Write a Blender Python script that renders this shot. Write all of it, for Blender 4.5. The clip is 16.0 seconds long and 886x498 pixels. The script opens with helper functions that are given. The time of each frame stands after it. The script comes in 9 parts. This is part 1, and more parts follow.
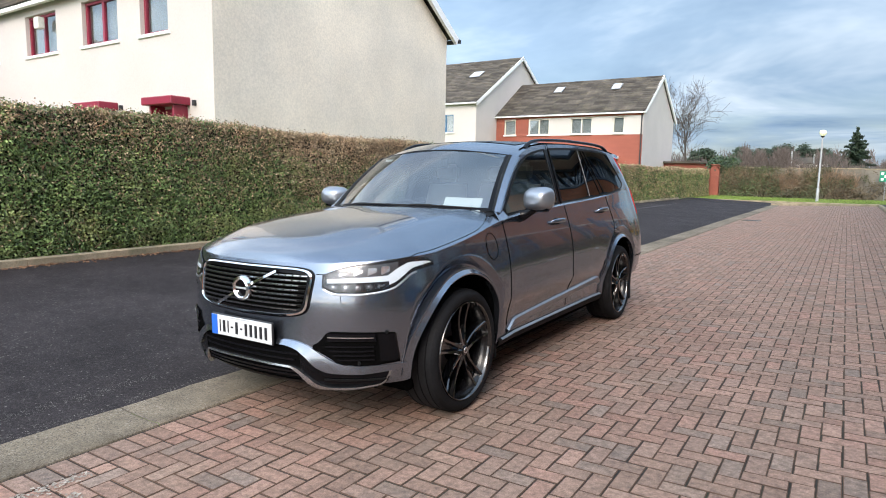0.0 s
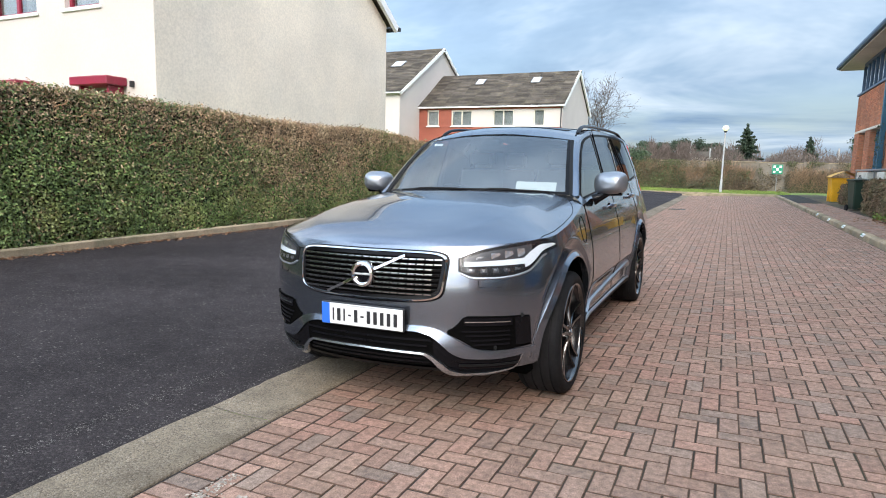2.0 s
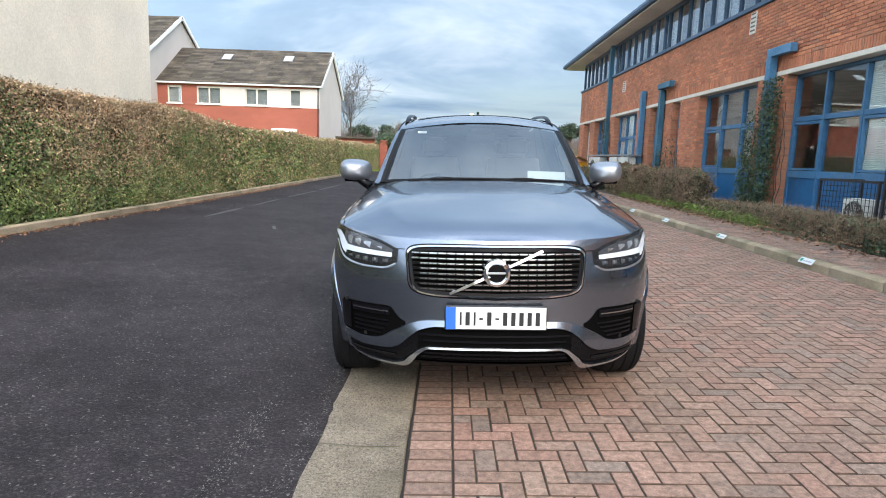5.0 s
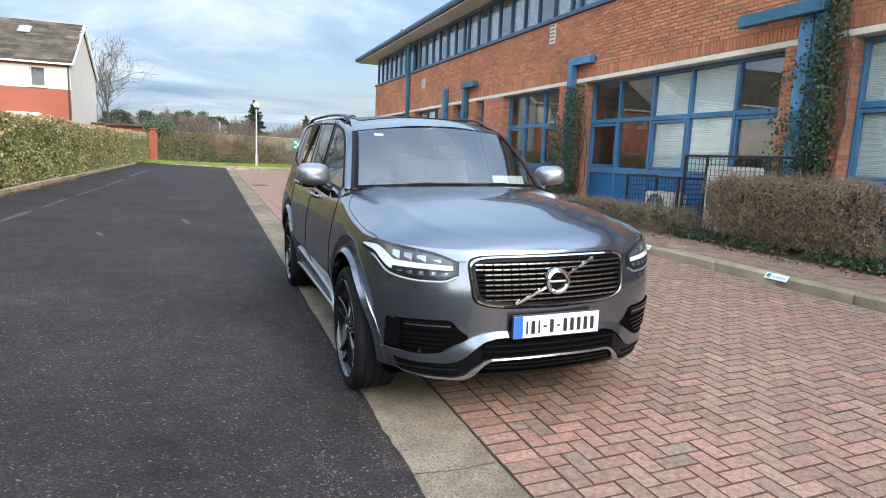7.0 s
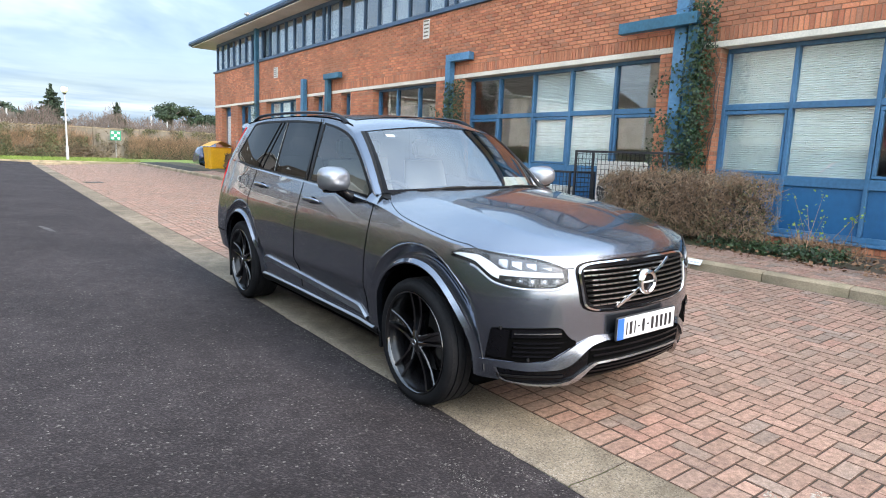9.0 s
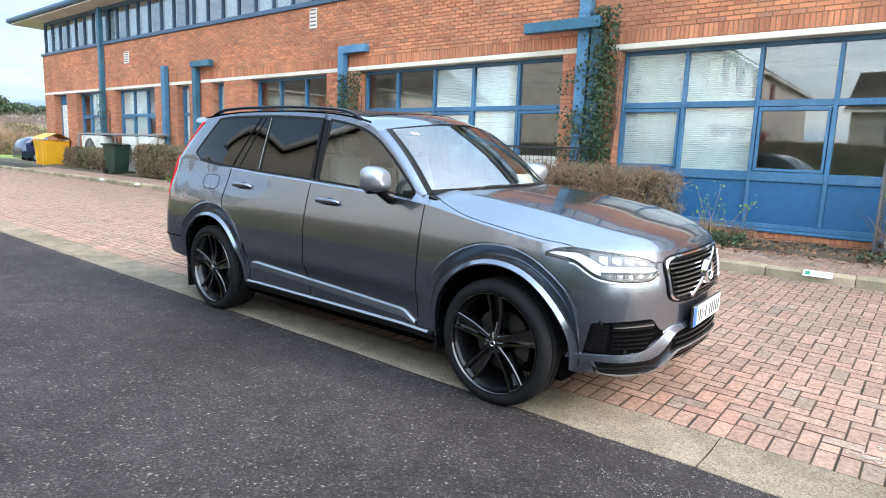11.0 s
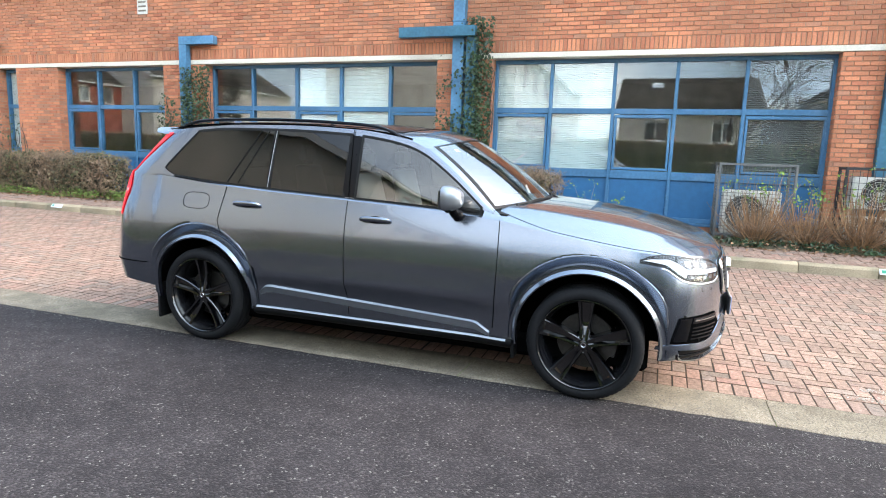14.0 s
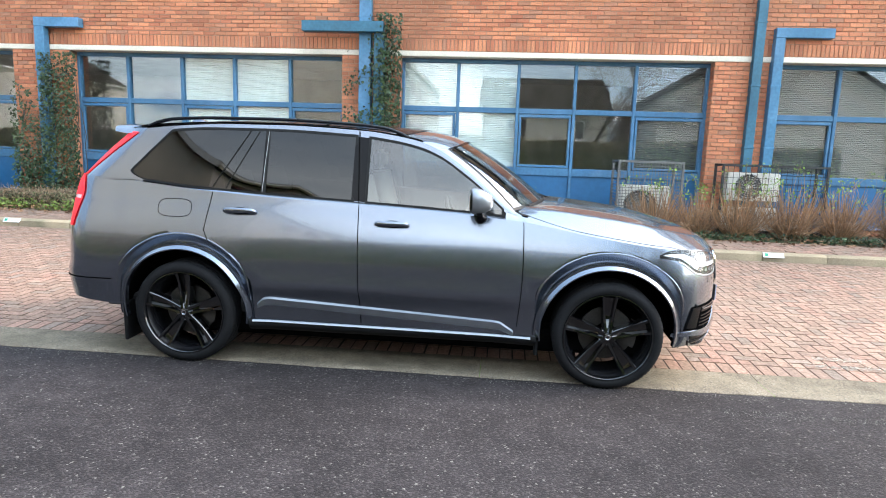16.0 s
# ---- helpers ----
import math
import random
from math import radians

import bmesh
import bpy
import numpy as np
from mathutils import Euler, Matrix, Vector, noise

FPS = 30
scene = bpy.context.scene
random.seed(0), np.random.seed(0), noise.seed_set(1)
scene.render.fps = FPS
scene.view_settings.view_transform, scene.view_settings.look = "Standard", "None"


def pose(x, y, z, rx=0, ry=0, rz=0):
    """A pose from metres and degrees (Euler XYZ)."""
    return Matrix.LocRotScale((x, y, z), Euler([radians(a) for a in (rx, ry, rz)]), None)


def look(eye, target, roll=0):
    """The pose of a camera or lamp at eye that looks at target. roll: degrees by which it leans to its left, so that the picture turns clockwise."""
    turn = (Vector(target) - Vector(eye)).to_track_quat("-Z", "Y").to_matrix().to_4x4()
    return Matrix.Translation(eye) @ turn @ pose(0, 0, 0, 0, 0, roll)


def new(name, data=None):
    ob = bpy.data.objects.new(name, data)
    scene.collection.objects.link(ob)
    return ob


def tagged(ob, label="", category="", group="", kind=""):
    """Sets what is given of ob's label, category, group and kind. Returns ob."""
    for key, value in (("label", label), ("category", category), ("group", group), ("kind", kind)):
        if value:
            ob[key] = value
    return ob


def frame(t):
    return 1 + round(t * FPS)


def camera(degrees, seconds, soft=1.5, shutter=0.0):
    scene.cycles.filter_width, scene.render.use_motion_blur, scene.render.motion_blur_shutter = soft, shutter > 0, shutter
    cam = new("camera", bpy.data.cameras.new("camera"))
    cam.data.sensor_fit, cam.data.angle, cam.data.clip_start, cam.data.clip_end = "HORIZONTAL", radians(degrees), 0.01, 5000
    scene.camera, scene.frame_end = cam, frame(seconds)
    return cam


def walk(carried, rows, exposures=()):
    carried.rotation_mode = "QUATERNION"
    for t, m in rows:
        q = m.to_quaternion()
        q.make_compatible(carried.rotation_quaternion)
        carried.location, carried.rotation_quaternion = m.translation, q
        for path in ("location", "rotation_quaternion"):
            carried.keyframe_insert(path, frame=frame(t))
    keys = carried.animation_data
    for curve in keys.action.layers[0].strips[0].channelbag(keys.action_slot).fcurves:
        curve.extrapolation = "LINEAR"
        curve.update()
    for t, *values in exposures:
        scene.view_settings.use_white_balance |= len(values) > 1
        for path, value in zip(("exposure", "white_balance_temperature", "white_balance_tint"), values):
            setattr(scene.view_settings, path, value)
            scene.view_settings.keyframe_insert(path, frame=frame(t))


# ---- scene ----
cam = camera(72.0, 16.0, soft=1.0)
PATH = [
    (0, (2.791, -3.131, 1.486), (1.702, -1.471, 1.241), 1.1),
    (0.5, (2.608, -3.262, 1.464), (1.516, -1.604, 1.22), 1.4),
    (1, (2.363, -3.39, 1.434), (1.333, -1.693, 1.186), 1.4),
    (1.5, (2.053, -3.514, 1.42), (1.122, -1.764, 1.158), 1.5),
    (2, (1.735, -3.68, 1.407), (0.903, -1.881, 1.14), 1.5),
    (2.5, (1.395, -3.825, 1.395), (0.721, -1.962, 1.124), 1.4),
    (3, (1.043, -3.895, 1.385), (0.413, -2.018, 1.105), 1.3),
    (3.2, (0.904, -3.904, 1.383), (0.311, -2.015, 1.101), 1.2),
    (5.3, (-0.491, -3.959, 1.402), (-0.322, -1.988, 1.106), 2.2),
    (5.5, (-0.635, -3.958, 1.404), (-0.344, -2.002, 1.11), 2.3),
    (6, (-0.991, -3.905, 1.391), (-0.602, -1.966, 1.093), 2.3),
    (6.2, (-1.171, -3.881, 1.394), (-0.717, -1.955, 1.099), 2.6),
    (6.5, (-1.345, -3.78, 1.423), (-0.78, -1.885, 1.124), 2.4),
    (7, (-1.706, -3.636, 1.443), (-1.003, -1.787, 1.143), 2.5),
    (7.5, (-2.052, -3.492, 1.444), (-1.193, -1.711, 1.145), 2.4),
    (8, (-2.33, -3.273, 1.46), (-1.355, -1.553, 1.157), 2.3),
    (8.5, (-2.621, -3.088, 1.462), (-1.569, -1.415, 1.156), 2.3),
    (9, (-2.9, -2.873, 1.465), (-1.715, -1.291, 1.16), 2.4),
    (9.2, (-3.002, -2.771, 1.458), (-1.784, -1.216, 1.152), 2.4),
    (11.3, (-3.95, -1.797, 1.454), (-2.369, -0.611, 1.145), 2.1),
    (11.5, (-4.048, -1.705, 1.469), (-2.443, -0.552, 1.16), 2.0),
    (12, (-4.247, -1.449, 1.496), (-2.589, -0.373, 1.187), 2.1),
    (12.5, (-4.446, -1.194, 1.52), (-2.718, -0.235, 1.212), 2.0),
    (13, (-4.579, -0.91, 1.515), (-2.816, -0.018, 1.206), 1.8),
    (13.5, (-4.705, -0.663, 1.551), (-2.886, 0.109, 1.239), 1.8),
    (14, (-4.834, -0.398, 1.563), (-2.969, 0.253, 1.254), 1.9),
    (14.5, (-4.912, -0.115, 1.564), (-3.018, 0.446, 1.255), 2.0),
    (15, (-5.006, 0.171, 1.574), (-3.09, 0.654, 1.263), 1.9),
    (15.5, (-5.029, 0.451, 1.568), (-3.087, 0.813, 1.258), 1.9),
    (16, (-5.057, 0.74, 1.576), (-3.09, 0.925, 1.267), 1.9),
]
walk(cam, [(t, look(eye, target, roll)) for t, eye, target, roll in PATH], exposures=((0.0, 1.04, 6700, 12), (3.0, 1.13, 6720, 12), (6.5, 1.27, 6900, 13), (8.5, 1.50, 6950, 14), (11.5, 1.99, 6850, 11), (16.0, 2.05, 6950, 11)))

# ---- world, sun ----
world = bpy.data.worlds.new("sky")
scene.world = world
world.use_nodes = True
wn, wl = world.node_tree.nodes, world.node_tree.links
wn.clear()
SUN_ELEV, SUN_AZ = 35.0, 165.0      # azimuth clockwise from +y


def wnode(kind, **values):
    n = wn.new(kind)
    for k, v in values.items():
        n.inputs[k].default_value = v
    return n


sky = wn.new("ShaderNodeTexSky")
sky.sky_type, sky.sun_disc = "NISHITA", False
sky.sun_elevation, sky.sun_rotation = radians(SUN_ELEV), radians(SUN_AZ)
sky.air_density, sky.dust_density, sky.ozone_density = 1.0, 1.5, 1.5
sky_dim = wn.new("ShaderNodeVectorMath"); sky_dim.operation = "SCALE"; sky_dim.inputs["Scale"].default_value = 0.06
wl.new(sky.outputs[0], sky_dim.inputs[0])
tc = wn.new("ShaderNodeTexCoord")
sep = wn.new("ShaderNodeSeparateXYZ")
wl.new(tc.outputs["Generated"], sep.inputs[0])
# clouds on a flat deck: direction divided by its height
deck = wn.new("ShaderNodeMath"); deck.operation = "ADD"; deck.inputs[1].default_value = 0.10
zclip = wn.new("ShaderNodeMath"); zclip.operation = "MAXIMUM"; zclip.inputs[1].default_value = 0.0
wl.new(sep.outputs["Z"], zclip.inputs[0]); wl.new(zclip.outputs[0], deck.inputs[0])
dx = wn.new("ShaderNodeMath"); dx.operation = "DIVIDE"
dy = wn.new("ShaderNodeMath"); dy.operation = "DIVIDE"
wl.new(sep.outputs["X"], dx.inputs[0]); wl.new(deck.outputs[0], dx.inputs[1])
wl.new(sep.outputs["Y"], dy.inputs[0]); wl.new(deck.outputs[0], dy.inputs[1])
flat = wn.new("ShaderNodeCombineXYZ")
wl.new(dx.outputs[0], flat.inputs["X"]); wl.new(dy.outputs[0], flat.inputs["Y"])
cloud = wnode("ShaderNodeTexNoise", Scale=0.55, Detail=6.0, Roughness=0.55, Distortion=0.4)
cloud2 = wnode("ShaderNodeTexNoise", Scale=0.42, Detail=6.0, Roughness=0.58, Distortion=0.5)
shift = wn.new("ShaderNodeMapping"); shift.inputs["Location"].default_value = (3.1, 1.7, 0.0)
wl.new(flat.outputs[0], shift.inputs[0])
wl.new(shift.outputs[0], cloud.inputs["Vector"])
wl.new(flat.outputs[0], cloud2.inputs["Vector"])
cover = wn.new("ShaderNodeValToRGB")
cover.color_ramp.elements[0].position, cover.color_ramp.elements[0].color = 0.34, (0.25, 0.25, 0.25, 1)
cover.color_ramp.elements[1].position, cover.color_ramp.elements[1].color = 0.60, (1, 1, 1, 1)
wl.new(cloud.outputs[0], cover.inputs[0])
tone = wn.new("ShaderNodeValToRGB")
tone.color_ramp.elements[0].position, tone.color_ramp.elements[0].color = 0.38, (0.112, 0.182, 0.275, 1)
tone.color_ramp.elements[1].position, tone.color_ramp.elements[1].color = 0.61, (0.36, 0.435, 0.51, 1)
mid = tone.color_ramp.elements.new(0.5); mid.color = (0.19, 0.272, 0.368, 1)
wl.new(cloud2.outputs[0], tone.inputs[0])
mix = wn.new("ShaderNodeMix"); mix.data_type = "RGBA"
wl.new(cover.outputs[0], mix.inputs[0]); wl.new(sky_dim.outputs[0], mix.inputs[6]); wl.new(tone.outputs[0], mix.inputs[7])
# brighter overcast overhead and a pale band low down
lift = wn.new("ShaderNodeMapRange")
lift.interpolation_type = "SMOOTHSTEP"
lift.inputs[1].default_value, lift.inputs[2].default_value, lift.inputs[3].default_value, lift.inputs[4].default_value = 0.25, 0.95, 1.0, 1.32
wl.new(sep.outputs["Z"], lift.inputs[0])
# the half of the sky round the veiled sun is brighter
sunward = wn.new("ShaderNodeVectorMath"); sunward.operation = "DOT_PRODUCT"
sunward.inputs[1].default_value = (math.sin(radians(SUN_AZ + 17)) * 0.9, math.cos(radians(SUN_AZ + 17)) * 0.9, 0.35)
wl.new(tc.outputs["Generated"], sunward.inputs[0])
glow = wn.new("ShaderNodeMapRange")
glow.interpolation_type = "LINEAR"
glow.inputs[1].default_value, glow.inputs[2].default_value, glow.inputs[3].default_value, glow.inputs[4].default_value = -0.95, 0.95, 0.80, 5.0
wl.new(sunward.outputs["Value"], glow.inputs[0])
both_lift = wn.new("ShaderNodeMath"); both_lift.operation = "MULTIPLY"
wl.new(lift.outputs[0], both_lift.inputs[0]); wl.new(glow.outputs[0], both_lift.inputs[1])
capped = wn.new("ShaderNodeMath"); capped.operation = "MINIMUM"; capped.inputs[1].default_value = 8.0
wl.new(both_lift.outputs[0], capped.inputs[0])
mul = wn.new("ShaderNodeVectorMath"); mul.operation = "SCALE"
warm = wn.new("ShaderNodeMix"); warm.data_type = "RGBA"
warm.inputs[6].default_value, warm.inputs[7].default_value = (0.99, 1.0, 1.01, 1), (1.10, 1.0, 0.905, 1)
warm_by = wn.new("ShaderNodeMapRange"); warm_by.inputs[1].default_value, warm_by.inputs[2].default_value = 1.2, 3.2
wl.new(glow.outputs[0], warm_by.inputs[0]); wl.new(warm_by.outputs[0], warm.inputs[0])
tinted = wn.new("ShaderNodeVectorMath"); tinted.operation = "MULTIPLY"
wl.new(mix.outputs[2], tinted.inputs[0]); wl.new(warm.outputs[2], tinted.inputs[1])
wl.new(tinted.outputs[0], mul.inputs[0]); wl.new(capped.outputs[0], mul.inputs["Scale"])
bg = wn.new("ShaderNodeBackground"); bg.inputs["Strength"].default_value = 1.0
wout = wn.new("ShaderNodeOutputWorld")
wl.new(mul.outputs[0], bg.inputs[0]); wl.new(bg.outputs[0], wout.inputs[0])

sun = new("sun", bpy.data.lights.new("sun", "SUN"))
sun.data.energy, sun.data.angle, sun.data.color = 1.08, radians(25), (1.0, 0.95, 0.88)
sun_dir = Vector((math.sin(radians(SUN_AZ)) * math.cos(radians(SUN_ELEV)), math.cos(radians(SUN_AZ)) * math.cos(radians(SUN_ELEV)), math.sin(radians(SUN_ELEV))))
sun.matrix_world = look(sun_dir * 50, (0, 0, 0))

# ---- materials ----
def material(name, colour, rough=0.6, metal=0.0, vary=0.12, coarse=0.8, fine=30.0, bump=0.0, bump_scale=60.0, second=None, second_at=0.5, second_soft=0.12,
             second_scale=1.5, coat=0.0, spec=0.5, random_vary=0.0, island=False, stretch=(1, 1, 1), rough_vary=0.0, tones=()):
    """A surface with variation at two scales (coarse stains, fine grain), an optional second colour in patches, and fine relief."""
    m = bpy.data.materials.new(name)
    m.use_nodes = True
    nt = m.node_tree
    n, l = nt.nodes, nt.links
    b = n["Principled BSDF"]
    b.inputs["Metallic"].default_value, b.inputs["Roughness"].default_value = metal, rough
    b.inputs["Coat Weight"].default_value, b.inputs["Specular IOR Level"].default_value = coat, spec
    b.inputs["Coat Roughness"].default_value = 0.02
    geo = n.new("ShaderNodeNewGeometry")
    mp = n.new("ShaderNodeMapping"); mp.inputs["Scale"].default_value = stretch
    l.new(geo.outputs["Position"], mp.inputs[0])

    def noise_at(scale, detail=4.0):
        t = n.new("ShaderNodeTexNoise")
        t.inputs["Scale"].default_value, t.inputs["Detail"].default_value = scale, detail
        l.new(mp.outputs[0], t.inputs["Vector"])
        return t.outputs[0]

    def ramp(src, lo, hi, p0=0.3, p1=0.7):
        r = n.new("ShaderNodeMapRange")
        r.inputs[1].default_value, r.inputs[2].default_value, r.inputs[3].default_value, r.inputs[4].default_value = p0, p1, lo, hi
        l.new(src, r.inputs[0])
        return r.outputs[0]

    def scaled(col, factor):
        v = n.new("ShaderNodeVectorMath"); v.operation = "SCALE"
        if hasattr(col, "links"):
            l.new(col, v.inputs[0])
        else:
            v.inputs[0].default_value = col[:3]
        l.new(factor, v.inputs["Scale"])
        return v.outputs[0]

    base = n.new("ShaderNodeRGB"); base.outputs[0].default_value = (*colour, 1)
    col = base.outputs[0]
    pick = geo.outputs["Random Per Island"] if island else n.new("ShaderNodeObjectInfo").outputs["Random"]
    if tones:                                           # each piece takes one of several colours; (colour, share) pairs
        again = n.new("ShaderNodeMath"); again.operation = "MULTIPLY"; again.inputs[1].default_value = 37.0
        part_of = n.new("ShaderNodeMath"); part_of.operation = "FRACT"
        l.new(pick, again.inputs[0]); l.new(again.outputs[0], part_of.inputs[0])
        table = n.new("ShaderNodeValToRGB"); table.color_ramp.interpolation = "CONSTANT"
        table.color_ramp.elements[0].color = (*colour, 1)
        at = 1.0 - sum(share for _, share in tones)
        for i, (c, share) in enumerate(tones):
            e = table.color_ramp.elements[1] if i == 0 else table.color_ramp.elements.new(at)
            e.position, e.color = at, (*c, 1)
            at += share
        l.new(part_of.outputs[0], table.inputs[0])
        col = table.outputs[0]
    if second:
        mx = n.new("ShaderNodeMix"); mx.data_type = "RGBA"
        mx.inputs[7].default_value = (*second, 1)
        l.new(ramp(noise_at(second_scale, 5.0), 0.0, 1.0, second_at - second_soft, second_at + second_soft), mx.inputs[0])
        l.new(col, mx.inputs[6])
        col = mx.outputs[2]
    if vary:
        col = scaled(col, ramp(noise_at(coarse), 1 - vary, 1 + vary))
        col = scaled(col, ramp(noise_at(fine), 1 - vary * 0.8, 1 + vary * 0.8))
    if random_vary:
        col = scaled(col, ramp(pick, 1 - random_vary, 1 + random_vary, 0.0, 1.0))
    l.new(col, b.inputs["Base Color"])
    if rough_vary:
        l.new(ramp(noise_at(coarse * 2), rough - rough_vary, rough + rough_vary), b.inputs["Roughness"])
    if bump:
        bp = n.new("ShaderNodeBump"); bp.inputs["Strength"].default_value, bp.inputs["Distance"].default_value = bump, 0.01
        l.new(noise_at(bump_scale, 3.0), bp.inputs["Height"])
        l.new(bp.outputs[0], b.inputs["Normal"])
    return m


def aggregate(name, base, stones, scale, rough=0.85, vary=0.2, bump=0.6, spec=0.25, stain=None):
    """Small stones in a binder: each cell takes one of the stone colours; (colour, share) pairs, the rest is base."""
    m = bpy.data.materials.new(name)
    m.use_nodes = True
    n, l = m.node_tree.nodes, m.node_tree.links
    b = n["Principled BSDF"]
    b.inputs["Roughness"].default_value, b.inputs["Specular IOR Level"].default_value = rough, spec
    geo = n.new("ShaderNodeNewGeometry")
    vor = n.new("ShaderNodeTexVoronoi"); vor.inputs["Scale"].default_value = scale
    l.new(geo.outputs["Position"], vor.inputs["Vector"])
    sepc = n.new("ShaderNodeSeparateColor")
    l.new(vor.outputs["Color"], sepc.inputs[0])
    ramp = n.new("ShaderNodeValToRGB"); ramp.color_ramp.interpolation = "CONSTANT"
    at = 0.0
    for i, (c, share) in enumerate(stones):
        e = ramp.color_ramp.elements[0] if i == 0 else ramp.color_ramp.elements.new(at)
        e.color = (*c, 1)
        at += share
    last = ramp.color_ramp.elements[len(ramp.color_ramp.elements) - 1]
    last.position, last.color = at, (*base, 1)
    l.new(sepc.outputs[0], ramp.inputs[0])
    col = ramp.outputs[0]
    for sc, amount in ((0.7, vary), (6.0, vary * 0.7), (scale * 2.2, vary)):
        t = n.new("ShaderNodeTexNoise"); t.inputs["Scale"].default_value = sc
        l.new(geo.outputs["Position"], t.inputs["Vector"])
        r = n.new("ShaderNodeMapRange")
        r.inputs[1].default_value, r.inputs[2].default_value, r.inputs[3].default_value, r.inputs[4].default_value = 0.3, 0.7, 1 - amount, 1 + amount
        l.new(t.outputs[0], r.inputs[0])
        v = n.new("ShaderNodeVectorMath"); v.operation = "SCALE"
        l.new(col, v.inputs[0]); l.new(r.outputs[0], v.inputs["Scale"])
        col = v.outputs[0]
    if stain:
        t = n.new("ShaderNodeTexNoise"); t.inputs["Scale"].default_value, t.inputs["Detail"].default_value = 2.2, 5.0
        l.new(geo.outputs["Position"], t.inputs["Vector"])
        r = n.new("ShaderNodeMapRange"); r.inputs[1].default_value, r.inputs[2].default_value = 0.52, 0.72
        r.inputs[4].default_value = 0.7
        l.new(t.outputs[0], r.inputs[0])
        mx = n.new("ShaderNodeMix"); mx.data_type = "RGBA"; mx.inputs[7].default_value = (*stain, 1)
        l.new(r.outputs[0], mx.inputs[0]); l.new(col, mx.inputs[6])
        col = mx.outputs[2]
    l.new(col, b.inputs["Base Color"])
    bp = n.new("ShaderNodeBump"); bp.inputs["Strength"].default_value, bp.inputs["Distance"].default_value = bump, 0.004
    bp.invert = True
    l.new(vor.outputs["Distance"], bp.inputs["Height"]); l.new(bp.outputs[0], b.inputs["Normal"])
    return m


def glass(name, tint, gloss=0.03, gloss_least=0.04):
    """Thin clear pane: see-through, with gloss that grows towards grazing view."""
    m = bpy.data.materials.new(name)
    m.use_nodes = True
    n, l = m.node_tree.nodes, m.node_tree.links
    n.clear()
    out = n.new("ShaderNodeOutputMaterial")
    tr = n.new("ShaderNodeBsdfTransparent"); tr.inputs[0].default_value = (*tint, 1)
    gl = n.new("ShaderNodeBsdfGlossy"); gl.inputs["Roughness"].default_value = gloss; gl.inputs[0].default_value = (1, 1, 1, 1)
    lw = n.new("ShaderNodeLayerWeight"); lw.inputs["Blend"].default_value = 0.5
    graze = n.new("ShaderNodeMath"); graze.operation = "POWER"; graze.inputs[1].default_value = 5.0
    l.new(lw.outputs["Facing"], graze.inputs[0])
    boost = n.new("ShaderNodeMapRange")
    boost.inputs[1].default_value, boost.inputs[2].default_value = 0.0, 1.0
    boost.inputs[3].default_value, boost.inputs[4].default_value = gloss_least, 0.95
    l.new(graze.outputs[0], boost.inputs[0])
    mx = n.new("ShaderNodeMixShader")
    l.new(boost.outputs[0], mx.inputs[0]); l.new(tr.outputs[0], mx.inputs[1]); l.new(gl.outputs[0], mx.inputs[2])
    l.new(mx.outputs[0], out.inputs[0])
    return m


def lamp_glow(name, colour, strength):
    m = bpy.data.materials.new(name)
    m.use_nodes = True
    b = m.node_tree.nodes["Principled BSDF"]
    b.inputs["Base Color"].default_value = (*colour, 1)
    b.inputs["Emission Color"].default_value, b.inputs["Emission Strength"].default_value = (*colour, 1), strength
    return m


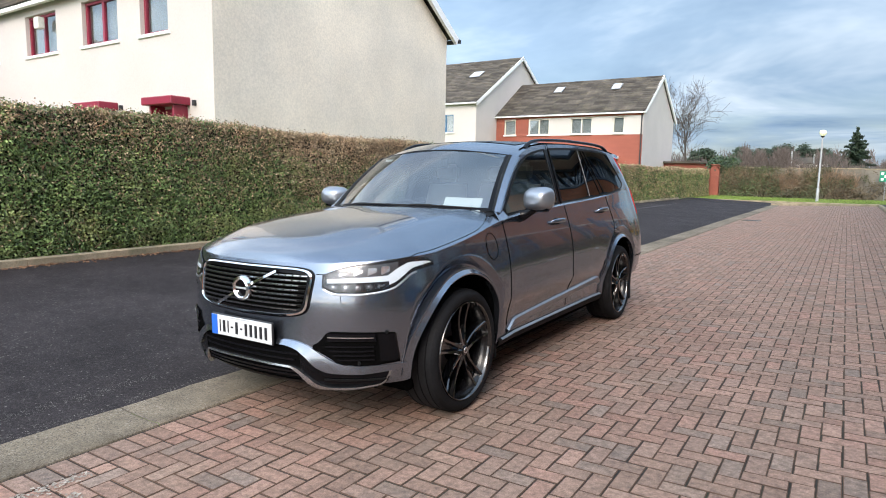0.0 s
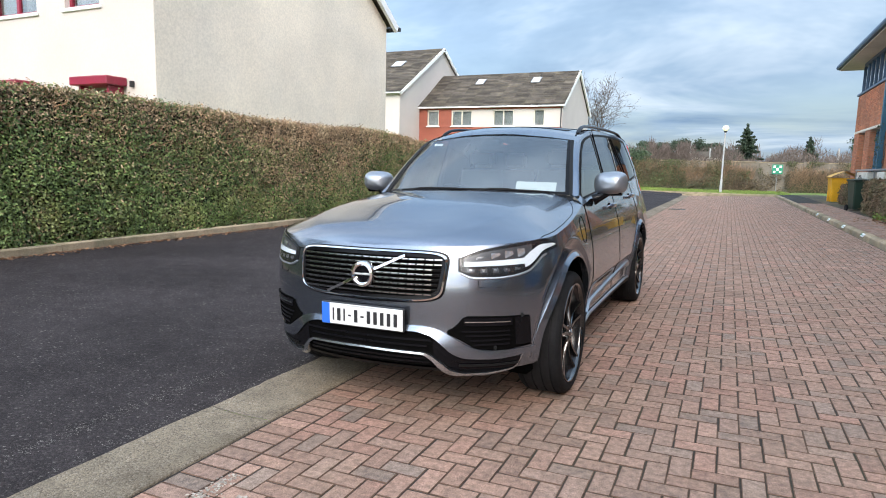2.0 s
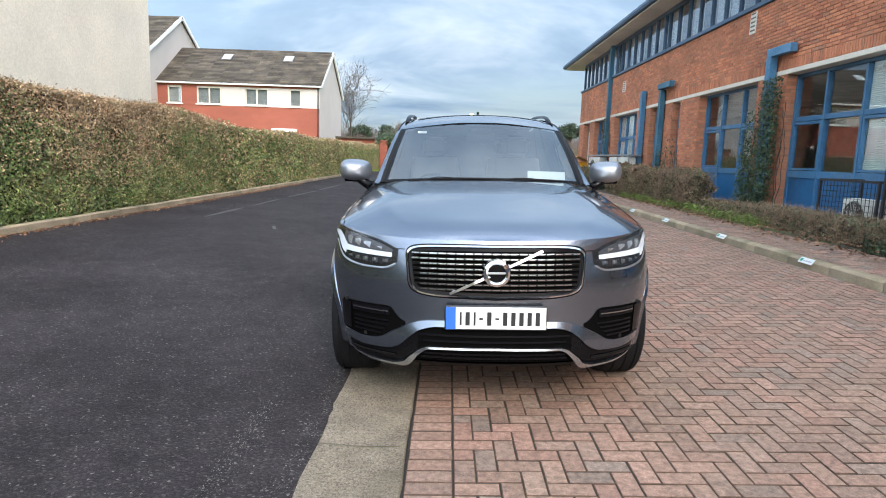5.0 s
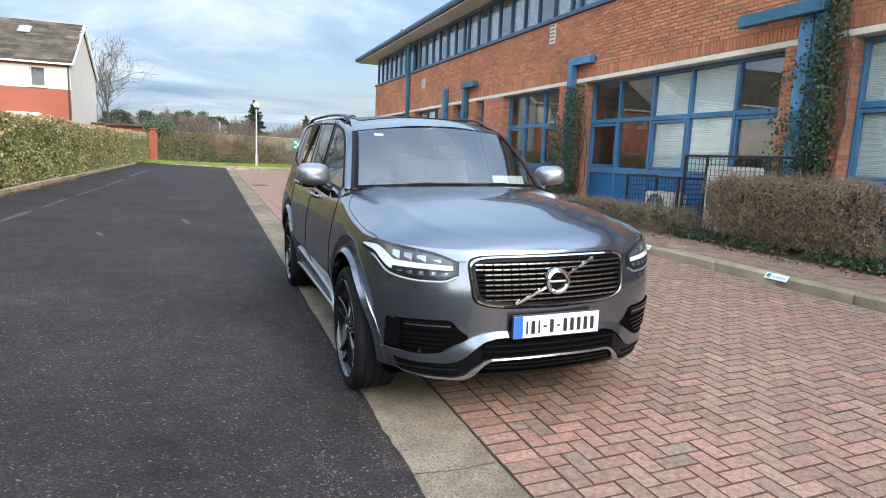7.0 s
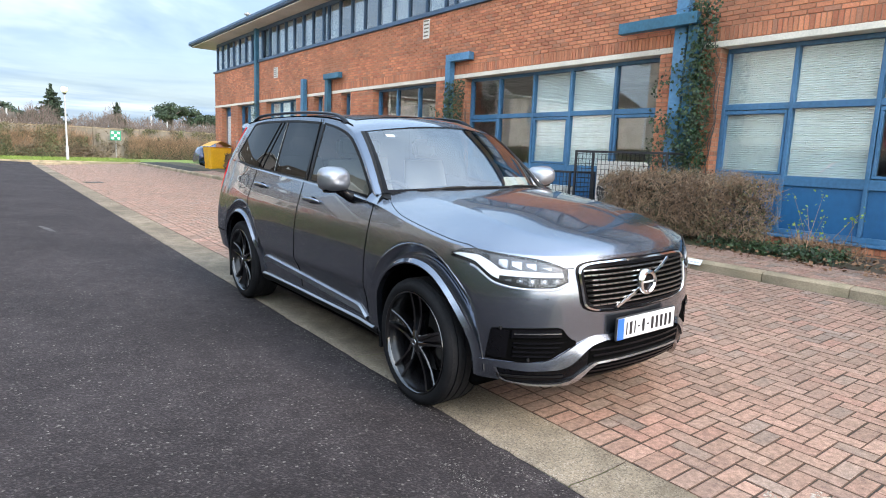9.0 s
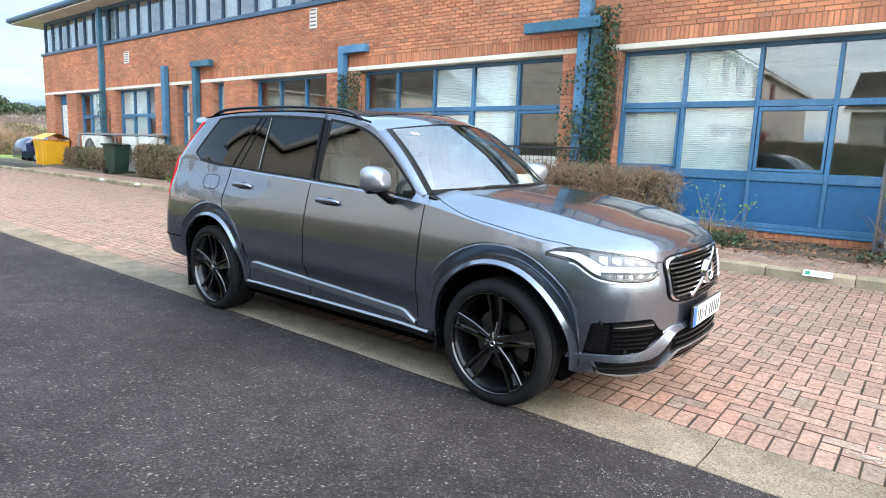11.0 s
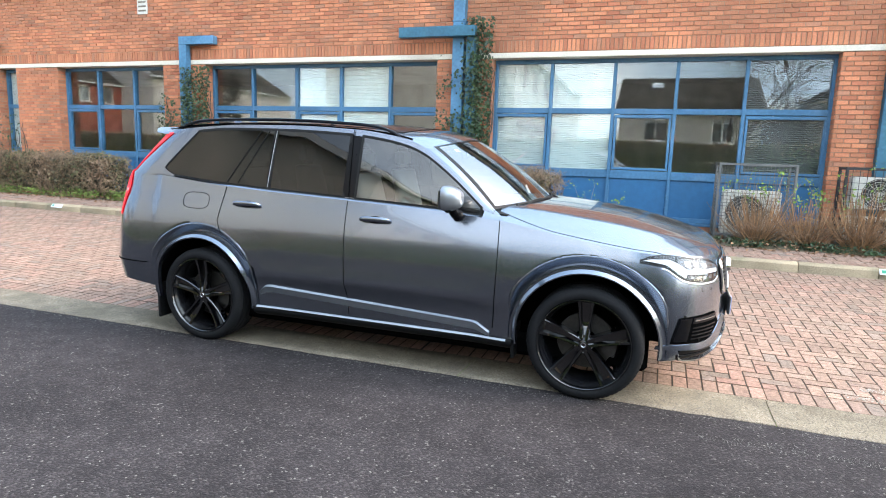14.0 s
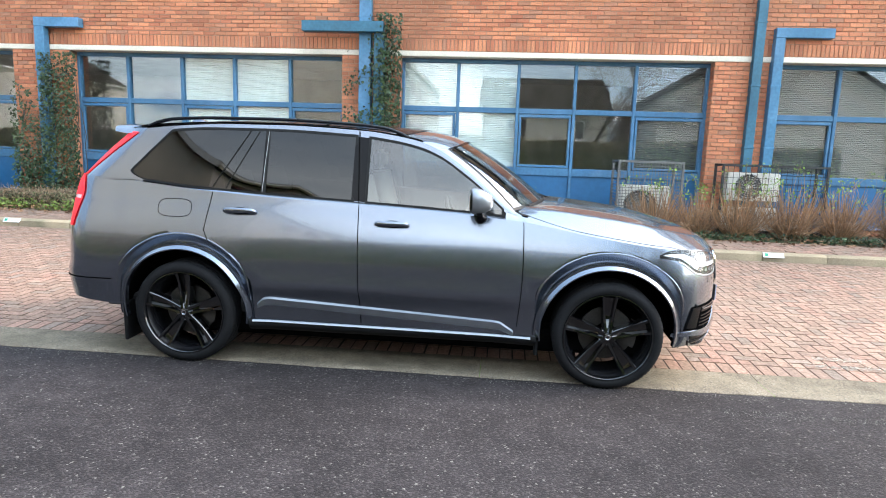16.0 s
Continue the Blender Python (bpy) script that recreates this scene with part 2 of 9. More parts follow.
M = {
    "asphalt": aggregate("asphalt", (0.0255, 0.0218, 0.0222), (((0.13, 0.120, 0.110), 0.010), ((0.064, 0.056, 0.054), 0.062), ((0.043, 0.036, 0.0365), 0.22), ((0.031, 0.0265, 0.027), 0.26)), 96, 0.76, 0.24, 0.7, 0.09),
    "grit": material("grit", (0.125, 0.118, 0.108), 0.85, vary=0.2, random_vary=0.5, island=True),
    "concrete": aggregate("concrete", (0.188, 0.156, 0.116), (((0.235, 0.202, 0.158), 0.12), ((0.118, 0.098, 0.074), 0.12), ((0.155, 0.127, 0.094), 0.25), ((0.205, 0.168, 0.122), 0.16)), 125, 0.9, 0.24, 0.6, 0.15, stain=(0.110, 0.094, 0.066)),
    "kerb": material("kerb_concrete", (0.29, 0.230, 0.155), 0.88, vary=0.24, coarse=1.4, fine=70, bump=0.4, bump_scale=80, second=(0.15, 0.135, 0.085), second_at=0.60, second_scale=2.5, random_vary=0.12, spec=0.25),
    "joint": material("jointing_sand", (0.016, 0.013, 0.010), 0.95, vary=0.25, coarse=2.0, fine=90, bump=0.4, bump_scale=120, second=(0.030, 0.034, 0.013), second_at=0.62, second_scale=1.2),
    "paver": material("paver_brick", (0.268, 0.164, 0.122), 0.85, vary=0.32, coarse=34, fine=150, bump=0.8, bump_scale=110, second=(0.225, 0.152, 0.112), second_at=0.54, second_soft=0.2, second_scale=1.3, random_vary=0.16, spec=0.4, tones=(((0.285, 0.160, 0.120), 0.22), ((0.238, 0.156, 0.120), 0.20), ((0.208, 0.156, 0.126), 0.12), ((0.300, 0.184, 0.138), 0.14))),
    "paver_far": material("paver_brick_field", (0.268, 0.164, 0.122), 0.85, vary=0.32, coarse=34, fine=150, bump=0.8, bump_scale=110, second=(0.225, 0.152, 0.112), second_at=0.54, second_soft=0.2, second_scale=1.3, random_vary=0.16, spec=0.4, tones=(((0.285, 0.160, 0.120), 0.22), ((0.238, 0.156, 0.120), 0.20), ((0.208, 0.156, 0.126), 0.12), ((0.300, 0.184, 0.138), 0.14)), island=True),
    "paver_edge": material("dark_block_bevel", (0.105, 0.064, 0.044), 0.95, vary=0.3, coarse=8, fine=60, bump=0.4, bump_scale=90, spec=0.2),
    "blue_teal": material("weathered_teal_steel", (0.020, 0.105, 0.165), 0.5, vary=0.2, coarse=1.4, fine=18, bump=0.12, bump_scale=25, second=(0.04, 0.15, 0.22), second_at=0.6, second_scale=1.0),
    "mortar": material("mortar", (0.33, 0.198, 0.132), 0.95, vary=0.15, fine=60, bump=0.3, bump_scale=90),
    "brick": material("facing_brick", (0.500, 0.186, 0.096), 0.85, vary=0.20, coarse=0.6, fine=40, bump=0.4, bump_scale=60, second=(0.38, 0.150, 0.080), second_at=0.56, second_scale=0.8, random_vary=0.16, tones=(((0.54, 0.210, 0.106), 0.25), ((0.42, 0.142, 0.075), 0.20), ((0.38, 0.172, 0.104), 0.10))),
    "brick_far": material("facing_brick_field", (0.500, 0.186, 0.096), 0.85, vary=0.20, coarse=0.6, fine=40, bump=0.4, bump_scale=60, second=(0.38, 0.150, 0.080), second_at=0.56, second_scale=0.8, random_vary=0.16, tones=(((0.54, 0.210, 0.106), 0.25), ((0.42, 0.142, 0.075), 0.20), ((0.38, 0.172, 0.104), 0.10)), island=True),
    "house_brick": material("house_brick", (0.27, 0.078, 0.050), 0.88, vary=0.15, coarse=0.5, fine=12, bump=0.2, bump_scale=14, stretch=(1, 1, 3)),
    "blue": material("blue_paint", (0.040, 0.138, 0.250), 0.42, vary=0.16, coarse=1.2, fine=20, bump=0.08, bump_scale=30, second=(0.085, 0.19, 0.31), second_at=0.64, second_scale=1.6),
    "blue_panel": material("blue_panel_paint", (0.012, 0.105, 0.235), 0.5, vary=0.10, coarse=0.9, fine=12),
    "blue_pipe": material("weathered_blue_steel", (0.040, 0.150, 0.255), 0.5, vary=0.2, coarse=1.4, fine=18, bump=0.12, bump_scale=25, second=(0.095, 0.22, 0.36), second_at=0.58, second_scale=1.0),
    "blue_dark": material("dark_blue_fascia", (0.045, 0.09, 0.15), 0.45, vary=0.12, coarse=0.8, fine=15),
    "cream": material("cream_stone_band", (0.66, 0.60, 0.50), 0.8, vary=0.12, coarse=1.0, fine=30, bump=0.15, bump_scale=40),
    "render_white": material("cream_render", (0.52, 0.465, 0.425), 0.9, vary=0.05, coarse=0.5, fine=25, bump=0.25, bump_scale=45),
    "render_grey": material("weathered_grey_render", (0.76, 0.66, 0.53), 0.92, vary=0.12, coarse=0.35, fine=18, bump=0.35, bump_scale=40, second=(0.68, 0.605, 0.50), second_at=0.56, second_scale=0.45, second_soft=0.16),
    "roof": material("dark_roof_tile", (0.074, 0.063, 0.052), 0.92, vary=0.3, coarse=0.8, fine=14, bump=0.3, bump_scale=20, second=(0.105, 0.090, 0.066), second_at=0.6, second_scale=1.5, random_vary=0.34, island=True, spec=0.12),
    "red": material("dark_red_paint", (0.24, 0.012, 0.035), 0.4, vary=0.1, coarse=1.0, fine=20),
    "flake": material("worn_white_marking", (0.34, 0.30, 0.25), 0.85, vary=0.2, random_vary=0.4, island=True),
    "white": material("white_paint", (0.78, 0.77, 0.74), 0.5, vary=0.04, coarse=1.0, fine=20),
    "offwhite": material("aged_white_enamel", (0.62, 0.60, 0.54), 0.5, vary=0.12, coarse=2.0, fine=20, second=(0.40, 0.36, 0.28), second_at=0.68, second_scale=3.0),
    "steel": material("galvanised_steel", (0.30, 0.30, 0.30), 0.5, 0.5, vary=0.15, coarse=3.0, fine=30),
    "mesh_wire": material("dull_grey_mesh_wire", (0.13, 0.13, 0.125), 0.6, 0.3, vary=0.15, coarse=3.0, fine=30),
    "dark_metal": material("dark_painted_metal", (0.018, 0.018, 0.020), 0.5, vary=0.15, coarse=3.0, fine=30),
    "blind": material("white_blind_slats", (0.66, 0.70, 0.68), 0.6, vary=0.10, coarse=1.0, fine=8),
    "interior": material("room_interior", (0.30, 0.28, 0.26), 0.9, vary=0.25, coarse=0.4, fine=3),
    "soil": material("leaf_littered_soil", (0.085, 0.058, 0.038), 0.95, vary=0.3, coarse=1.2, fine=25, bump=0.6, bump_scale=35, second=(0.06, 0.07, 0.025), second_at=0.56, second_scale=1.0),
    "litter": material("dead_leaves", (0.20, 0.105, 0.055), 0.8, vary=0.2, random_vary=0.45, island=True),
    "grass": material("mown_grass", (0.12, 0.17, 0.032), 0.9, vary=0.25, coarse=0.5, fine=20, bump=0.5, bump_scale=60),
    "blade": material("grass_blades", (0.15, 0.21, 0.04), 0.8, vary=0.2, random_vary=0.35, island=True),
    "hedge_leaf": material("hedge_leaf", (0.120, 0.172, 0.052), 0.5, vary=0.25, coarse=0.6, fine=9, second=(0.205, 0.228, 0.080), second_at=0.57, second_soft=0.1, second_scale=1.6, random_vary=0.6, island=True, spec=0.4),
    "hedge_brown": material("brown_hedge_leaf", (0.37, 0.255, 0.155), 0.7, vary=0.2, coarse=0.8, fine=9, second=(0.40, 0.31, 0.19), second_at=0.55, second_scale=2.5, random_vary=0.55, island=True, spec=0.3),
    # core colour holds the shade inside the hedge
    "hedge_core": material("hedge_inner_shade", (0.024, 0.022, 0.012), 0.95, vary=0.35, coarse=2.0, fine=25, bump=0.8, bump_scale=25),
    "twig": material("bare_twig", (0.260, 0.170, 0.108), 0.85, vary=0.2, coarse=2, fine=40, random_vary=0.5, island=True),
    "straw": material("dry_stem", (0.31, 0.170, 0.085), 0.8, vary=0.15, coarse=2, fine=40, random_vary=0.5, island=True),
    "shrub_leaf": material("brown_shrub_leaf", (0.185, 0.118, 0.074), 0.75, vary=0.2, coarse=1.0, fine=12, second=(0.085, 0.095, 0.036), second_at=0.52, second_scale=1.1, random_vary=0.45, island=True),
    "inner_leaf": material("shaded_inner_leaf", (0.030, 0.036, 0.017), 0.8, vary=0.25, coarse=1.5, fine=12, second=(0.060, 0.042, 0.026), second_at=0.55, second_scale=2.0, random_vary=0.5, island=True),
    "low_leaf": material("grey_green_leaf", (0.105, 0.118, 0.062), 0.75, vary=0.2, coarse=1.0, fine=12, second=(0.14, 0.10, 0.06), second_at=0.56, second_scale=1.6, random_vary=0.45, island=True),
    "creeper_leaf": material("brown_creeper_leaf", (0.120, 0.089, 0.055), 0.8, vary=0.25, coarse=0.4, fine=5, second=(0.075, 0.090, 0.034), second_at=0.52, second_scale=0.5, random_vary=0.4, island=True),
    "fresh_leaf": material("fresh_green_leaf", (0.16, 0.26, 0.04), 0.5, vary=0.15, random_vary=0.35, island=True),
    "ivy": material("ivy_leaf", (0.023, 0.050, 0.016), 0.42, vary=0.2, coarse=1.5, fine=15, second=(0.070, 0.085, 0.026), second_at=0.66, second_scale=3.0, random_vary=0.5, island=True),
    "bark": material("bark", (0.085, 0.070, 0.058), 0.95, vary=0.25, coarse=2.0, fine=25, bump=0.5, bump_scale=25),
    "conifer": material("conifer_needles", (0.030, 0.050, 0.028), 0.8, vary=0.2, coarse=0.6, fine=6, random_vary=0.4, island=True),
    "far_wood": material("far_bare_wood", (0.115, 0.088, 0.075), 0.95, vary=0.2, coarse=0.2, fine=2, random_vary=0.35, island=True),
    "boundary": material("boundary_block_wall", (0.235, 0.205, 0.165), 0.92, vary=0.18, coarse=0.35, fine=6, bump=0.3, bump_scale=10, second=(0.16, 0.135, 0.105), second_at=0.5, second_scale=0.5),
    "yellow": material("yellow_plastic", (0.72, 0.36, 0.015), 0.45, vary=0.08, coarse=2.0, fine=20),
    "bin_green": material("dark_green_plastic", (0.012, 0.030, 0.020), 0.45, vary=0.1, coarse=2.0, fine=20),
    "sign_green": material("green_sign", (0.0, 0.22, 0.12), 0.5, vary=0.06),
    "lamp_post": material("painted_lamp_post", (0.34, 0.34, 0.33), 0.55, vary=0.12, coarse=2.0, fine=10),
    "globe": lamp_glow("lit_globe", (0.78, 0.80, 0.52), 0.16),
    # the car
    "paint": material("grey_metallic_paint", (0.182, 0.207, 0.252), 0.235, 0.95, vary=0.03, coarse=1.0, fine=900, coat=1.0),
    "trim_silver": material("satin_silver_trim", (0.33, 0.35, 0.38), 0.34, 0.8, vary=0.04, coat=0.5),
    "blade_silver": material("bright_silver_edge", (0.46, 0.48, 0.51), 0.22, 0.95, vary=0.03),
    "chrome": material("chrome", (0.80, 0.81, 0.82), 0.08, 1.0, vary=0.02),
    "satin_chrome": material("satin_chrome", (0.50, 0.51, 0.53), 0.24, 1.0, vary=0.03),
    "gloss_black": material("gloss_black_plastic", (0.004, 0.004, 0.005), 0.2, vary=0.1, spec=0.14),
    "matt_black": material("matt_black_plastic", (0.007, 0.007, 0.0075), 0.6, vary=0.15, fine=80, bump=0.1, bump_scale=300, spec=0.15),
    "seal_black": material("black_rubber_seal", (0.006, 0.006, 0.006), 0.5, vary=0.1, spec=0.2),
    "lamp_shell": material("smoked_lamp_shell", (0.012, 0.012, 0.013), 0.25, 0.0, vary=0.1, spec=0.4),
    "lamp_dim": material("dark_lamp_reflector", (0.03, 0.031, 0.034), 0.25, 0.4, vary=0.3, coarse=40, fine=90),
    "mirror_cap": material("light_grey_metallic_cap", (0.27, 0.29, 0.32), 0.34, 0.75, vary=0.03, coat=0.8),
    # gloss-free black puts the shade of gaps, recesses and openings into the colour
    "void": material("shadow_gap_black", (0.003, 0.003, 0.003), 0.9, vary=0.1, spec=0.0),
    "rubber": material("tyre_rubber", (0.011, 0.011, 0.012), 0.7, vary=0.2, coarse=6.0, fine=60, bump=0.15, bump_scale=120, spec=0.12),
    "rim": material("gloss_black_alloy", (0.003, 0.003, 0.0035), 0.06, 0.0, vary=0.1, coat=1.0, spec=0.5),
    "rim_barrel": material("black_wheel_barrel", (0.008, 0.008, 0.009), 0.22, vary=0.1, spec=0.35),
    "disc": material("brake_disc_iron", (0.07, 0.066, 0.062), 0.45, 0.8, vary=0.15, coarse=8.0, fine=60),
    "lens_white": lamp_glow("daytime_lamp", (0.52, 0.56, 0.60), 0.11),
    "lamp_inner": material("lamp_reflector", (0.085, 0.088, 0.096), 0.3, 0.5, vary=0.1, coarse=20, fine=60),
    "lamp_facet": material("bright_lamp_facet", (0.55, 0.56, 0.58), 0.18, 0.8, vary=0.25, coarse=30, fine=90),
    "lens_red": lamp_glow("lit_red_lens", (0.85, 0.012, 0.022), 0.22),
    "lens_red_pale": material("pale_red_lens", (0.85, 0.42, 0.42), 0.15, vary=0.05, coat=1.0),
    "seat": material("light_seat_leather", (0.25, 0.235, 0.215), 0.5, vary=0.08, fine=60),
    "dash": material("charcoal_dashboard", (0.022, 0.022, 0.024), 0.6, vary=0.1, fine=80),
    "paper": material("white_paper", (0.86, 0.86, 0.84), 0.7, vary=0.02),
    "plate_white": material("white_number_plate", (0.62, 0.63, 0.63), 0.35, vary=0.02),
    "plate_blue": material("plate_blue_band", (0.02, 0.12, 0.55), 0.35, vary=0.02),
    "ink": material("black_ink", (0.01, 0.01, 0.012), 0.5, vary=0.05),
    "pale_ink": material("grey_print", (0.35, 0.37, 0.38), 0.6, vary=0.05),
    "glass_room": glass("window_glass", (0.92, 0.95, 0.95), 0.015, 0.085),
    "glass_upper": glass("upper_window_glass", (0.75, 0.78, 0.80), 0.03, 0.16),
    "glass_car": glass("side_glass", (0.34, 0.41, 0.43), 0.01, 0.10),
    "glass_screen": glass("windscreen_glass", (0.46, 0.53, 0.53), 0.01, 0.20),
    "glass_tint": glass("privacy_glass", (0.025, 0.028, 0.032), 0.01, 0.045),
    "glass_house": glass("house_window_glass", (0.70, 0.74, 0.76), 0.02, 0.09),
    "glass_lamp": glass("headlamp_lens", (0.90, 0.91, 0.92), 0.02, 0.035),
    "curtain": material("net_curtain", (0.50, 0.50, 0.47), 0.9, vary=0.15, coarse=2.0, fine=10),
}

# ---- mesh helpers ----
def thing(name, label, category, group="", kind="", at=None):
    """An Empty that parents the parts of one thing."""
    ob = new(name)
    ob.empty_display_size = 0.1
    if at is not None:
        ob.matrix_world = at
    return tagged(ob, label, category, group, kind)


def mesh_of(bm, name, mat, smooth=None):
    me = bpy.data.meshes.new(name)
    bmesh.ops.recalc_face_normals(bm, faces=bm.faces)
    bm.to_mesh(me)
    bm.free()
    me.materials.append(M[mat])
    if smooth is not None:
        me.shade_smooth()
        me.set_sharp_from_angle(angle=radians(smooth))
    return me


def part(name, bm, mat, parent=None, label="", smooth=35, category="", kind="", group=""):
    ob = new(name, mesh_of(bm, name, mat, smooth))
    if parent is not None:
        ob.parent = parent
    return tagged(ob, label, category, group, kind)


def raw(name, verts, faces, mat, parent=None, label="", category="", kind="", smooth=None):
    """Many small pieces as one mesh, straight from arrays."""
    me = bpy.data.meshes.new(name)
    me.from_pydata(verts, [], faces)
    me.materials.append(M[mat])
    if smooth is not None:
        me.shade_smooth()
        me.set_sharp_from_angle(angle=radians(smooth))
    ob = new(name, me)
    if parent is not None:
        ob.parent = parent
    return tagged(ob, label, category, "", kind)


def box(x0, x1, y0, y1, z0, z1, bevel=0.0, bm=None, segments=1):
    bm = bm or bmesh.new()
    vs = [bm.verts.new((x, y, z)) for x in (x0, x1) for y in (y0, y1) for z in (z0, z1)]
    fs = [(0, 1, 3, 2), (4, 6, 7, 5), (0, 4, 5, 1), (2, 3, 7, 6), (0, 2, 6, 4), (1, 5, 7, 3)]
    faces = [bm.faces.new([vs[i] for i in f]) for f in fs]
    if bevel:
        edges = list({e for f in faces for e in f.edges})
        bmesh.ops.bevel(bm, geom=edges, offset=bevel, segments=segments, affect="EDGES")
    return bm


def grid_faces(bm, rows, closed=False):
    """Faces between rows of points (all of one length)."""
    vr = [[bm.verts.new(p) for p in row] for row in rows]
    for a, b in zip(vr, vr[1:]):
        k = len(a)
        for i in range(k if closed else k - 1):
            q = [a[i], a[(i + 1) % k], b[(i + 1) % k], b[i]]
            if len({v.co.to_tuple(6) for v in q}) >= 3:
                bm.faces.new(q)
    return vr


def tube(points, radius, sides=8, bm=None, radii=None, flat=1.0):
    """A tube along points; radii tapers it."""
    bm = bm or bmesh.new()
    pts = [Vector(p) for p in points]
    rows, up = [], Vector((0, 0, 1))
    for i, p in enumerate(pts):
        d = (pts[min(i + 1, len(pts) - 1)] - pts[max(i - 1, 0)]).normalized()
        a = d.cross(up if abs(d.z) < 0.9 else Vector((1, 0, 0))).normalized()
        b = d.cross(a).normalized()
        r = radii[i] if radii else radius
        rows.append([p + (a * math.cos(2 * math.pi * k / sides) * flat + b * math.sin(2 * math.pi * k / sides)) * r for k in range(sides)])
    vr = grid_faces(bm, rows, closed=True)
    for row in (vr[0], vr[-1]):
        bm.faces.new(row)
    return bm


def lathe(profile, steps=48, axis="x", bm=None, centre=(0, 0, 0)):
    """Turns a profile of (radius, along) about an axis."""
    bm = bm or bmesh.new()
    rows = []
    for r, a in profile:
        ring = []
        for k in range(steps):
            c, s = math.cos(2 * math.pi * k / steps) * r, math.sin(2 * math.pi * k / steps) * r
            p = {"x": (a, c, s), "y": (c, a, s), "z": (c, s, a)}[axis]
            ring.append(Vector(p) + Vector(centre))
        rows.append(ring)
    grid_faces(bm, rows, closed=True)
    return bm


def curve(table):
    """A smooth function through a few (t, value) pairs, flat past the ends."""
    ts, vs = np.array([t for t, _ in table], float), np.array([v for _, v in table], float)
    d = np.diff(vs) / np.diff(ts)
    m = np.zeros(len(ts))
    m[0], m[-1] = d[0], d[-1]
    for i in range(1, len(ts) - 1):
        m[i] = 0 if d[i - 1] * d[i] <= 0 else 2 * d[i - 1] * d[i] / (d[i - 1] + d[i])

    def f(t):
        if t <= ts[0]:
            return float(vs[0])
        if t >= ts[-1]:
            return float(vs[-1])
        i = int(np.searchsorted(ts, t) - 1)
        h = ts[i + 1] - ts[i]
        u = (t - ts[i]) / h
        return float((1 + 2 * u) * (1 - u) ** 2 * vs[i] + u * (1 - u) ** 2 * h * m[i] + u * u * (3 - 2 * u) * vs[i + 1] + u * u * (u - 1) * h * m[i + 1])
    return f


def cards(points, normals, size, rng, aspect=1.6, spread=0.9, droop=0.0):
    """Small folded leaves: four points, two faces each, turned about at random. Returns vertices and faces."""
    k = len(points)
    d = normals + rng.normal(0, spread, (k, 3)); d[:, 2] -= droop
    d /= np.linalg.norm(d, axis=1)[:, None]
    a = np.cross(d, rng.normal(0, 1, (k, 3))); a /= np.linalg.norm(a, axis=1)[:, None]
    b = np.cross(d, a)
    s = (size * rng.uniform(0.6, 1.35, k))[:, None]
    v = np.stack([points - a * s * aspect / 2, points + b * s / 2 + d * s * 0.18, points + a * s * aspect / 2, points - b * s / 2 + d * s * 0.18], 1).reshape(-1, 3)
    i = np.arange(k)[:, None] * 4
    f = np.concatenate([i + np.array([[0, 1, 2]]), i + np.array([[0, 2, 3]])], 0)
    return v, f


def sticks(starts, ends, radius, rng, taper=0.5):
    """Thin three-sided twigs. Returns vertices and faces."""
    k = len(starts)
    d = ends - starts; d /= np.linalg.norm(d, axis=1)[:, None] + 1e-9
    a = np.cross(d, rng.normal(0, 1, (k, 3))); a /= np.linalg.norm(a, axis=1)[:, None] + 1e-9
    b = np.cross(d, a)
    rings = []
    for base, r in ((starts, radius), (ends, radius * taper)):
        for g in range(3):
            w = 2 * math.pi * g / 3
            rings.append(base + (a * math.cos(w) + b * math.sin(w)) * r)
    v = np.stack(rings, 1).reshape(-1, 3)
    i = np.arange(k)[:, None] * 6
    f = np.concatenate([i + np.array([[g, (g + 1) % 3, 3 + (g + 1) % 3, 3 + g]]) for g in range(3)], 0)
    return v, f

# ---- ground ----
FALL = 0.032                       # both sides drain to the concrete channel


def road_z(x):
    return FALL * (-0.87 - x)


def paver_z(x):
    return FALL * (x + 0.43)


bm = bmesh.new()
grid_faces(bm, [[(x, y, -0.14) for x in np.linspace(-1500, 1500, 13)] for y in np.linspace(-1500, 1500, 13)])
part("ground", bm, "grass", label="flat grassy land reaching to the horizon", category="ground", kind="structure")

bm = bmesh.new()
grid_faces(bm, [[(x, y, road_z(x)) for x in np.linspace(-6.16, -0.87, 8)] for y in np.linspace(-70, 38.4, 28)])
grid_faces(bm, [[(x, y, 0.012 + max(road_z(x), 0.0) + 0.004 * max(x, 0)) for x in np.linspace(-6.16, -0.87, 6)] for y in (38.4, 40.0, 41.8)])
road = part("road", bm, "asphalt", label="dark worn asphalt road beside the concrete channel", category="road", kind="structure")

bm = bmesh.new()
grid_faces(bm, [[(x, y, 0.012 + max(road_z(x), 0.0) + 0.004 * max(x, 0)) for x in np.linspace(-0.87, 16, 10)] for y in (38.4, 40.0, 41.8)])
part("pavement_north", bm, "concrete", label="pale concrete strip beyond the end of the paving", category="pavement", kind="structure")

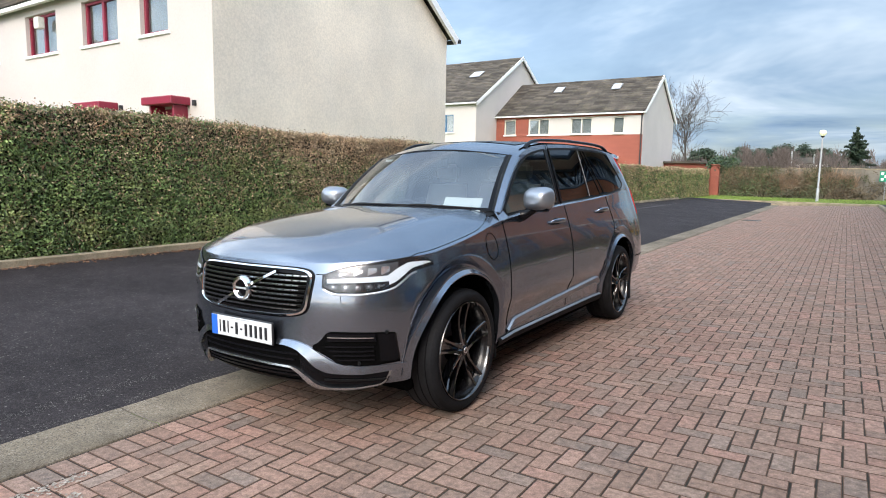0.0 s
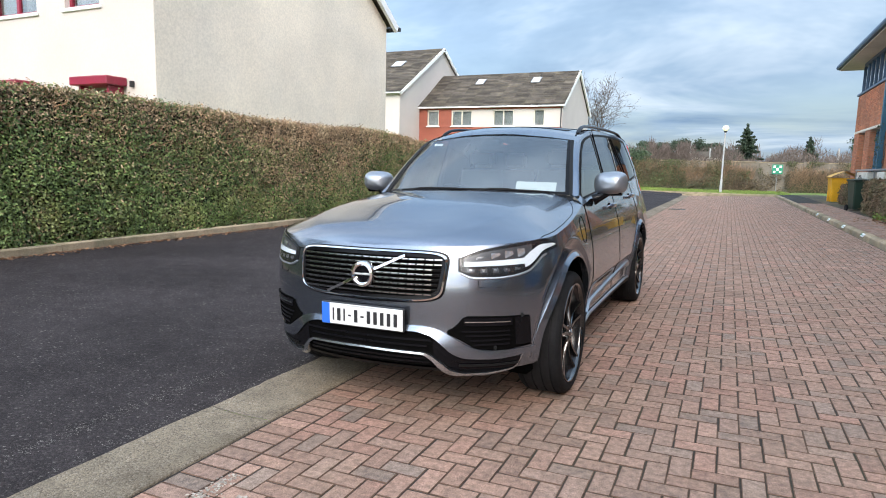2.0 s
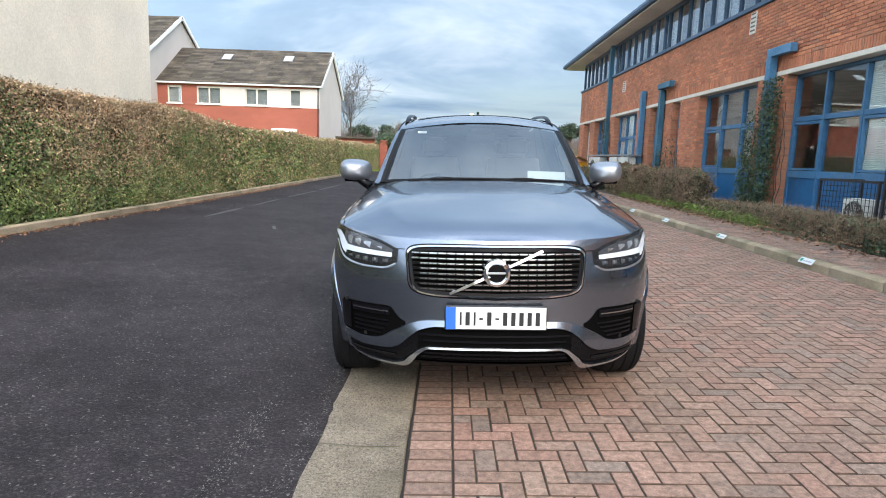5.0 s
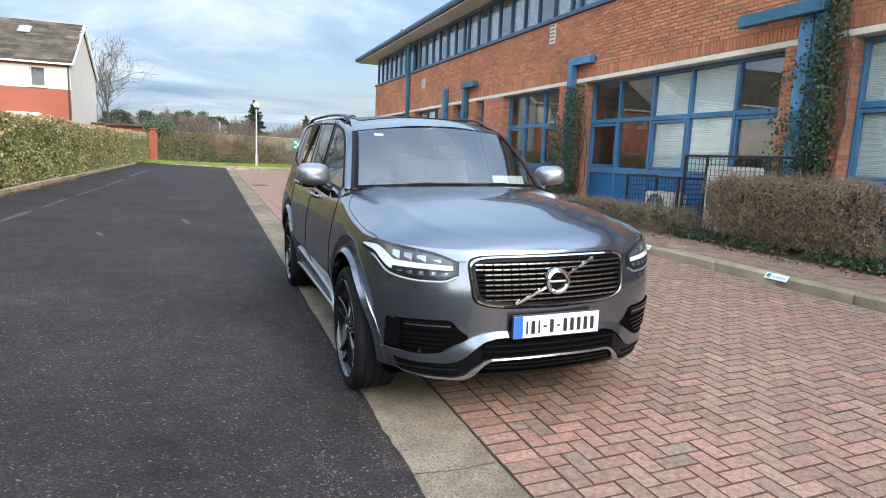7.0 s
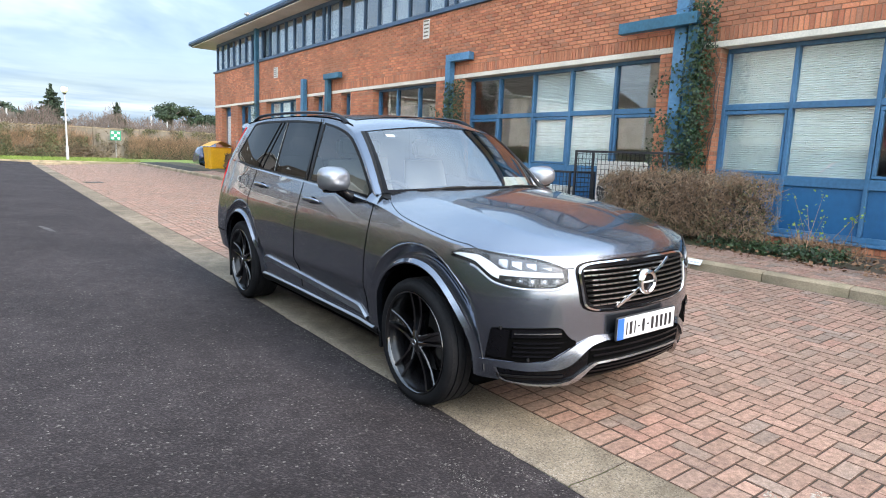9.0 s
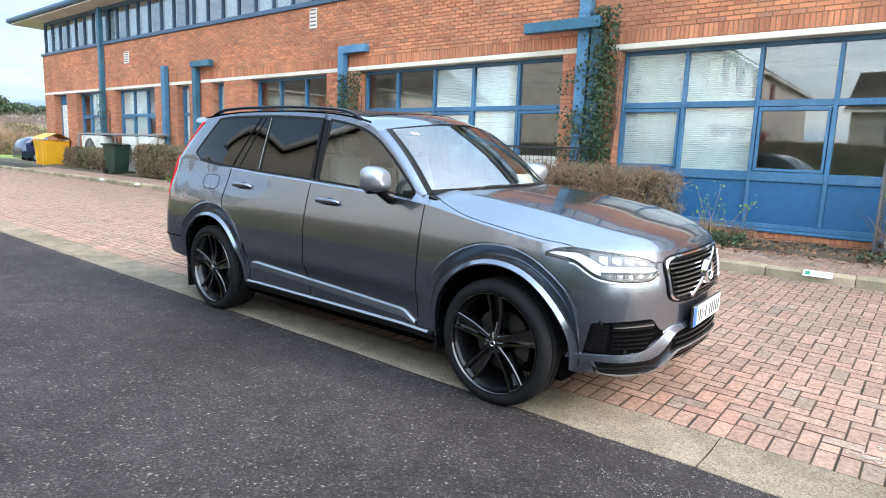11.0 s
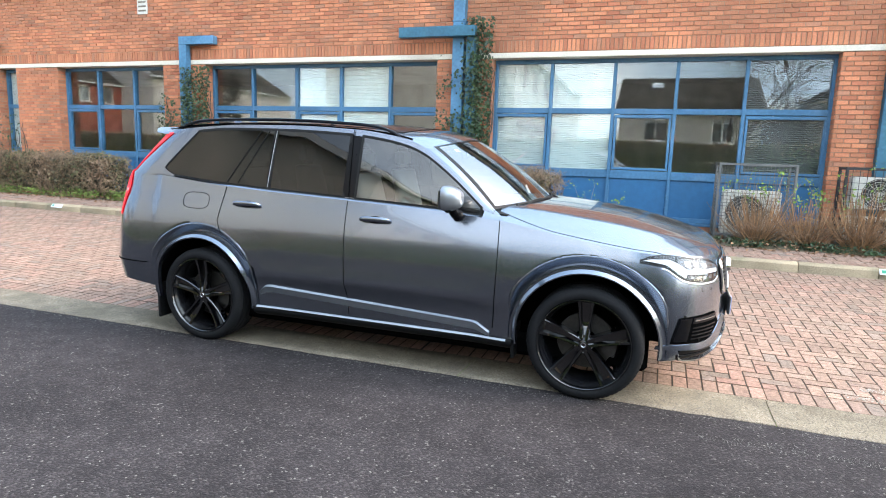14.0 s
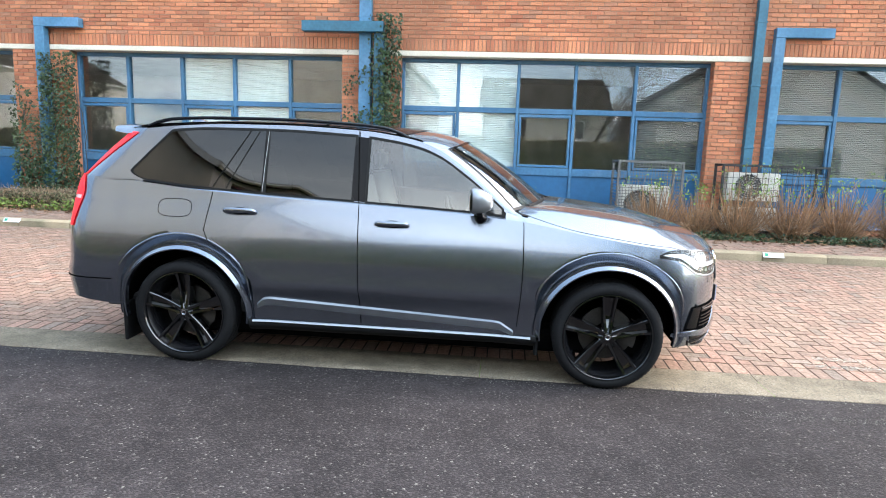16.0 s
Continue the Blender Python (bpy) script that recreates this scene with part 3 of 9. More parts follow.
rng = np.random.default_rng(5)
k = 5700
gx = np.concatenate([rng.uniform(-6.0, -0.9, 2600), -0.9 - np.abs(rng.normal(0, 0.05, 2000)), -1.22 + rng.normal(0, 0.035, 1100)])
gy = np.concatenate([rng.uniform(-3.6, 7.5, 4600), rng.uniform(-3.4, -0.7, 1100)])
pts = np.stack([gx, gy, FALL * (-0.87 - gx) + 0.001], 1)
nrm = np.tile([0.0, 0.0, 1.0], (k, 1))
v, f = cards(pts, nrm, 0.0058, rng, 1.3, 0.35)
raw("road_grit", v.tolist(), f.tolist(), "grit", road, "pale loose grit in the asphalt", kind="stuff")
# pale scuffs on the asphalt
M["scuff"] = material("pale_scuff", (0.056, 0.053, 0.052), 0.9, vary=0.6, coarse=9, fine=150)
scuff = bmesh.new()
for cx, cy, w, h, a in ((-3.3, 6.6, 0.035, 0.5, 0.3), (-4.86, 8.6, 0.055, 2.2, -0.02), (-4.83, 11.4, 0.04, 2.8, 0.0), (-4.78, 14.9, 0.045, 3.4, -0.02), (-4.74, 19.3, 0.05, 4.6, 0.0), (-4.80, 27.0, 0.06, 8.0, 0.0), (-2.2, 8.6, 0.05, 0.8, 0.2)):
    ring = []
    for q in range(18):
        w0 = 2 * math.pi * q / 18
        r = 1 + 0.35 * noise.noise((cx * 3 + math.cos(w0) * 1.3, cy + math.sin(w0) * 1.3, 2.0))
        px, py = math.cos(w0) * w * r, math.sin(w0) * h * 0.5 * r
        x, y = cx + px * math.cos(a) - py * math.sin(a), cy + px * math.sin(a) + py * math.cos(a)
        ring.append(scuff.verts.new((x, y, road_z(x) + 0.0012)))
    scuff.faces.new(ring)
part("scuff_marks", scuff, "scuff", road, "pale rubbed streaks", smooth=None)

# concrete channel in cast lengths
channel = thing("drainage_channel", "weathered exposed-aggregate concrete channel between road and paving", "channel", kind="structure")
y = -11.0
lengths = []
while y < 38.0:
    n_len = 1.9 + 0.25 * math.sin(y * 3.1)
    if -2.6 < y < -1.3:
        n_len = -0.86 - y
    lengths.append((y, n_len)); y += n_len
for y, n_len in lengths:
    bm = bmesh.new()
    edge = lambda yy, s: 0.014 * noise.noise((s * 7.0, yy * 2.3, 0.0)) + 0.010 * noise.noise((s * 3.0, yy * 11.0, 4.0))
    rows = []
    for yy in np.linspace(y + 0.0025, y + n_len - 0.0025, 26):
        x0, x1 = -0.872 + edge(yy, 1), -0.437 + edge(yy, 2) * 0.6
        rows.append([(x0, yy, -0.05), (x0, yy, 0.003), (x0 + 0.012, yy, 0.009)] + [(x0 + (x1 - x0) * q, yy, 0.009 - 0.010 * math.sin(math.pi * q)) for q in (0.25, 0.5, 0.75)] + [(x1 - 0.01, yy, 0.009), (x1, yy, 0.0), (x1, yy, -0.05)])
    grid_faces(bm, rows)
    part("channel_length", bm, "concrete", channel, smooth=50)

# block paving: a header course along the channel, herringbone beyond
pavement = thing("pavement", "red-brown block paving laid in herringbone", "pavement", kind="structure")
bm = bmesh.new()
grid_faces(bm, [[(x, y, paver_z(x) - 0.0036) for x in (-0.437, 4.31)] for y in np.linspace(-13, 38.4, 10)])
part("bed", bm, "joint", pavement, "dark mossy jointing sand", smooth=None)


# worn flakes of white marking paint on the blocks by the channel
rng = np.random.default_rng(31)
k = 430
fx = np.concatenate([-0.165 + rng.normal(0, 0.028, 280), 0.01 + rng.normal(0, 0.03, 150)])
fy = np.concatenate([rng.uniform(-2.45, -1.72, 280), rng.uniform(-2.25, -1.85, 150)])
pts = np.stack([fx, fy, FALL * (fx + 0.43) + 0.0045], 1)
v, f = cards(pts, np.tile([0.0, 0.0, 1.0], (k, 1)), 0.0125, rng, 1.5, 0.05)
raw("paint_flakes", v.tolist(), f.tolist(), "flake", pavement, "worn flakes of white marking paint", kind="stuff")


def herringbone(x0, x1, y0, y1, w=0.1):
    """Rectangles (x0, x1, y0, y1) of a right-angled herringbone, clipped to the field."""
    nx, ny = int((x1 - x0) / w) + 2, int((y1 - y0) / w) + 2
    for i in range(-1, nx):
        for j in range(-1, ny):
            r = (i - j) % 4
            if r == 0:
                q = (x0 + i * w, x0 + (i + 2) * w, y0 + j * w, y0 + (j + 1) * w)
            elif r == 3:
                q = (x0 + i * w, x0 + (i + 1) * w, y0 + j * w, y0 + (j + 2) * w)
            else:
                continue
            q = (max(q[0], x0), min(q[1], x1), max(q[2], y0), min(q[3], y1))
            if q[1] - q[0] > 0.03 and q[3] - q[2] > 0.03:
                yield q


def block(q, base, rng, gap=0.0026, chamfer=0.0036, depth=0.022, uneven=0.0006):
    """Vertices and faces of one chamfered block set on a sloping bed."""
    a, b, c, d = q[0] + gap, q[1] - gap, q[2] + gap, q[3] - gap
    dz, tx, ty = rng.normal(0, uneven), rng.normal(0, 0.004), rng.normal(0, 0.004)
    mx, my = (a + b) / 2, (c + d) / 2
    jx, jy = rng.normal(0, 0.0012), rng.normal(0, 0.0012)
    top = lambda x, y, e: (x + jx, y + jy, base(x) + dz + tx * (x - mx) + ty * (y - my) - e)
    vs = [top(a + chamfer, c + chamfer, 0), top(b - chamfer, c + chamfer, 0), top(b - chamfer, d - chamfer, 0), top(a + chamfer, d - chamfer, 0)]
    vs += [top(a, c, chamfer * 0.55), top(b, c, chamfer * 0.55), top(b, d, chamfer * 0.55), top(a, d, chamfer * 0.55)]
    vs += [top(a, c, depth), top(b, c, depth), top(b, d, depth), top(a, d, depth)]
    fs = [(0, 1, 2, 3)]
    for lo in (0, 4):
        fs += [(lo + 4 + g, lo + 4 + (g + 1) % 4, lo + (g + 1) % 4, lo + g) for g in range(4)]
    return vs, fs


rng = np.random.default_rng(11)
field_v, field_f, near_blocks = [], [], []
courses = [(-0.425, -0.215, y, y + 0.1) for y in np.arange(-12.4, 37.9, 0.1)] + list(herringbone(-0.213, 4.28, -12.4, 37.9))
for q in courses:
    if -2.45 < q[2] < -0.55 and q[0] < 2.25:
        near_blocks.append(q)
        continue
    vs, fs = block(q, paver_z, rng)
    o = len(field_v)
    field_v += vs
    field_f += [tuple(o + g for g in f) for f in fs]
def dark_edges(ob):
    """All faces of a block but its top take the darker edge material."""
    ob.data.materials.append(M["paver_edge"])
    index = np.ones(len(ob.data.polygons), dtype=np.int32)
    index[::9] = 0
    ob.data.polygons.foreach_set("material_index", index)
    return ob


dark_edges(raw("block_field", field_v, field_f, "paver_far", pavement, kind="stuff"))

# ---- kerbs ----
def kerb_line(name, label, x0, x1, y0, y1, base, height, step=0.915, bull=0.03, slope=0.0):
    k = thing(name, label, "kerb", kind="structure")
    y = y0
    rr = random.Random(7)
    while y < y1:
        h = height + rr.uniform(-0.006, 0.006)
        dx = rr.uniform(-0.006, 0.006)
        bm = bmesh.new()
        rows = []
        for yy in (y + 0.004, y + 0.012, y + step - 0.012, y + step - 0.004):
            e = 0.006 if yy in (y + 0.004, y + step - 0.004) else 0.0
            prof = [(x0 + dx + e, base - 0.1), (x0 + dx + e + slope * 0.5, base + h - bull), (x0 + dx + slope + 0.3 * bull, base + h - 0.3 * bull), (x0 + dx + slope + bull, base + h - e), (x1 - 0.012, base + h - e), (x1, base + h - 0.012), (x1, base - 0.1)]
            rows.append([(px, yy, pz) for px, pz in prof])
        vr = grid_faces(bm, rows)
        for row in (vr[0], vr[-1]):
            bm.faces.new(row)
        part("kerb_stone", bm, "kerb", k, smooth=40)
        y += step
    return k


kerb_line("kerb_east", "buff concrete kerb stones along the block paving", 4.29, 4.46, -12.3, 36.6, 0.15, 0.125, slope=0.03)
kerb_line("kerb_west", "mossy concrete kerb stones under the clipped hedge", -6.30, -6.15, -12.3, 38.0, 0.16, 0.11)
bm = bmesh.new()
rows = []
for q in np.linspace(0, 1, 18):
    x = -0.9 + q * 5.3
    yy = 37.95 + 0.15 * math.sin(q * 3)
    rows.append([(x, yy, -0.05), (x, yy, paver_z(x) + 0.10), (x, yy + 0.02, paver_z(x) + 0.12), (x, yy + 0.14, paver_z(x) + 0.12), (x, yy + 0.15, -0.05)])
grid_faces(bm, rows)
part("kerb_north", bm, "kerb", label="low concrete kerb closing the end of the block paving", category="kerb", kind="structure")

# pale plates on the kerb face
def kerb_plate(y):
    p = thing("kerb_plate", "small white printed plate fixed to the kerb face", "plate", "kerb plates", at=pose(4.303, y, 0.246, 0, 38, 0))
    part("plate", box(-0.006, 0.002, -0.15, 0.15, -0.042, 0.042, 0.004), "plate_white", p)
    part("mark", box(-0.0085, -0.006, 0.075, 0.125, -0.022, 0.024), "sign_green", p, "green square mark", smooth=None)
    bm = bmesh.new()
    for a, b in ((0.05, 0.02), (0.005, -0.04), (-0.05, -0.085), (-0.095, -0.12)):
        box(-0.0085, -0.006, b, a, -0.016, 0.004, bm=bm)
    part("print", bm, "pale_ink", p, "unreadable grey printed bars", smooth=None)
    return p


for y in (-5.6, -3.3, -0.95, 1.42, 3.74, 6.2, 8.85, 11.2, 13.55, 16.0, 18.4):
    kerb_plate(y)

# path and planting bed along the office
path = thing("path", "narrow block-paved path behind the kerb", "path", kind="structure")
bm = bmesh.new()
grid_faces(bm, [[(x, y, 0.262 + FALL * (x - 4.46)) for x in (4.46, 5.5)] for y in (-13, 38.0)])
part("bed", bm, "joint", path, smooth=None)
rng = np.random.default_rng(21)
pv, pf = [], []
for q in herringbone(4.465, 5.40, -12.4, 26.0):
    vs, fs = block(q, lambda x: 0.272 + FALL * (x - 4.46), rng, uneven=0.003)
    o = len(pv)
    pv += vs
    pf += [tuple(o + g for g in f) for f in fs]
raw("block_field", pv, pf, "paver_far", path, kind="stuff")
bm = bmesh.new()
rows = []
for y in np.linspace(-13, 38.0, 120):
    e = 5.36 + 0.05 * noise.noise((0.0, y * 1.7, 3.0))
    rows.append([(e + (6.9 - e) * q, y, (0.28 if q == 0 else 0.30 + 0.05 * noise.noise((q * 5, y * 2.0, 1.0)) + 0.03 * math.sin(q * 3))) for q in np.linspace(0, 1, 9)])
grid_faces(bm, rows)
soil = part("planting_bed", bm, "soil", label="leaf-strewn soil bed under the office windows", category="flower bed", kind="structure", smooth=60)
k = 5200
rng = np.random.default_rng(31)
ly = rng.uniform(-7.5, 16, k)
lx = np.where(rng.random(k) < 0.7, rng.uniform(5.28, 6.7, k), rng.normal(5.3, 0.18, k))
v, f = cards(np.stack([lx, ly, np.where(lx > 5.36, 0.345, 0.305) + rng.uniform(0, 0.02, k)], 1), np.tile([0.0, 0, 1], (k, 1)), 0.042, rng, 1.4, 0.4)
raw("leaf_litter", v.tolist(), f.tolist(), "litter", soil, "scattered dead leaves", kind="stuff")
k = 2600
ly = rng.uniform(-4, 20, k)
lx = -6.13 + np.abs(rng.normal(0, 0.09, k))
v, f = cards(np.stack([lx, ly, FALL * (-0.87 - lx) + 0.008], 1), np.tile([0.0, 0, 1], (k, 1)), 0.034, rng, 1.4, 0.3)
raw("gutter_leaves", v.tolist(), f.tolist(), "litter", road, "dead leaves along the gutter", kind="stuff")

# drain cover in the paving
cover = thing("drain_cover", "rusty flush iron drain cover set in the paving", "drain cover", at=pose(0.05, 21.4, paver_z(0.05) + 0.004))
part("cover_frame", box(-0.34, 0.34, -0.30, 0.30, -0.01, 0.004, 0.002), "concrete", cover)
bm = bmesh.new()
for i in range(7):
    box(-0.27, 0.27, -0.24 + i * 0.07, -0.195 + i * 0.07, -0.005, 0.010, bm=bm)
part("grate", bm, "dark_metal", cover, smooth=None)

# ---- office building ----
FACE, GLAZE = 6.85, 7.14
Y0, Y1 = -14.0, 30.5
openings = [(-9.75, -3.95), (-3.0, 2.8), (3.93, 9.54), (10.76, 14.13), (15.58, 16.27), (17.67, 18.48), (20.03, 23.22), (24.35, 26.96), (27.98, 29.43)]
piers, last = [], Y0
for a, b in openings:
    piers.append((last, a)); last = b
piers.append((last, Y1))
bm = box(FACE + 0.012, FACE + 0.34, Y0, Y1, 3.49, 5.10)
for a, b in piers:
    box(FACE + 0.012, FACE + 0.34, a, b, -0.1, 3.39, bm=bm)
for a, b in openings[:-1]:
    box(FACE + 0.012, FACE + 0.34, a, b, -0.1, 0.44, bm=bm)
box(FACE + 0.34, 22, Y1 - 0.3, Y1, -0.1, 6.6, bm=bm)
box(FACE + 0.34, 22, Y0, Y0 + 0.3, -0.1, 6.6, bm=bm)
box(21.7, 22, Y0 + 0.3, Y1 - 0.3, -0.1, 6.6, bm=bm)
wall = part("wall_west", bm, "mortar", label="orange-red brick office wall with cream lintel band", category="wall", kind="structure", smooth=None)
box_b = box(FACE - 0.012, FACE + 0.34, Y0, Y1 + 0.02, 3.39, 3.487, 0.006)
part("lintel_band", box_b, "cream", wall, "cream stone lintel band", smooth=None)
part("ledge", box(FACE - 0.06, FACE + 0.30, Y0, Y1 + 0.06, 5.10, 5.20, 0.01), "blue_dark", wall, "dark blue metal ledge")


def brick_box(y0, y1, z0, z1, proud, rng):
    p = FACE + rng.normal(0, 0.0012)
    c = 0.004
    vs = [(p, y0 + c, z0 + c), (p, y1 - c, z0 + c), (p, y1 - c, z1 - c), (p, y0 + c, z1 - c), (p + 0.014, y0, z0), (p + 0.014, y1, z0), (p + 0.014, y1, z1), (p + 0.014, y0, z1)]
    return vs, [(0, 3, 2, 1)] + [(g, (g + 1) % 4, 4 + (g + 1) % 4, 4 + g) for g in range(4)]


rng = np.random.default_rng(3)
wall_v, wall_f, near_bricks = [], [], []
bricks = []
for r in range(18):                                   # stretchers above the band
    z = 3.715 + r * 0.0765
    for y in np.arange(Y0 - (0.1125 if r % 2 else 0), Y1, 0.225):
        a, b = max(y, Y0), min(y + 0.215, Y1)
        if b - a > 0.05:
            bricks.append((a, b, z, z + 0.066))
for y in np.arange(Y0, Y1 - 0.07, 0.0755):            # soldier course
    bricks.append((y, y + 0.065, 3.495, 3.706))
for a0, b0 in piers:
    for r in range(42):
        z = 0.20 + r * 0.076
        for y in np.arange(a0 - (0.1125 if r % 2 else 0), b0, 0.225):
            a, b = max(y, a0), min(y + 0.215, b0)
            if b - a > 0.04 and z + 0.066 < 3.39:
                bricks.append((a, b, z, z + 0.066))
for a0, b0 in openings[:-1]:
    for r in range(2):
        z = 0.18 + r * 0.076
        for y in np.arange(a0, b0 - 0.2, 0.225):
            bricks.append((y, y + 0.215, z, z + 0.066))
    for y in np.arange(a0, b0 - 0.08, 0.0755):        # sloping plinth headers
        bricks.append((y, y + 0.066, 0.335, 0.43))
for q in bricks:
    if -2.95 < q[0] < 2.6 and 3.71 < q[2] < 4.6:
        near_bricks.append(q)
    else:
        vs, fs = brick_box(*q, 0, rng)
        o = len(wall_v)
        wall_v += vs
        wall_f += [tuple(o + g for g in f) for f in fs]
for a0, b0 in openings:                               # brick returns in the sides of the openings
    for edge, into in ((a0, 1.0), (b0, -1.0)):
        for r in range(42):
            z = 0.20 + r * 0.076
            if z < 0.46 or z + 0.066 > 3.38:
                continue
            for x0, x1 in (((0.013, 0.112), (0.122, 0.222)) if r % 2 else ((0.013, 0.222),)):
                p = edge + into * (0.007 + rng.normal(0, 0.001))
                q, c = edge - into * 0.004, 0.003
                corners = [(x0, z), (x1, z), (x1, z + 0.066), (x0, z + 0.066)]
                inner = [(x0 + c, z + c), (x1 - c, z + c), (x1 - c, z + 0.066 - c), (x0 + c, z + 0.066 - c)]
                vs = [(FACE + x, p, w) for x, w in inner] + [(FACE + x, q, w) for x, w in corners]
                fs = [(0, 3, 2, 1)] + [(g, (g + 1) % 4, 4 + (g + 1) % 4, 4 + g) for g in range(4)]
                if into < 0:
                    fs = [tuple(reversed(f)) for f in fs]
                o = len(wall_v)
                wall_v += vs
                wall_f += [tuple(o + g for g in f) for f in fs]
raw("brick_field", wall_v, wall_f, "brick_far", wall, kind="stuff")

# rooms behind the glass
bm = bmesh.new()
for z0, z1 in ((0.25, 3.44), (5.16, 6.56)):
    box(FACE + 0.36, 11.5, Y0 + 0.35, Y1 - 0.35, z0, z1, bm=bm)
bmesh.ops.delete(bm, geom=[f for f in bm.faces if f.calc_center_median().x < FACE + 0.4], context="FACES")
part("room_shell", bm, "interior", label="dim office rooms behind the windows", category="room", kind="structure", smooth=None)


def opening_sash(win, y0, y1, z0, z1, w=0.045):
    """A projecting opening light inside its frame."""
    bm = bmesh.new()
    for a, b, c, d in ((y0, y1, z1 - w * 1.3, z1), (y0, y1, z0, z0 + w), (y0, y0 + w, z0 + w, z1 - w * 1.3), (y1 - w, y1, z0 + w, z1 - w * 1.3)):
        box(GLAZE - 0.055, GLAZE + 0.012, a, b, c, d, 0.006, bm=bm)
    return part("sash", bm, "blue", win)


def blind(win, y0, y1, z0, z1, mat="blind"):
    """A lowered slatted blind behind a pane."""
    n = int((z1 - z0) / 0.034)
    rows = []
    for i in range(n + 1):
        z = z1 - i * (z1 - z0) / n
        rows.append([(GLAZE + 0.044, y0, z), (GLAZE + 0.044, y1, z)])
        rows.append([(GLAZE + 0.026, y0, z - 0.026), (GLAZE + 0.026, y1, z - 0.026)])
    bm = bmesh.new()
    grid_faces(bm, rows)
    return part("blind", bm, mat, win, "lowered slatted window blind", smooth=None)


M["blind_grey"] = material("grey_blind_slats", (0.10, 0.10, 0.098), 0.6, vary=0.08, coarse=1.0, fine=8)


def office_window(index, y0, y1, mull, blinds, sashes):
    """A blue framed window wall: upper lights, lower lights, boarded foot. Bays are counted from the high-y end."""
    win = thing("window_%d" % index, "blue-painted framed office window with panelled foot", "window", kind="structure")
    edges = [y1] + list(mull) + [y0]
    fw = 0.06
    head, trans, rail, foot = 3.385, 2.44, 1.29, 0.46
    members = [(y0, y1, head - 0.07, head), (y0, y1, trans - 0.05, trans + 0.05), (y0, y1, rail - 0.075, rail + 0.075), (y0, y1, foot, foot + 0.08)]
    for a, b, c, d in members:
        part("rail", box(GLAZE - 0.05, GLAZE + 0.06, a, b, c, d, 0.006), "blue", win)
    for i, m in enumerate(edges):
        w = fw if 0 < i < len(edges) - 1 else fw * 0.9
        a, b = (m - w / 2, m + w / 2) if 0 < i < len(edges) - 1 else ((m - w, m) if i == 0 else (m, m + w))
        part("mullion", box(GLAZE - 0.065, GLAZE + 0.055, a, b, foot + 0.08, head - 0.07, 0.006), "blue", win)
    part("window_sill", box(FACE - 0.03, GLAZE - 0.05, y0, y1, foot - 0.03, foot, 0.006), "blue", win)
    for i in range(len(edges) - 1):
        b, a = edges[i] - fw / 2, edges[i + 1] + fw / 2
        up = (trans + 0.05, head - 0.07)
        lo = (rail + 0.075, trans - 0.05)
        for c, d in (up, lo):
            ob = part("pane", box(GLAZE - 0.004, GLAZE + 0.004, a, b, c, d), "glass_room", win, smooth=None)
            ob.visible_shadow = False
        if i in sashes:
            opening_sash(win, a + 0.012, b - 0.012, lo[0] + 0.01, lo[1] - 0.012)
        part("foot_panel", box(GLAZE - 0.02, GLAZE + 0.03, a, b, foot + 0.08, rail - 0.075, 0.004), "blue_panel", win, "flat blue boarded panel")
        kind = blinds.get(i)
        if kind:
            blind(win, a, b, up[0], up[1], kind)
            blind(win, a, b, lo[0] + (0.0 if i % 2 == 0 else 0.03), lo[1], kind)
    return win


office_window(1, -9.75, -3.95, (-5.3, -6.4, -7.5, -8.6), {0: "blind_grey", 1: "blind_grey"}, (0, 2))
office_window(2, -3.0, 2.8, (1.69, 0.53, -0.55, -1.67), {0: "blind", 1: "blind", 4: "blind_grey"}, (0, 2, 4))
office_window(3, 3.93, 9.54, (8.45, 7.3, 6.2, 5.05), {2: "blind", 3: "blind"}, (0, 2, 4))
office_window(4, 10.76, 14.13, (13.05, 11.9), {}, (0, 2))
office_window(5, 15.58, 16.27, (), {0: "blind"}, ())
office_window(6, 17.67, 18.48, (), {0: "blind"}, ())
office_window(7, 20.03, 23.22, (22.15, 21.1), {0: "blind", 1: "blind"}, (0, 2))
office_window(8, 24.35, 26.96, (26.1, 25.2), {1: "blind"}, (0, 2))
door = thing("door_1", "recessed office door behind a white security grille", "door", kind="structure")
part("door_leaf", box(GLAZE, GLAZE + 0.05, 27.98, 29.43, 0.3, 3.38, 0.004), "blue_panel", door)
bm = bmesh.new()
for i in range(9):
    box(GLAZE - 0.06, GLAZE - 0.04, 28.3 + i * 0.1, 28.33 + i * 0.1, 1.3, 2.9, bm=bm)
for i in range(9):
    box(GLAZE - 0.062, GLAZE - 0.042, 28.3, 29.13, 1.3 + i * 0.2, 1.33 + i * 0.2, bm=bm)
part("grille", bm, "white", door, "white painted security grille", smooth=None)

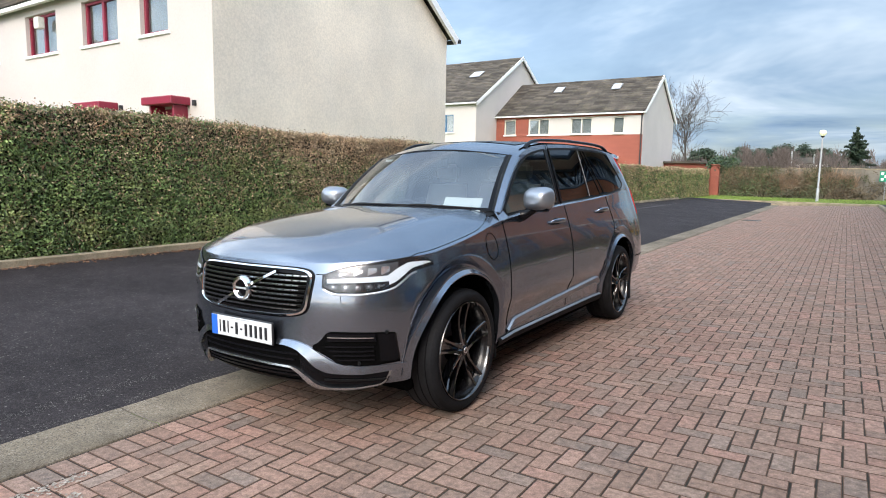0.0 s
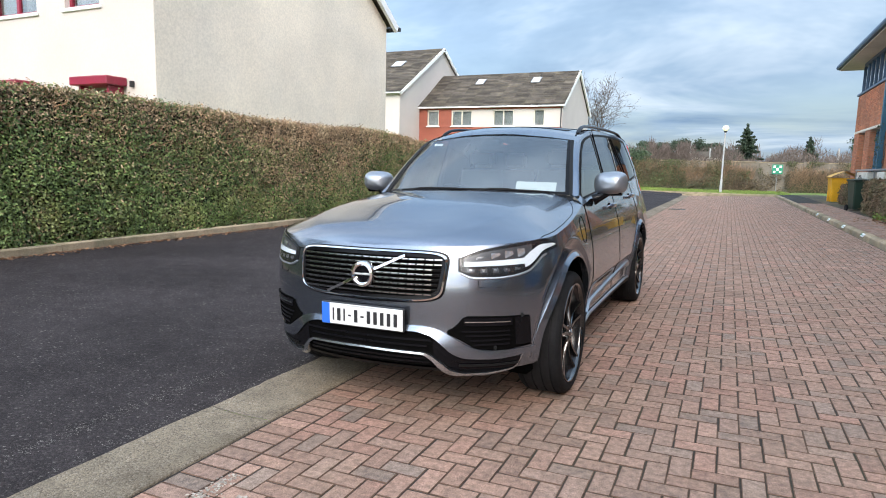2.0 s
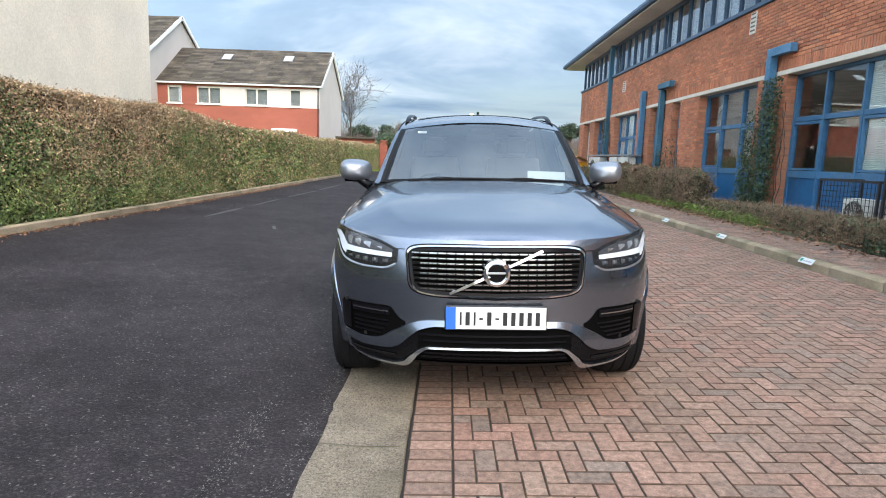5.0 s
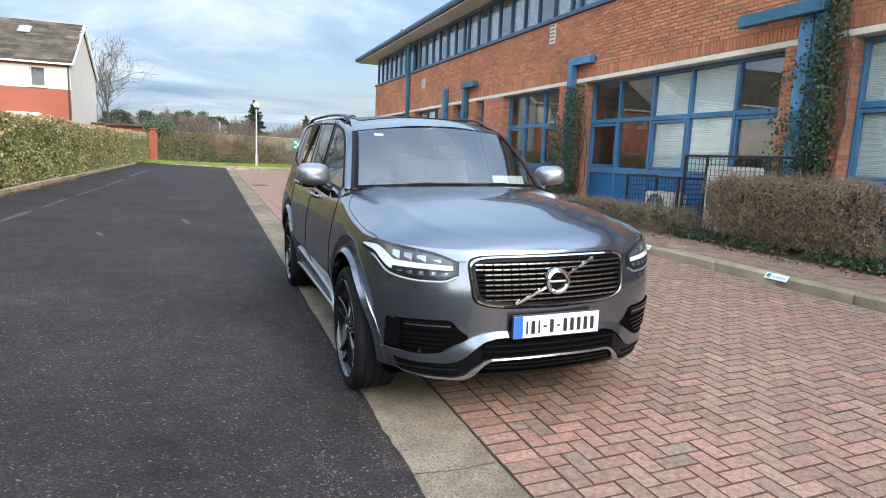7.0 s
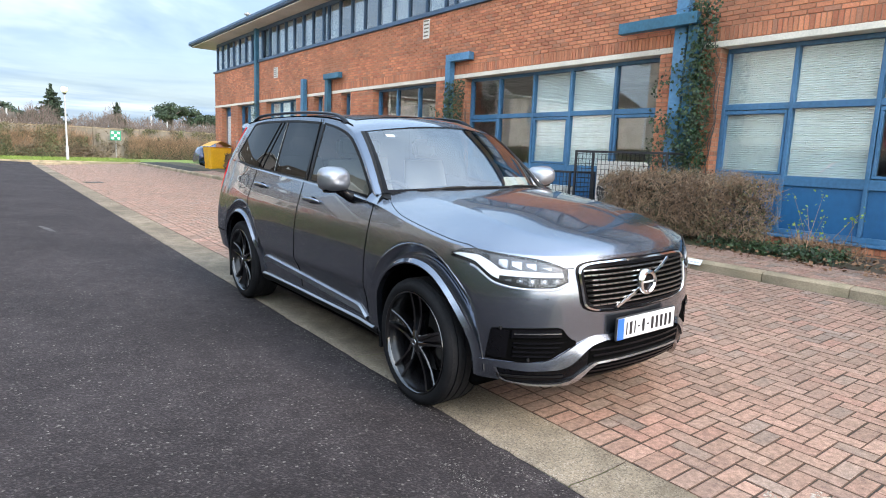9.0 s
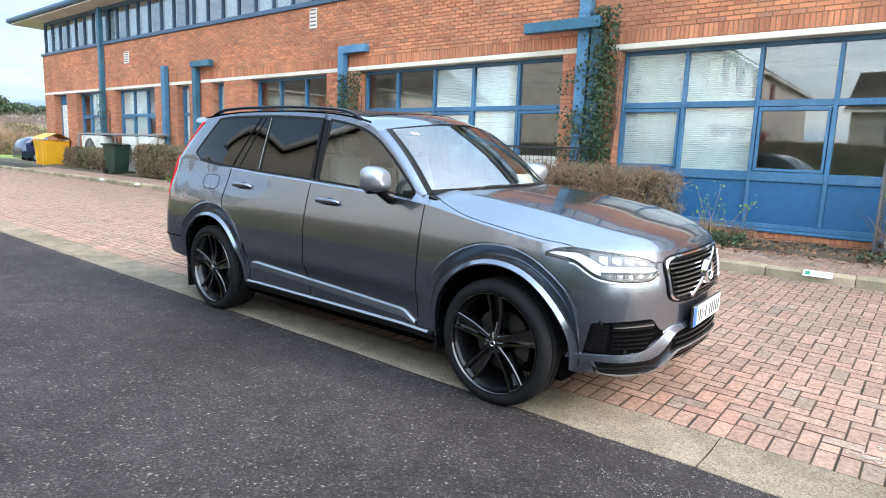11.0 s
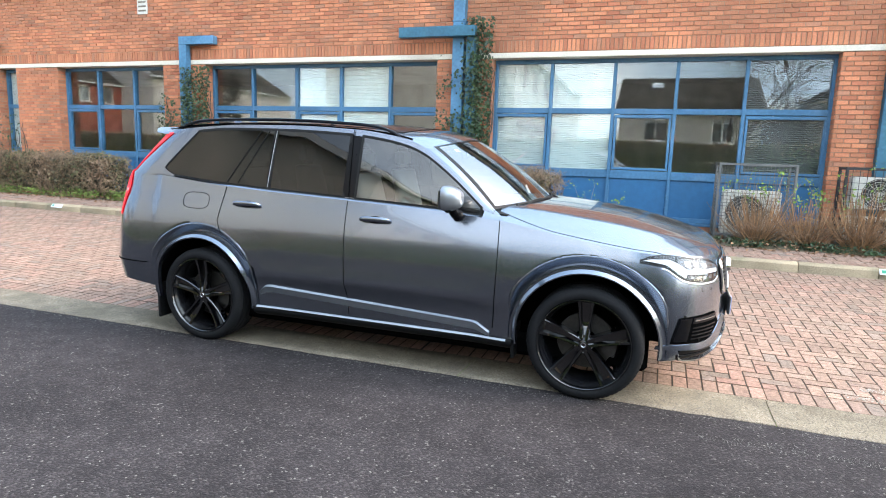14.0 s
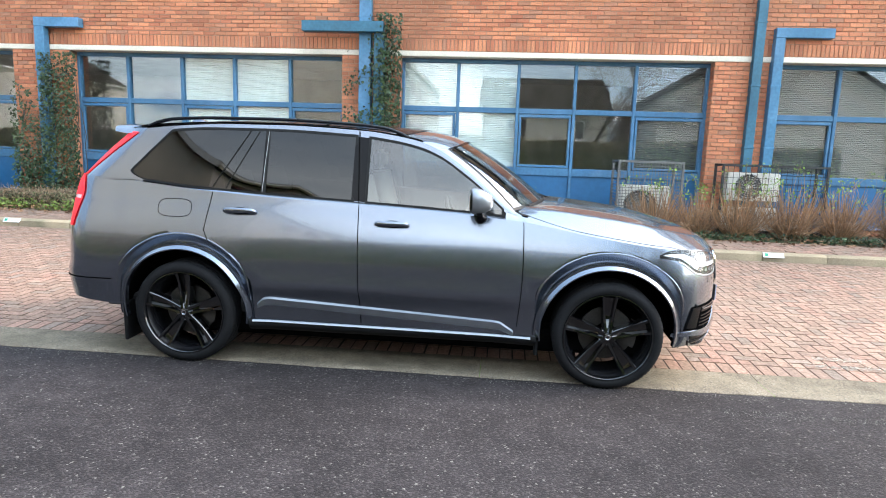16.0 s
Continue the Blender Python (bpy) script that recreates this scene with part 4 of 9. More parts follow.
# ribbon of windows upstairs, soffit, gutter and roof
up = thing("window_9", "long ribbon of grey-blue upstairs windows", "window", kind="structure")
part("head_rail", box(6.93, 7.05, Y0, Y1 - 0.1, 6.43, 6.56, 0.004), "blue_dark", up)
part("foot_rail", box(6.93, 7.05, Y0, Y1 - 0.1, 5.20, 5.27, 0.004), "blue_dark", up)
y, i = Y1 - 0.1, 0
ribbon = []
while y > Y0:
    ribbon.append(y)
    y -= (0.42 if i % 9 == 6 else 0.86)
    i += 1
for i, y in enumerate(ribbon):
    part("mullion", box(6.925, 7.05, y - 0.045, y, 5.27, 6.43, 0.004), "blue_dark", up)
    if i + 1 < len(ribbon):
        ob = part("pane", box(6.985, 6.993, ribbon[i + 1], y - 0.045, 5.27, 6.43), "glass_upper", up, smooth=None)
        ob.visible_shadow = False
        if (i * 7) % 5 < 3:
            bm = bmesh.new()
            yy0, yy1 = ribbon[i + 1] + 0.02, y - 0.05
            grid_faces(bm, [[(7.10 + 0.01 * (q % 2), yy0 + (yy1 - yy0) * q / 16, z) for q in range(17)] for z in (5.28, 6.42)])
            part("curtain", bm, "blind", up, "pale drawn vertical blind", smooth=None)
roof_office = thing("roof", "shallow metal office roof with blue gutter and pale soffit", "roof", kind="structure")
part("soffit", box(6.22, 7.06, Y0, Y1 + 1.9, 6.56, 6.60), "cream", roof_office, "pale soffit boards")
part("soffit", box(7.06, 22.2, Y1 + 0.0, Y1 + 1.9, 6.56, 6.60), "cream", roof_office)
bm = bmesh.new()
grid_faces(bm, [[(6.12, y, 6.62), (6.08, y, 6.70), (6.10, y, 6.80), (6.30, y, 6.80), (6.30, y, 6.62), (6.12, y, 6.62)] for y in (Y0, Y1 + 2.0)])
part("gutter", bm, "blue_dark", roof_office, "blue metal gutter")
part("fascia", box(6.20, 6.30, Y0, Y1 + 1.95, 6.60, 6.78), "blue_dark", roof_office)
part("fascia", box(6.30, 22.2, Y1 + 1.86, Y1 + 1.95, 6.60, 6.78), "blue_dark", roof_office)
bm = bmesh.new()
grid_faces(bm, [[(6.25, y, 6.79), (14.2, y, 9.6), (22.2, y, 6.79)] for y in (Y0, Y1 + 1.95)])
part("roof_sheet", bm, "roof", roof_office)
part("ceiling", box(6.95, 22, Y0, Y1, 6.561, 6.60), "interior", label="plain ceiling over the upper floor", category="ceiling", kind="structure", smooth=None)
vent = thing("roof_cowl", "small galvanised flue cowl on the office roof", "flue", at=pose(6.9, 25.6, 6.95))
part("pipe", lathe([(0.05, 0.0), (0.05, 0.42)], 12, "z"), "steel", vent)
part("cap", lathe([(0.0, 0.5), (0.14, 0.42), (0.14, 0.36), (0.05, 0.33)], 12, "z"), "steel", vent)

# square blue ducts on the wall
def duct(name, label, pieces, mat="blue_pipe"):
    d = thing(name, label, "duct")
    for a, b, c, e, x0 in pieces:
        part("duct_length", box(x0, x0 + 0.16, a, b, c, e, 0.008), mat, d)
    for a, b, c, e, x0 in pieces:
        if e - c > 1.0:
            for z in np.arange(c + 0.5, e, 1.1):
                part("bracket", box(x0 - 0.006, FACE, a - 0.012, b + 0.012, z, z + 0.03, 0.003), mat, d)
    return d


duct("wall_duct", "weathered blue square steel duct with a short side arm", [(9.92, 10.12, 0.25, 3.80, 6.66), (9.17, 10.12, 3.80, 3.98, 6.66)])
duct("wall_duct", "pale weathered blue full-height square downpipe", [(3.33, 3.56, 0.25, 6.5, 6.66)])
duct("wall_duct", "teal blue square steel duct with a side arm, ivy covered", [(3.07, 3.26, 0.25, 3.76, 6.60), (3.07, 4.62, 3.76, 3.95, 6.50)], "blue_teal")
duct("wall_duct", "blue square full-height downpipe on a brick pier", [(-3.78, -3.62, 0.25, 6.5, 6.73)], "blue_teal")
duct("wall_duct", "pale blue square steel duct with a short side arm", [(-4.13, -3.96, 0.25, 3.80, 6.72), (-4.95, -3.96, 3.80, 3.97, 6.72)])
duct("wall_duct", "pale blue square steel upright duct", [(18.95, 19.18, 0.25, 4.02, 6.66)])
duct("wall_duct", "teal blue square steel duct with a short side arm", [(16.92, 17.14, 0.25, 3.86, 6.66), (16.0, 17.14, 3.86, 4.04, 6.60)], "blue_teal")
duct("wall_duct", "dark blue full-height downpipe", [(24.0, 24.2, 0.25, 6.5, 6.68)], "blue_teal")

# pale vent bricks
def wall_vent(y, z, w, h, mat):
    v = thing("wall_vent", "pale slotted vent brick set in the wall", "vent", "wall vents", at=pose(FACE, y, z))
    part("vent_frame", box(-0.012, 0.01, -w / 2, w / 2, -h / 2, h / 2, 0.004), mat, v)
    bm = bmesh.new()
    for i in range(5):
        zz = -h / 2 + h * (i + 0.6) / 5.2
        box(-0.018, -0.012, -w * 0.36, w * 0.36, zz, zz + h * 0.07, bm=bm)
    part("slot", bm, "boundary", v, smooth=None)


wall_vent(11.3, 4.80, 0.30, 0.50, "offwhite")
wall_vent(22.1, 4.52, 0.42, 0.42, "offwhite")

# ---- houses ----
def tiled_slope(x0, x1, y_eave, z_eave, y_ridge, z_ridge, parent, pitch=0.34, thick=0.05):
    """A roof slope of overlapping tile courses, each course stepped."""
    n = max(3, int(math.hypot(y_ridge - y_eave, z_ridge - z_eave) / pitch))
    verts, faces = [], []
    rr = random.Random(n)
    for i in range(n):
        a, b = i / n, (i + 1.12) / n
        x = x0
        while x < x1 - 0.02:
            w = min(1.2, x1 - x)
            lift = rr.uniform(0.0, 0.012)
            o = len(verts)
            for t, up_by in ((a, thick + lift), (min(b, 1.0), 0.012 + lift)):
                yy, zz = y_eave + (y_ridge - y_eave) * t, z_eave + (z_ridge - z_eave) * t
                verts += [(x + 0.004, yy, zz + up_by), (x + w - 0.004, yy, zz + up_by), (x + 0.004, yy, zz + up_by - thick), (x + w - 0.004, yy, zz + up_by - thick)]
            faces += [(o, o + 1, o + 5, o + 4), (o + 2, o, o + 4, o + 6), (o + 3, o + 1, o + 5, o + 7), (o, o + 1, o + 3, o + 2)]
            x += w
    return raw("roof_tiles", verts, faces, "roof", parent, kind="stuff")


def gable_wall(x, y0, y1, z_eave, y_ridge, z_ridge, mat, parent, thick=0.3, name="gable_wall", z_base=0.0):
    bm = bmesh.new()
    prof = [(y0, z_base), (y1, z_base), (y1, z_eave), (y_ridge, z_ridge), (y0, z_eave)]
    prof = [(y0 + 0.003 if y == y0 else y, z) for y, z in prof] if name == "gable_wall" else prof
    a = [bm.verts.new((x, y, z)) for y, z in prof]
    b = [bm.verts.new((x - thick, y, z)) for y, z in prof]
    bm.faces.new(a); bm.faces.new(b[::-1])
    for i in range(5):
        bm.faces.new([a[i], a[(i + 1) % 5], b[(i + 1) % 5], b[i]])
    return part(name, bm, mat, parent, smooth=None)


def house_window(parent, x0, x1, y, z0, z1, mat, lights=2, name="window", sill=True, glass_mat="glass_house"):
    """A casement in a wall that faces -y: frame, panes, sill, net curtain."""
    win = part(name, frame_ring(x0, x1, y - 0.005, y + 0.10, z0, z1, 0.07), mat, parent)
    for i in range(lights):
        a = x0 + 0.07 + (x1 - x0 - 0.14) * i / lights
        b = x0 + 0.07 + (x1 - x0 - 0.14) * (i + 1) / lights
        if i:
            part("glazing_bar", box(a - 0.05, a + 0.05, y - 0.004, y + 0.09, z0 + 0.07, z1 - 0.07, 0.004), mat, win)
        ob = part("pane", box(a, b, y + 0.045, y + 0.053, z0 + 0.07, z1 - 0.07), glass_mat, win, smooth=None)
        ob.visible_shadow = False
    bm = bmesh.new()
    grid_faces(bm, [[(x0 + 0.05 + (x1 - x0 - 0.1) * q / 20, y + 0.16 + 0.012 * (q % 2), z) for q in range(21)] for z in (z0 + 0.03, z1 - 0.03)])
    part("curtain", bm, "curtain", win, "pale net curtain", smooth=None)
    if sill:
        part("sill", box(x0 - 0.1, x1 + 0.1, y - 0.17, y + 0.02, z0 - 0.09, z0 - 0.003, 0.01), "white", win)
    return win


def frame_ring(x0, x1, y0, y1, z0, z1, w):
    bm = bmesh.new()
    for a, b, c, d in ((x0, x1, z1 - w, z1), (x0, x1, z0, z0 + w), (x0, x0 + w, z0 + w, z1 - w), (x1 - w, x1, z0 + w, z1 - w)):
        box(a, b, y0, y1, c, d, 0.006, bm=bm)
    return bm


def wall_with_holes(x0, x1, y0, y1, z0, z1, holes):
    """A wall that faces -y with rectangular openings (x0, x1, z0, z1) through it, all of one height band."""
    bm = bmesh.new()
    lo, hi = min(h[2] for h in holes), max(h[3] for h in holes)
    box(x0, x1, y0, y1, z0, lo, bm=bm)
    box(x0, x1, y0, y1, hi, z1, bm=bm)
    last = x0
    for a, b, c, d in sorted(holes):
        box(last, a, y0, y1, lo, hi, bm=bm)
        if c > lo:
            box(a, b, y0, y1, lo, c, bm=bm)
        if d < hi:
            box(a, b, y0, y1, d, hi, bm=bm)
        last = b
    box(last, x1, y0, y1, lo, hi, bm=bm)
    return bm


def verge(parent, x, y0, z0, y1, z1, mat="white", depth=0.22):
    bm = bmesh.new()
    n = Vector((0, z1 - z0, -(y1 - y0))).normalized()
    if n.z > 0:
        n = -n
    rows = []
    for yy, zz in ((y0, z0), (y1, z1)):
        p = Vector((x, yy, zz))
        rows.append([p + Vector((0, 0, 0.05)), p + n * depth, p + n * depth + Vector((-0.12, 0, 0)), p + Vector((-0.12, 0, 0.05))])
    vr = grid_faces(bm, rows, closed=True)
    return part("verge_board", bm, mat, parent, smooth=None)


# white and grey rendered house behind the hedge
GX = -10.3
h1 = thing("house", "white-fronted house with dark red windows and a bare grey rendered gable", "house", "houses")
wins = [(-13.35, -12.1), (-16.35, -14.45), (-19.9, -17.9), (-23.4, -22.0)]
front = part("front_wall", wall_with_holes(-34, GX + 0.002, 6.5, 6.8, 0, 6.55, [(a, b, 5.0, 6.25) for a, b in wins]), "render_white", h1, smooth=None)
gable_wall(GX + 0.004, 6.5, 16.8, 6.55, 11.65, 9.95, "render_grey", h1)
part("back_wall", box(-34, GX - 0.3, 16.5, 16.8, 0, 6.5), "render_grey", h1, smooth=None)
gable_wall(-34, 6.5, 16.8, 6.5, 11.65, 9.95, "render_grey", h1)
roof1 = part("roof", box(-34.2, GX + 0.3, 6.2, 6.34, 6.44, 6.6), "white", h1, "tiled pitched roof", smooth=None)
tiled_slope(-34.2, GX + 0.34, 6.2, 6.55, 11.65, 10.1, roof1)
tiled_slope(-34.2, GX + 0.34, 17.1, 6.55, 11.65, 10.1, roof1)
verge(h1, GX + 0.36, 17.1, 6.52, 11.65, 10.1)
verge(h1, GX + 0.36, 6.2, 6.52, 11.65, 10.1)
part("gutter_end", box(GX - 0.2, GX + 0.4, 17.06, 17.22, 6.40, 6.54, 0.02), "dark_metal", h1)
for a, b in wins:
    house_window(h1, a + 0.01, b - 0.01, 6.62, 5.01, 6.24, "red", 2 if b - a > 1.3 else 1)
for a, b, z in ((-12.55, -11.25, 3.08), (-16.0, -14.6, 3.10), (-20.6, -19.2, 3.12)):
    can = part("canopy", box(a, b, 5.95, 6.5, z, z + 0.20, 0.02), "red", h1, "dark red door canopy")
    part("bracket", box(a + 0.12, a + 0.2, 6.1, 6.5, z - 0.35, z, 0.01), "red", can)
    part("bracket", box(b - 0.2, b - 0.12, 6.1, 6.5, z - 0.35, z, 0.01), "red", can)
    part("front_door", box(a + 0.2, b - 0.2, 6.48, 6.52, 0.9, z - 0.06, 0.01), "red", h1)
    part("wall_light", box(a - 0.22, a - 0.14, 6.4, 6.5, z + 0.02, z + 0.2, 0.01), "dark_metal", h1)
    part("wall_light", box(b + 0.18, b + 0.25, 6.4, 6.5, z - 0.02, z + 0.12, 0.01), "dark_metal", h1)
part("vent_box", box(-18.9, -18.6, 6.3, 6.5, 5.75, 6.1, 0.02), "offwhite", h1)

# brick and cream house across the end
h2 = thing("house", "brick house with a cream panelled upper storey and grey tiled roof", "house", "houses")
X0, X1, HY, HR = -23.4, -10.65, 45.0, 49.8
hw = [(-22.6, -21.5), (-20.3, -18.4), (-16.5, -14.7), (-13.0, -12.1)]
part("brick_wall", box(X0, X1, HY, HY + 0.3, 0, 4.80), "house_brick", h2, smooth=None)
part("upper_wall", wall_with_holes(X0, X1, HY, HY + 0.3, 4.80, 6.45, [(a, b, 4.9, 6.2) for a, b in hw]), "render_white", h2, "cream upper storey panels", smooth=None)
part("brick_panel", box(X0, -22.6, HY - 0.02, HY - 0.003, 4.8, 6.257), "house_brick", h2, smooth=None)
part("brick_panel", box(-21.5, -20.3, HY - 0.02, HY - 0.003, 4.8, 6.257), "house_brick", h2, smooth=None)
part("brick_panel", box(X0, X1 - 0.0, HY - 0.02, HY - 0.003, 6.26, 6.4), "house_brick", h2, smooth=None)
gable_wall(X1 + 0.004, HY, 54.6, 6.45, HR, 9.75, "render_white", h2)
gable_wall(X0 + 0.3, HY, 54.6, 6.45, HR, 9.75, "render_white", h2)
part("back_wall", box(X0, X1 - 0.3, 54.3, 54.6, 0, 6.4), "render_white", h2, smooth=None)
roof2 = part("roof", box(X0, X1 + 0.2, HY - 0.35, HY - 0.2, 6.40, 6.54), "white", h2, "grey tiled roof with white eaves", smooth=None)
tiled_slope(X0, X1 + 0.2, HY - 0.35, 6.5, HR, 9.85, roof2)
tiled_slope(X0, X1 + 0.2, 54.95, 6.5, HR, 9.85, roof2)
verge(h2, X1 + 0.22, HY - 0.35, 6.46, HR, 9.84)
verge(h2, X1 + 0.22, 54.95, 6.46, HR, 9.84)
for a, b in hw:
    house_window(h2, a + 0.01, b - 0.01, HY + 0.06, 4.91, 6.19, "cream", 2 if b - a > 1.3 else 1, sill=True)
part("downpipe", tube([(X1 - 0.1, HY - 0.08, 6.4), (X1 - 0.1, HY - 0.08, 0.1)], 0.05), "dark_metal", h2)
part("porch", box(-14.2, -12.4, HY - 0.9, HY, 2.9, 3.15, 0.03), "white", h2, "flat white porch roof")


def skylight(parent, x, t, y_e, z_e, y_r, z_r, w=0.8, l=1.0):
    d = Vector((0, y_r - y_e, z_r - z_e)).normalized()
    n = Vector((0, -d.z, d.y))
    c = Vector((x, y_e + (y_r - y_e) * t, z_e + (z_r - z_e) * t)) + n * 0.07
    m = Matrix((Vector((1, 0, 0)), d, n)).transposed().to_4x4()
    m.translation = c
    bm = box(-w / 2, w / 2, -l / 2, l / 2, 0, 0.07, 0.01)
    bmesh.ops.transform(bm, matrix=m, verts=bm.verts)
    s = part("skylight", bm, "steel", parent, "small metal-framed roof window")
    bm = box(-w / 2 + 0.09, w / 2 - 0.09, -l / 2 + 0.09, l / 2 - 0.09, 0.072, 0.08)
    bmesh.ops.transform(bm, matrix=m, verts=bm.verts)
    part("pane", bm, "blind", s, smooth=None)


skylight(h2, -19.0, 0.72, HY - 0.35, 6.5, HR, 9.85)
skylight(h2, -13.9, 0.72, HY - 0.35, 6.5, HR, 9.85)

# taller white house beyond it
h3 = thing("house", "tall white rendered house with a grey tiled roof and blue window", "house", "houses")
Z3 = 7.4
part("front_wall", wall_with_holes(-44, -23.4, 41.4, 41.7, 0, Z3, [(-27.2, -25.6, 5.0, 6.5)]), "render_white", h3, smooth=None)
gable_wall(-23.396, 41.4, 57.4, Z3, 49.4, 12.2, "render_white", h3)
part("back_wall", box(-44, -23.7, 57.1, 57.4, 0, Z3), "render_white", h3, smooth=None)
gable_wall(-44, 41.4, 57.4, Z3, 49.4, 12.2, "render_white", h3)
roof3 = part("roof", box(-44, -23.2, 41.0, 41.15, Z3 - 0.1, Z3 + 0.05), "white", h3, "grey tiled roof", smooth=None)
tiled_slope(-44, -23.15, 41.0, Z3, 49.4, 12.3, roof3)
tiled_slope(-44, -23.15, 57.8, Z3, 49.4, 12.3, roof3)
verge(h3, -23.12, 41.0, Z3 - 0.04, 49.4, 12.3)
verge(h3, -23.12, 57.8, Z3 - 0.04, 49.4, 12.3)
house_window(h3, -27.19, -25.61, 41.46, 5.01, 6.49, "blue", 2)
skylight(h3, -26.2, 0.62, 41.0, Z3, 49.4, 12.3, 1.1, 1.2)

# house across the road behind the camera, seen in the office glass
h4 = thing("house", "pale rendered house with a dark tiled roof across the road", "house", "houses")
part("front_wall", wall_with_holes(-34, -22, -24, -23.7, 0, 5.4, [(-31, -29.6, 3.4, 4.6), (-27, -25.4, 3.4, 4.6)]), "render_white", h4, smooth=None)
gable_wall(-22, -24, -9, 5.4, -16.5, 10.0, "render_white", h4)
gable_wall(-33.7, -24, -9, 5.4, -16.5, 10.0, "render_white", h4)
part("back_wall", box(-34, -22.3, -9.3, -9, 0, 5.4), "render_white", h4, smooth=None)
roof4 = part("roof", box(-34, -21.8, -24.4, -24.2, 5.3, 5.44), "white", h4, "dark tiled roof", smooth=None)
tiled_slope(-34, -21.7, -24.4, 5.4, -16.5, 10.1, roof4)
tiled_slope(-34, -21.7, -8.6, 5.4, -16.5, 10.1, roof4)
for a, b in ((-31, -29.6), (-27, -25.4)):
    house_window(h4, a + 0.01, b - 0.01, -23.94, 3.41, 4.59, "white", 2)

h5 = thing("house", "low buff house with a dark tiled roof and one skylight", "house", "houses", at=pose(0, 0, 0, 0, 0, 90))
part("front_wall", wall_with_holes(-5.6, 2.2, 20.3, 20.6, 0, 4.5, [(-4.2, -3.0, 2.7, 3.9), (-0.6, 0.8, 2.7, 3.9)]), "render_white", h5, smooth=None)
gable_wall(2.2, 20.3, 29.7, 4.5, 25.0, 6.9, "render_white", h5)
gable_wall(-5.3, 20.3, 29.7, 4.5, 25.0, 6.9, "render_white", h5)
roof5 = part("roof", box(-5.8, 2.5, 20.0, 20.12, 4.36, 4.5), "white", h5, "dark tiled roof with white eaves", smooth=None)
tiled_slope(-5.8, 2.5, 20.0, 4.5, 25.0, 6.95, roof5)
tiled_slope(-5.8, 2.5, 30.0, 4.5, 25.0, 6.95, roof5)
skylight(h5, 0.2, 0.7, 20.0, 4.5, 25.0, 6.95)
for a, b in ((-4.2, -3.0), (-0.6, 0.8)):
    house_window(h5, a + 0.01, b - 0.01, 20.36, 2.71, 3.89, "white", 2)

# ---- far end: shed, pier, boundary wall, verge ----
shed = thing("shed", "low red-brick outbuilding with a dark open front", "shed")
bm = box(-12.0, -9.9, 52.0, 52.2, 0, 2.75)
box(-7.5, -6.4, 52.0, 52.2, 0, 2.75, bm=bm)
box(-9.9, -7.5, 52.0, 52.2, 2.35, 2.75, bm=bm)
box(-12.0, -6.4, 55.8, 56.0, 0, 2.75, bm=bm)
box(-12.0, -11.8, 52.2, 55.8, 0, 2.75, bm=bm)
box(-6.6, -6.4, 52.2, 55.8, 0, 2.75, bm=bm)
part("wall", bm, "house_brick", shed, smooth=None)
part("roof", box(-12.2, -6.2, 51.7, 56.2, 2.75, 2.92, 0.02), "roof", shed)
pier = thing("brick_pier", "red brick pier ending the boundary hedge", "pier")
part("pier_shaft", box(-6.35, -5.75, 49.6, 50.3, -0.1, 2.55, 0.01), "house_brick", pier)
part("cap", box(-6.4, -5.7, 49.55, 50.35, 2.55, 2.63, 0.02), "house_brick", pier)
bw = thing("wall_north", "long grey block boundary wall with a flat coping", "wall", kind="structure")
x = -5.75
while x < 40:
    part("wall_bay", box(x, x + 2.96, 50.0, 50.22, -0.1, 2.36 + 0.02 * math.sin(x), 0.01), "boundary", bw)
    part("coping", box(x - 0.02, x + 2.98, 49.95, 50.27, 2.362 + 0.02 * math.sin(x), 2.43 + 0.02 * math.sin(x), 0.01), "kerb", bw)
    part("wall_pier", box(x + 2.96, x + 3.16, 49.9, 50.3, -0.1, 2.46, 0.01), "boundary", bw)
    x += 3.18
bm = bmesh.new()
rows = []
for x in np.linspace(-6.1, 30, 60):
    rows.append([(x, yy, 0.10 + 0.008 * abs(x) + 0.05 * noise.noise((x * 0.6, yy * 0.6, 0))) for yy in np.linspace(41.7, 50.0, 12)])
grid_faces(bm, rows)
verge_ob = part("grass_verge", bm, "grass", label="mown green grass verge before the boundary wall", category="grass", kind="structure", smooth=60)
rng = np.random.default_rng(8)
k = 16000
px, py = rng.uniform(-6.1, 5.5, k), rng.uniform(41.75, 49.9, k)
base = np.stack([px, py, 0.10 + 0.008 * np.abs(px)], 1)
tip = base + np.stack([rng.normal(0, 0.03, k), rng.normal(0, 0.03, k), rng.uniform(0.05, 0.13, k)], 1)
v, f = sticks(base, tip, 0.008, rng, 0.2)
raw("grass_blades", v.tolist(), f.tolist(), "blade", verge_ob, kind="stuff")
part("kerb_verge", box(-6.1, 16, 41.6, 41.75, -0.1, 0.14, 0.02), "kerb", label="low concrete kerb edging the grass verge", category="kerb", kind="structure")

sign = thing("wall_sign", "square green safety sign with white pictogram on a post", "sign", at=pose(5.0, 49.4, 0.0))
part("post", tube([(0, 0.03, 0.0), (0, 0.03, 2.2)], 0.03), "steel", sign)
part("panel", box(-0.36, 0.36, -0.01, 0.01, 1.52, 2.24, 0.005), "sign_green", sign)
bm = bmesh.new()
for sx in (-1, 1):
    for sz in (-1, 1):
        box(min(sx * 0.12, sx * 0.28), max(sx * 0.12, sx * 0.28), -0.016, -0.010, 1.88 + min(sz * 0.12, sz * 0.28), 1.88 + max(sz * 0.12, sz * 0.28), bm=bm)
box(-0.08, 0.08, -0.016, -0.010, 1.78, 1.98, bm=bm)
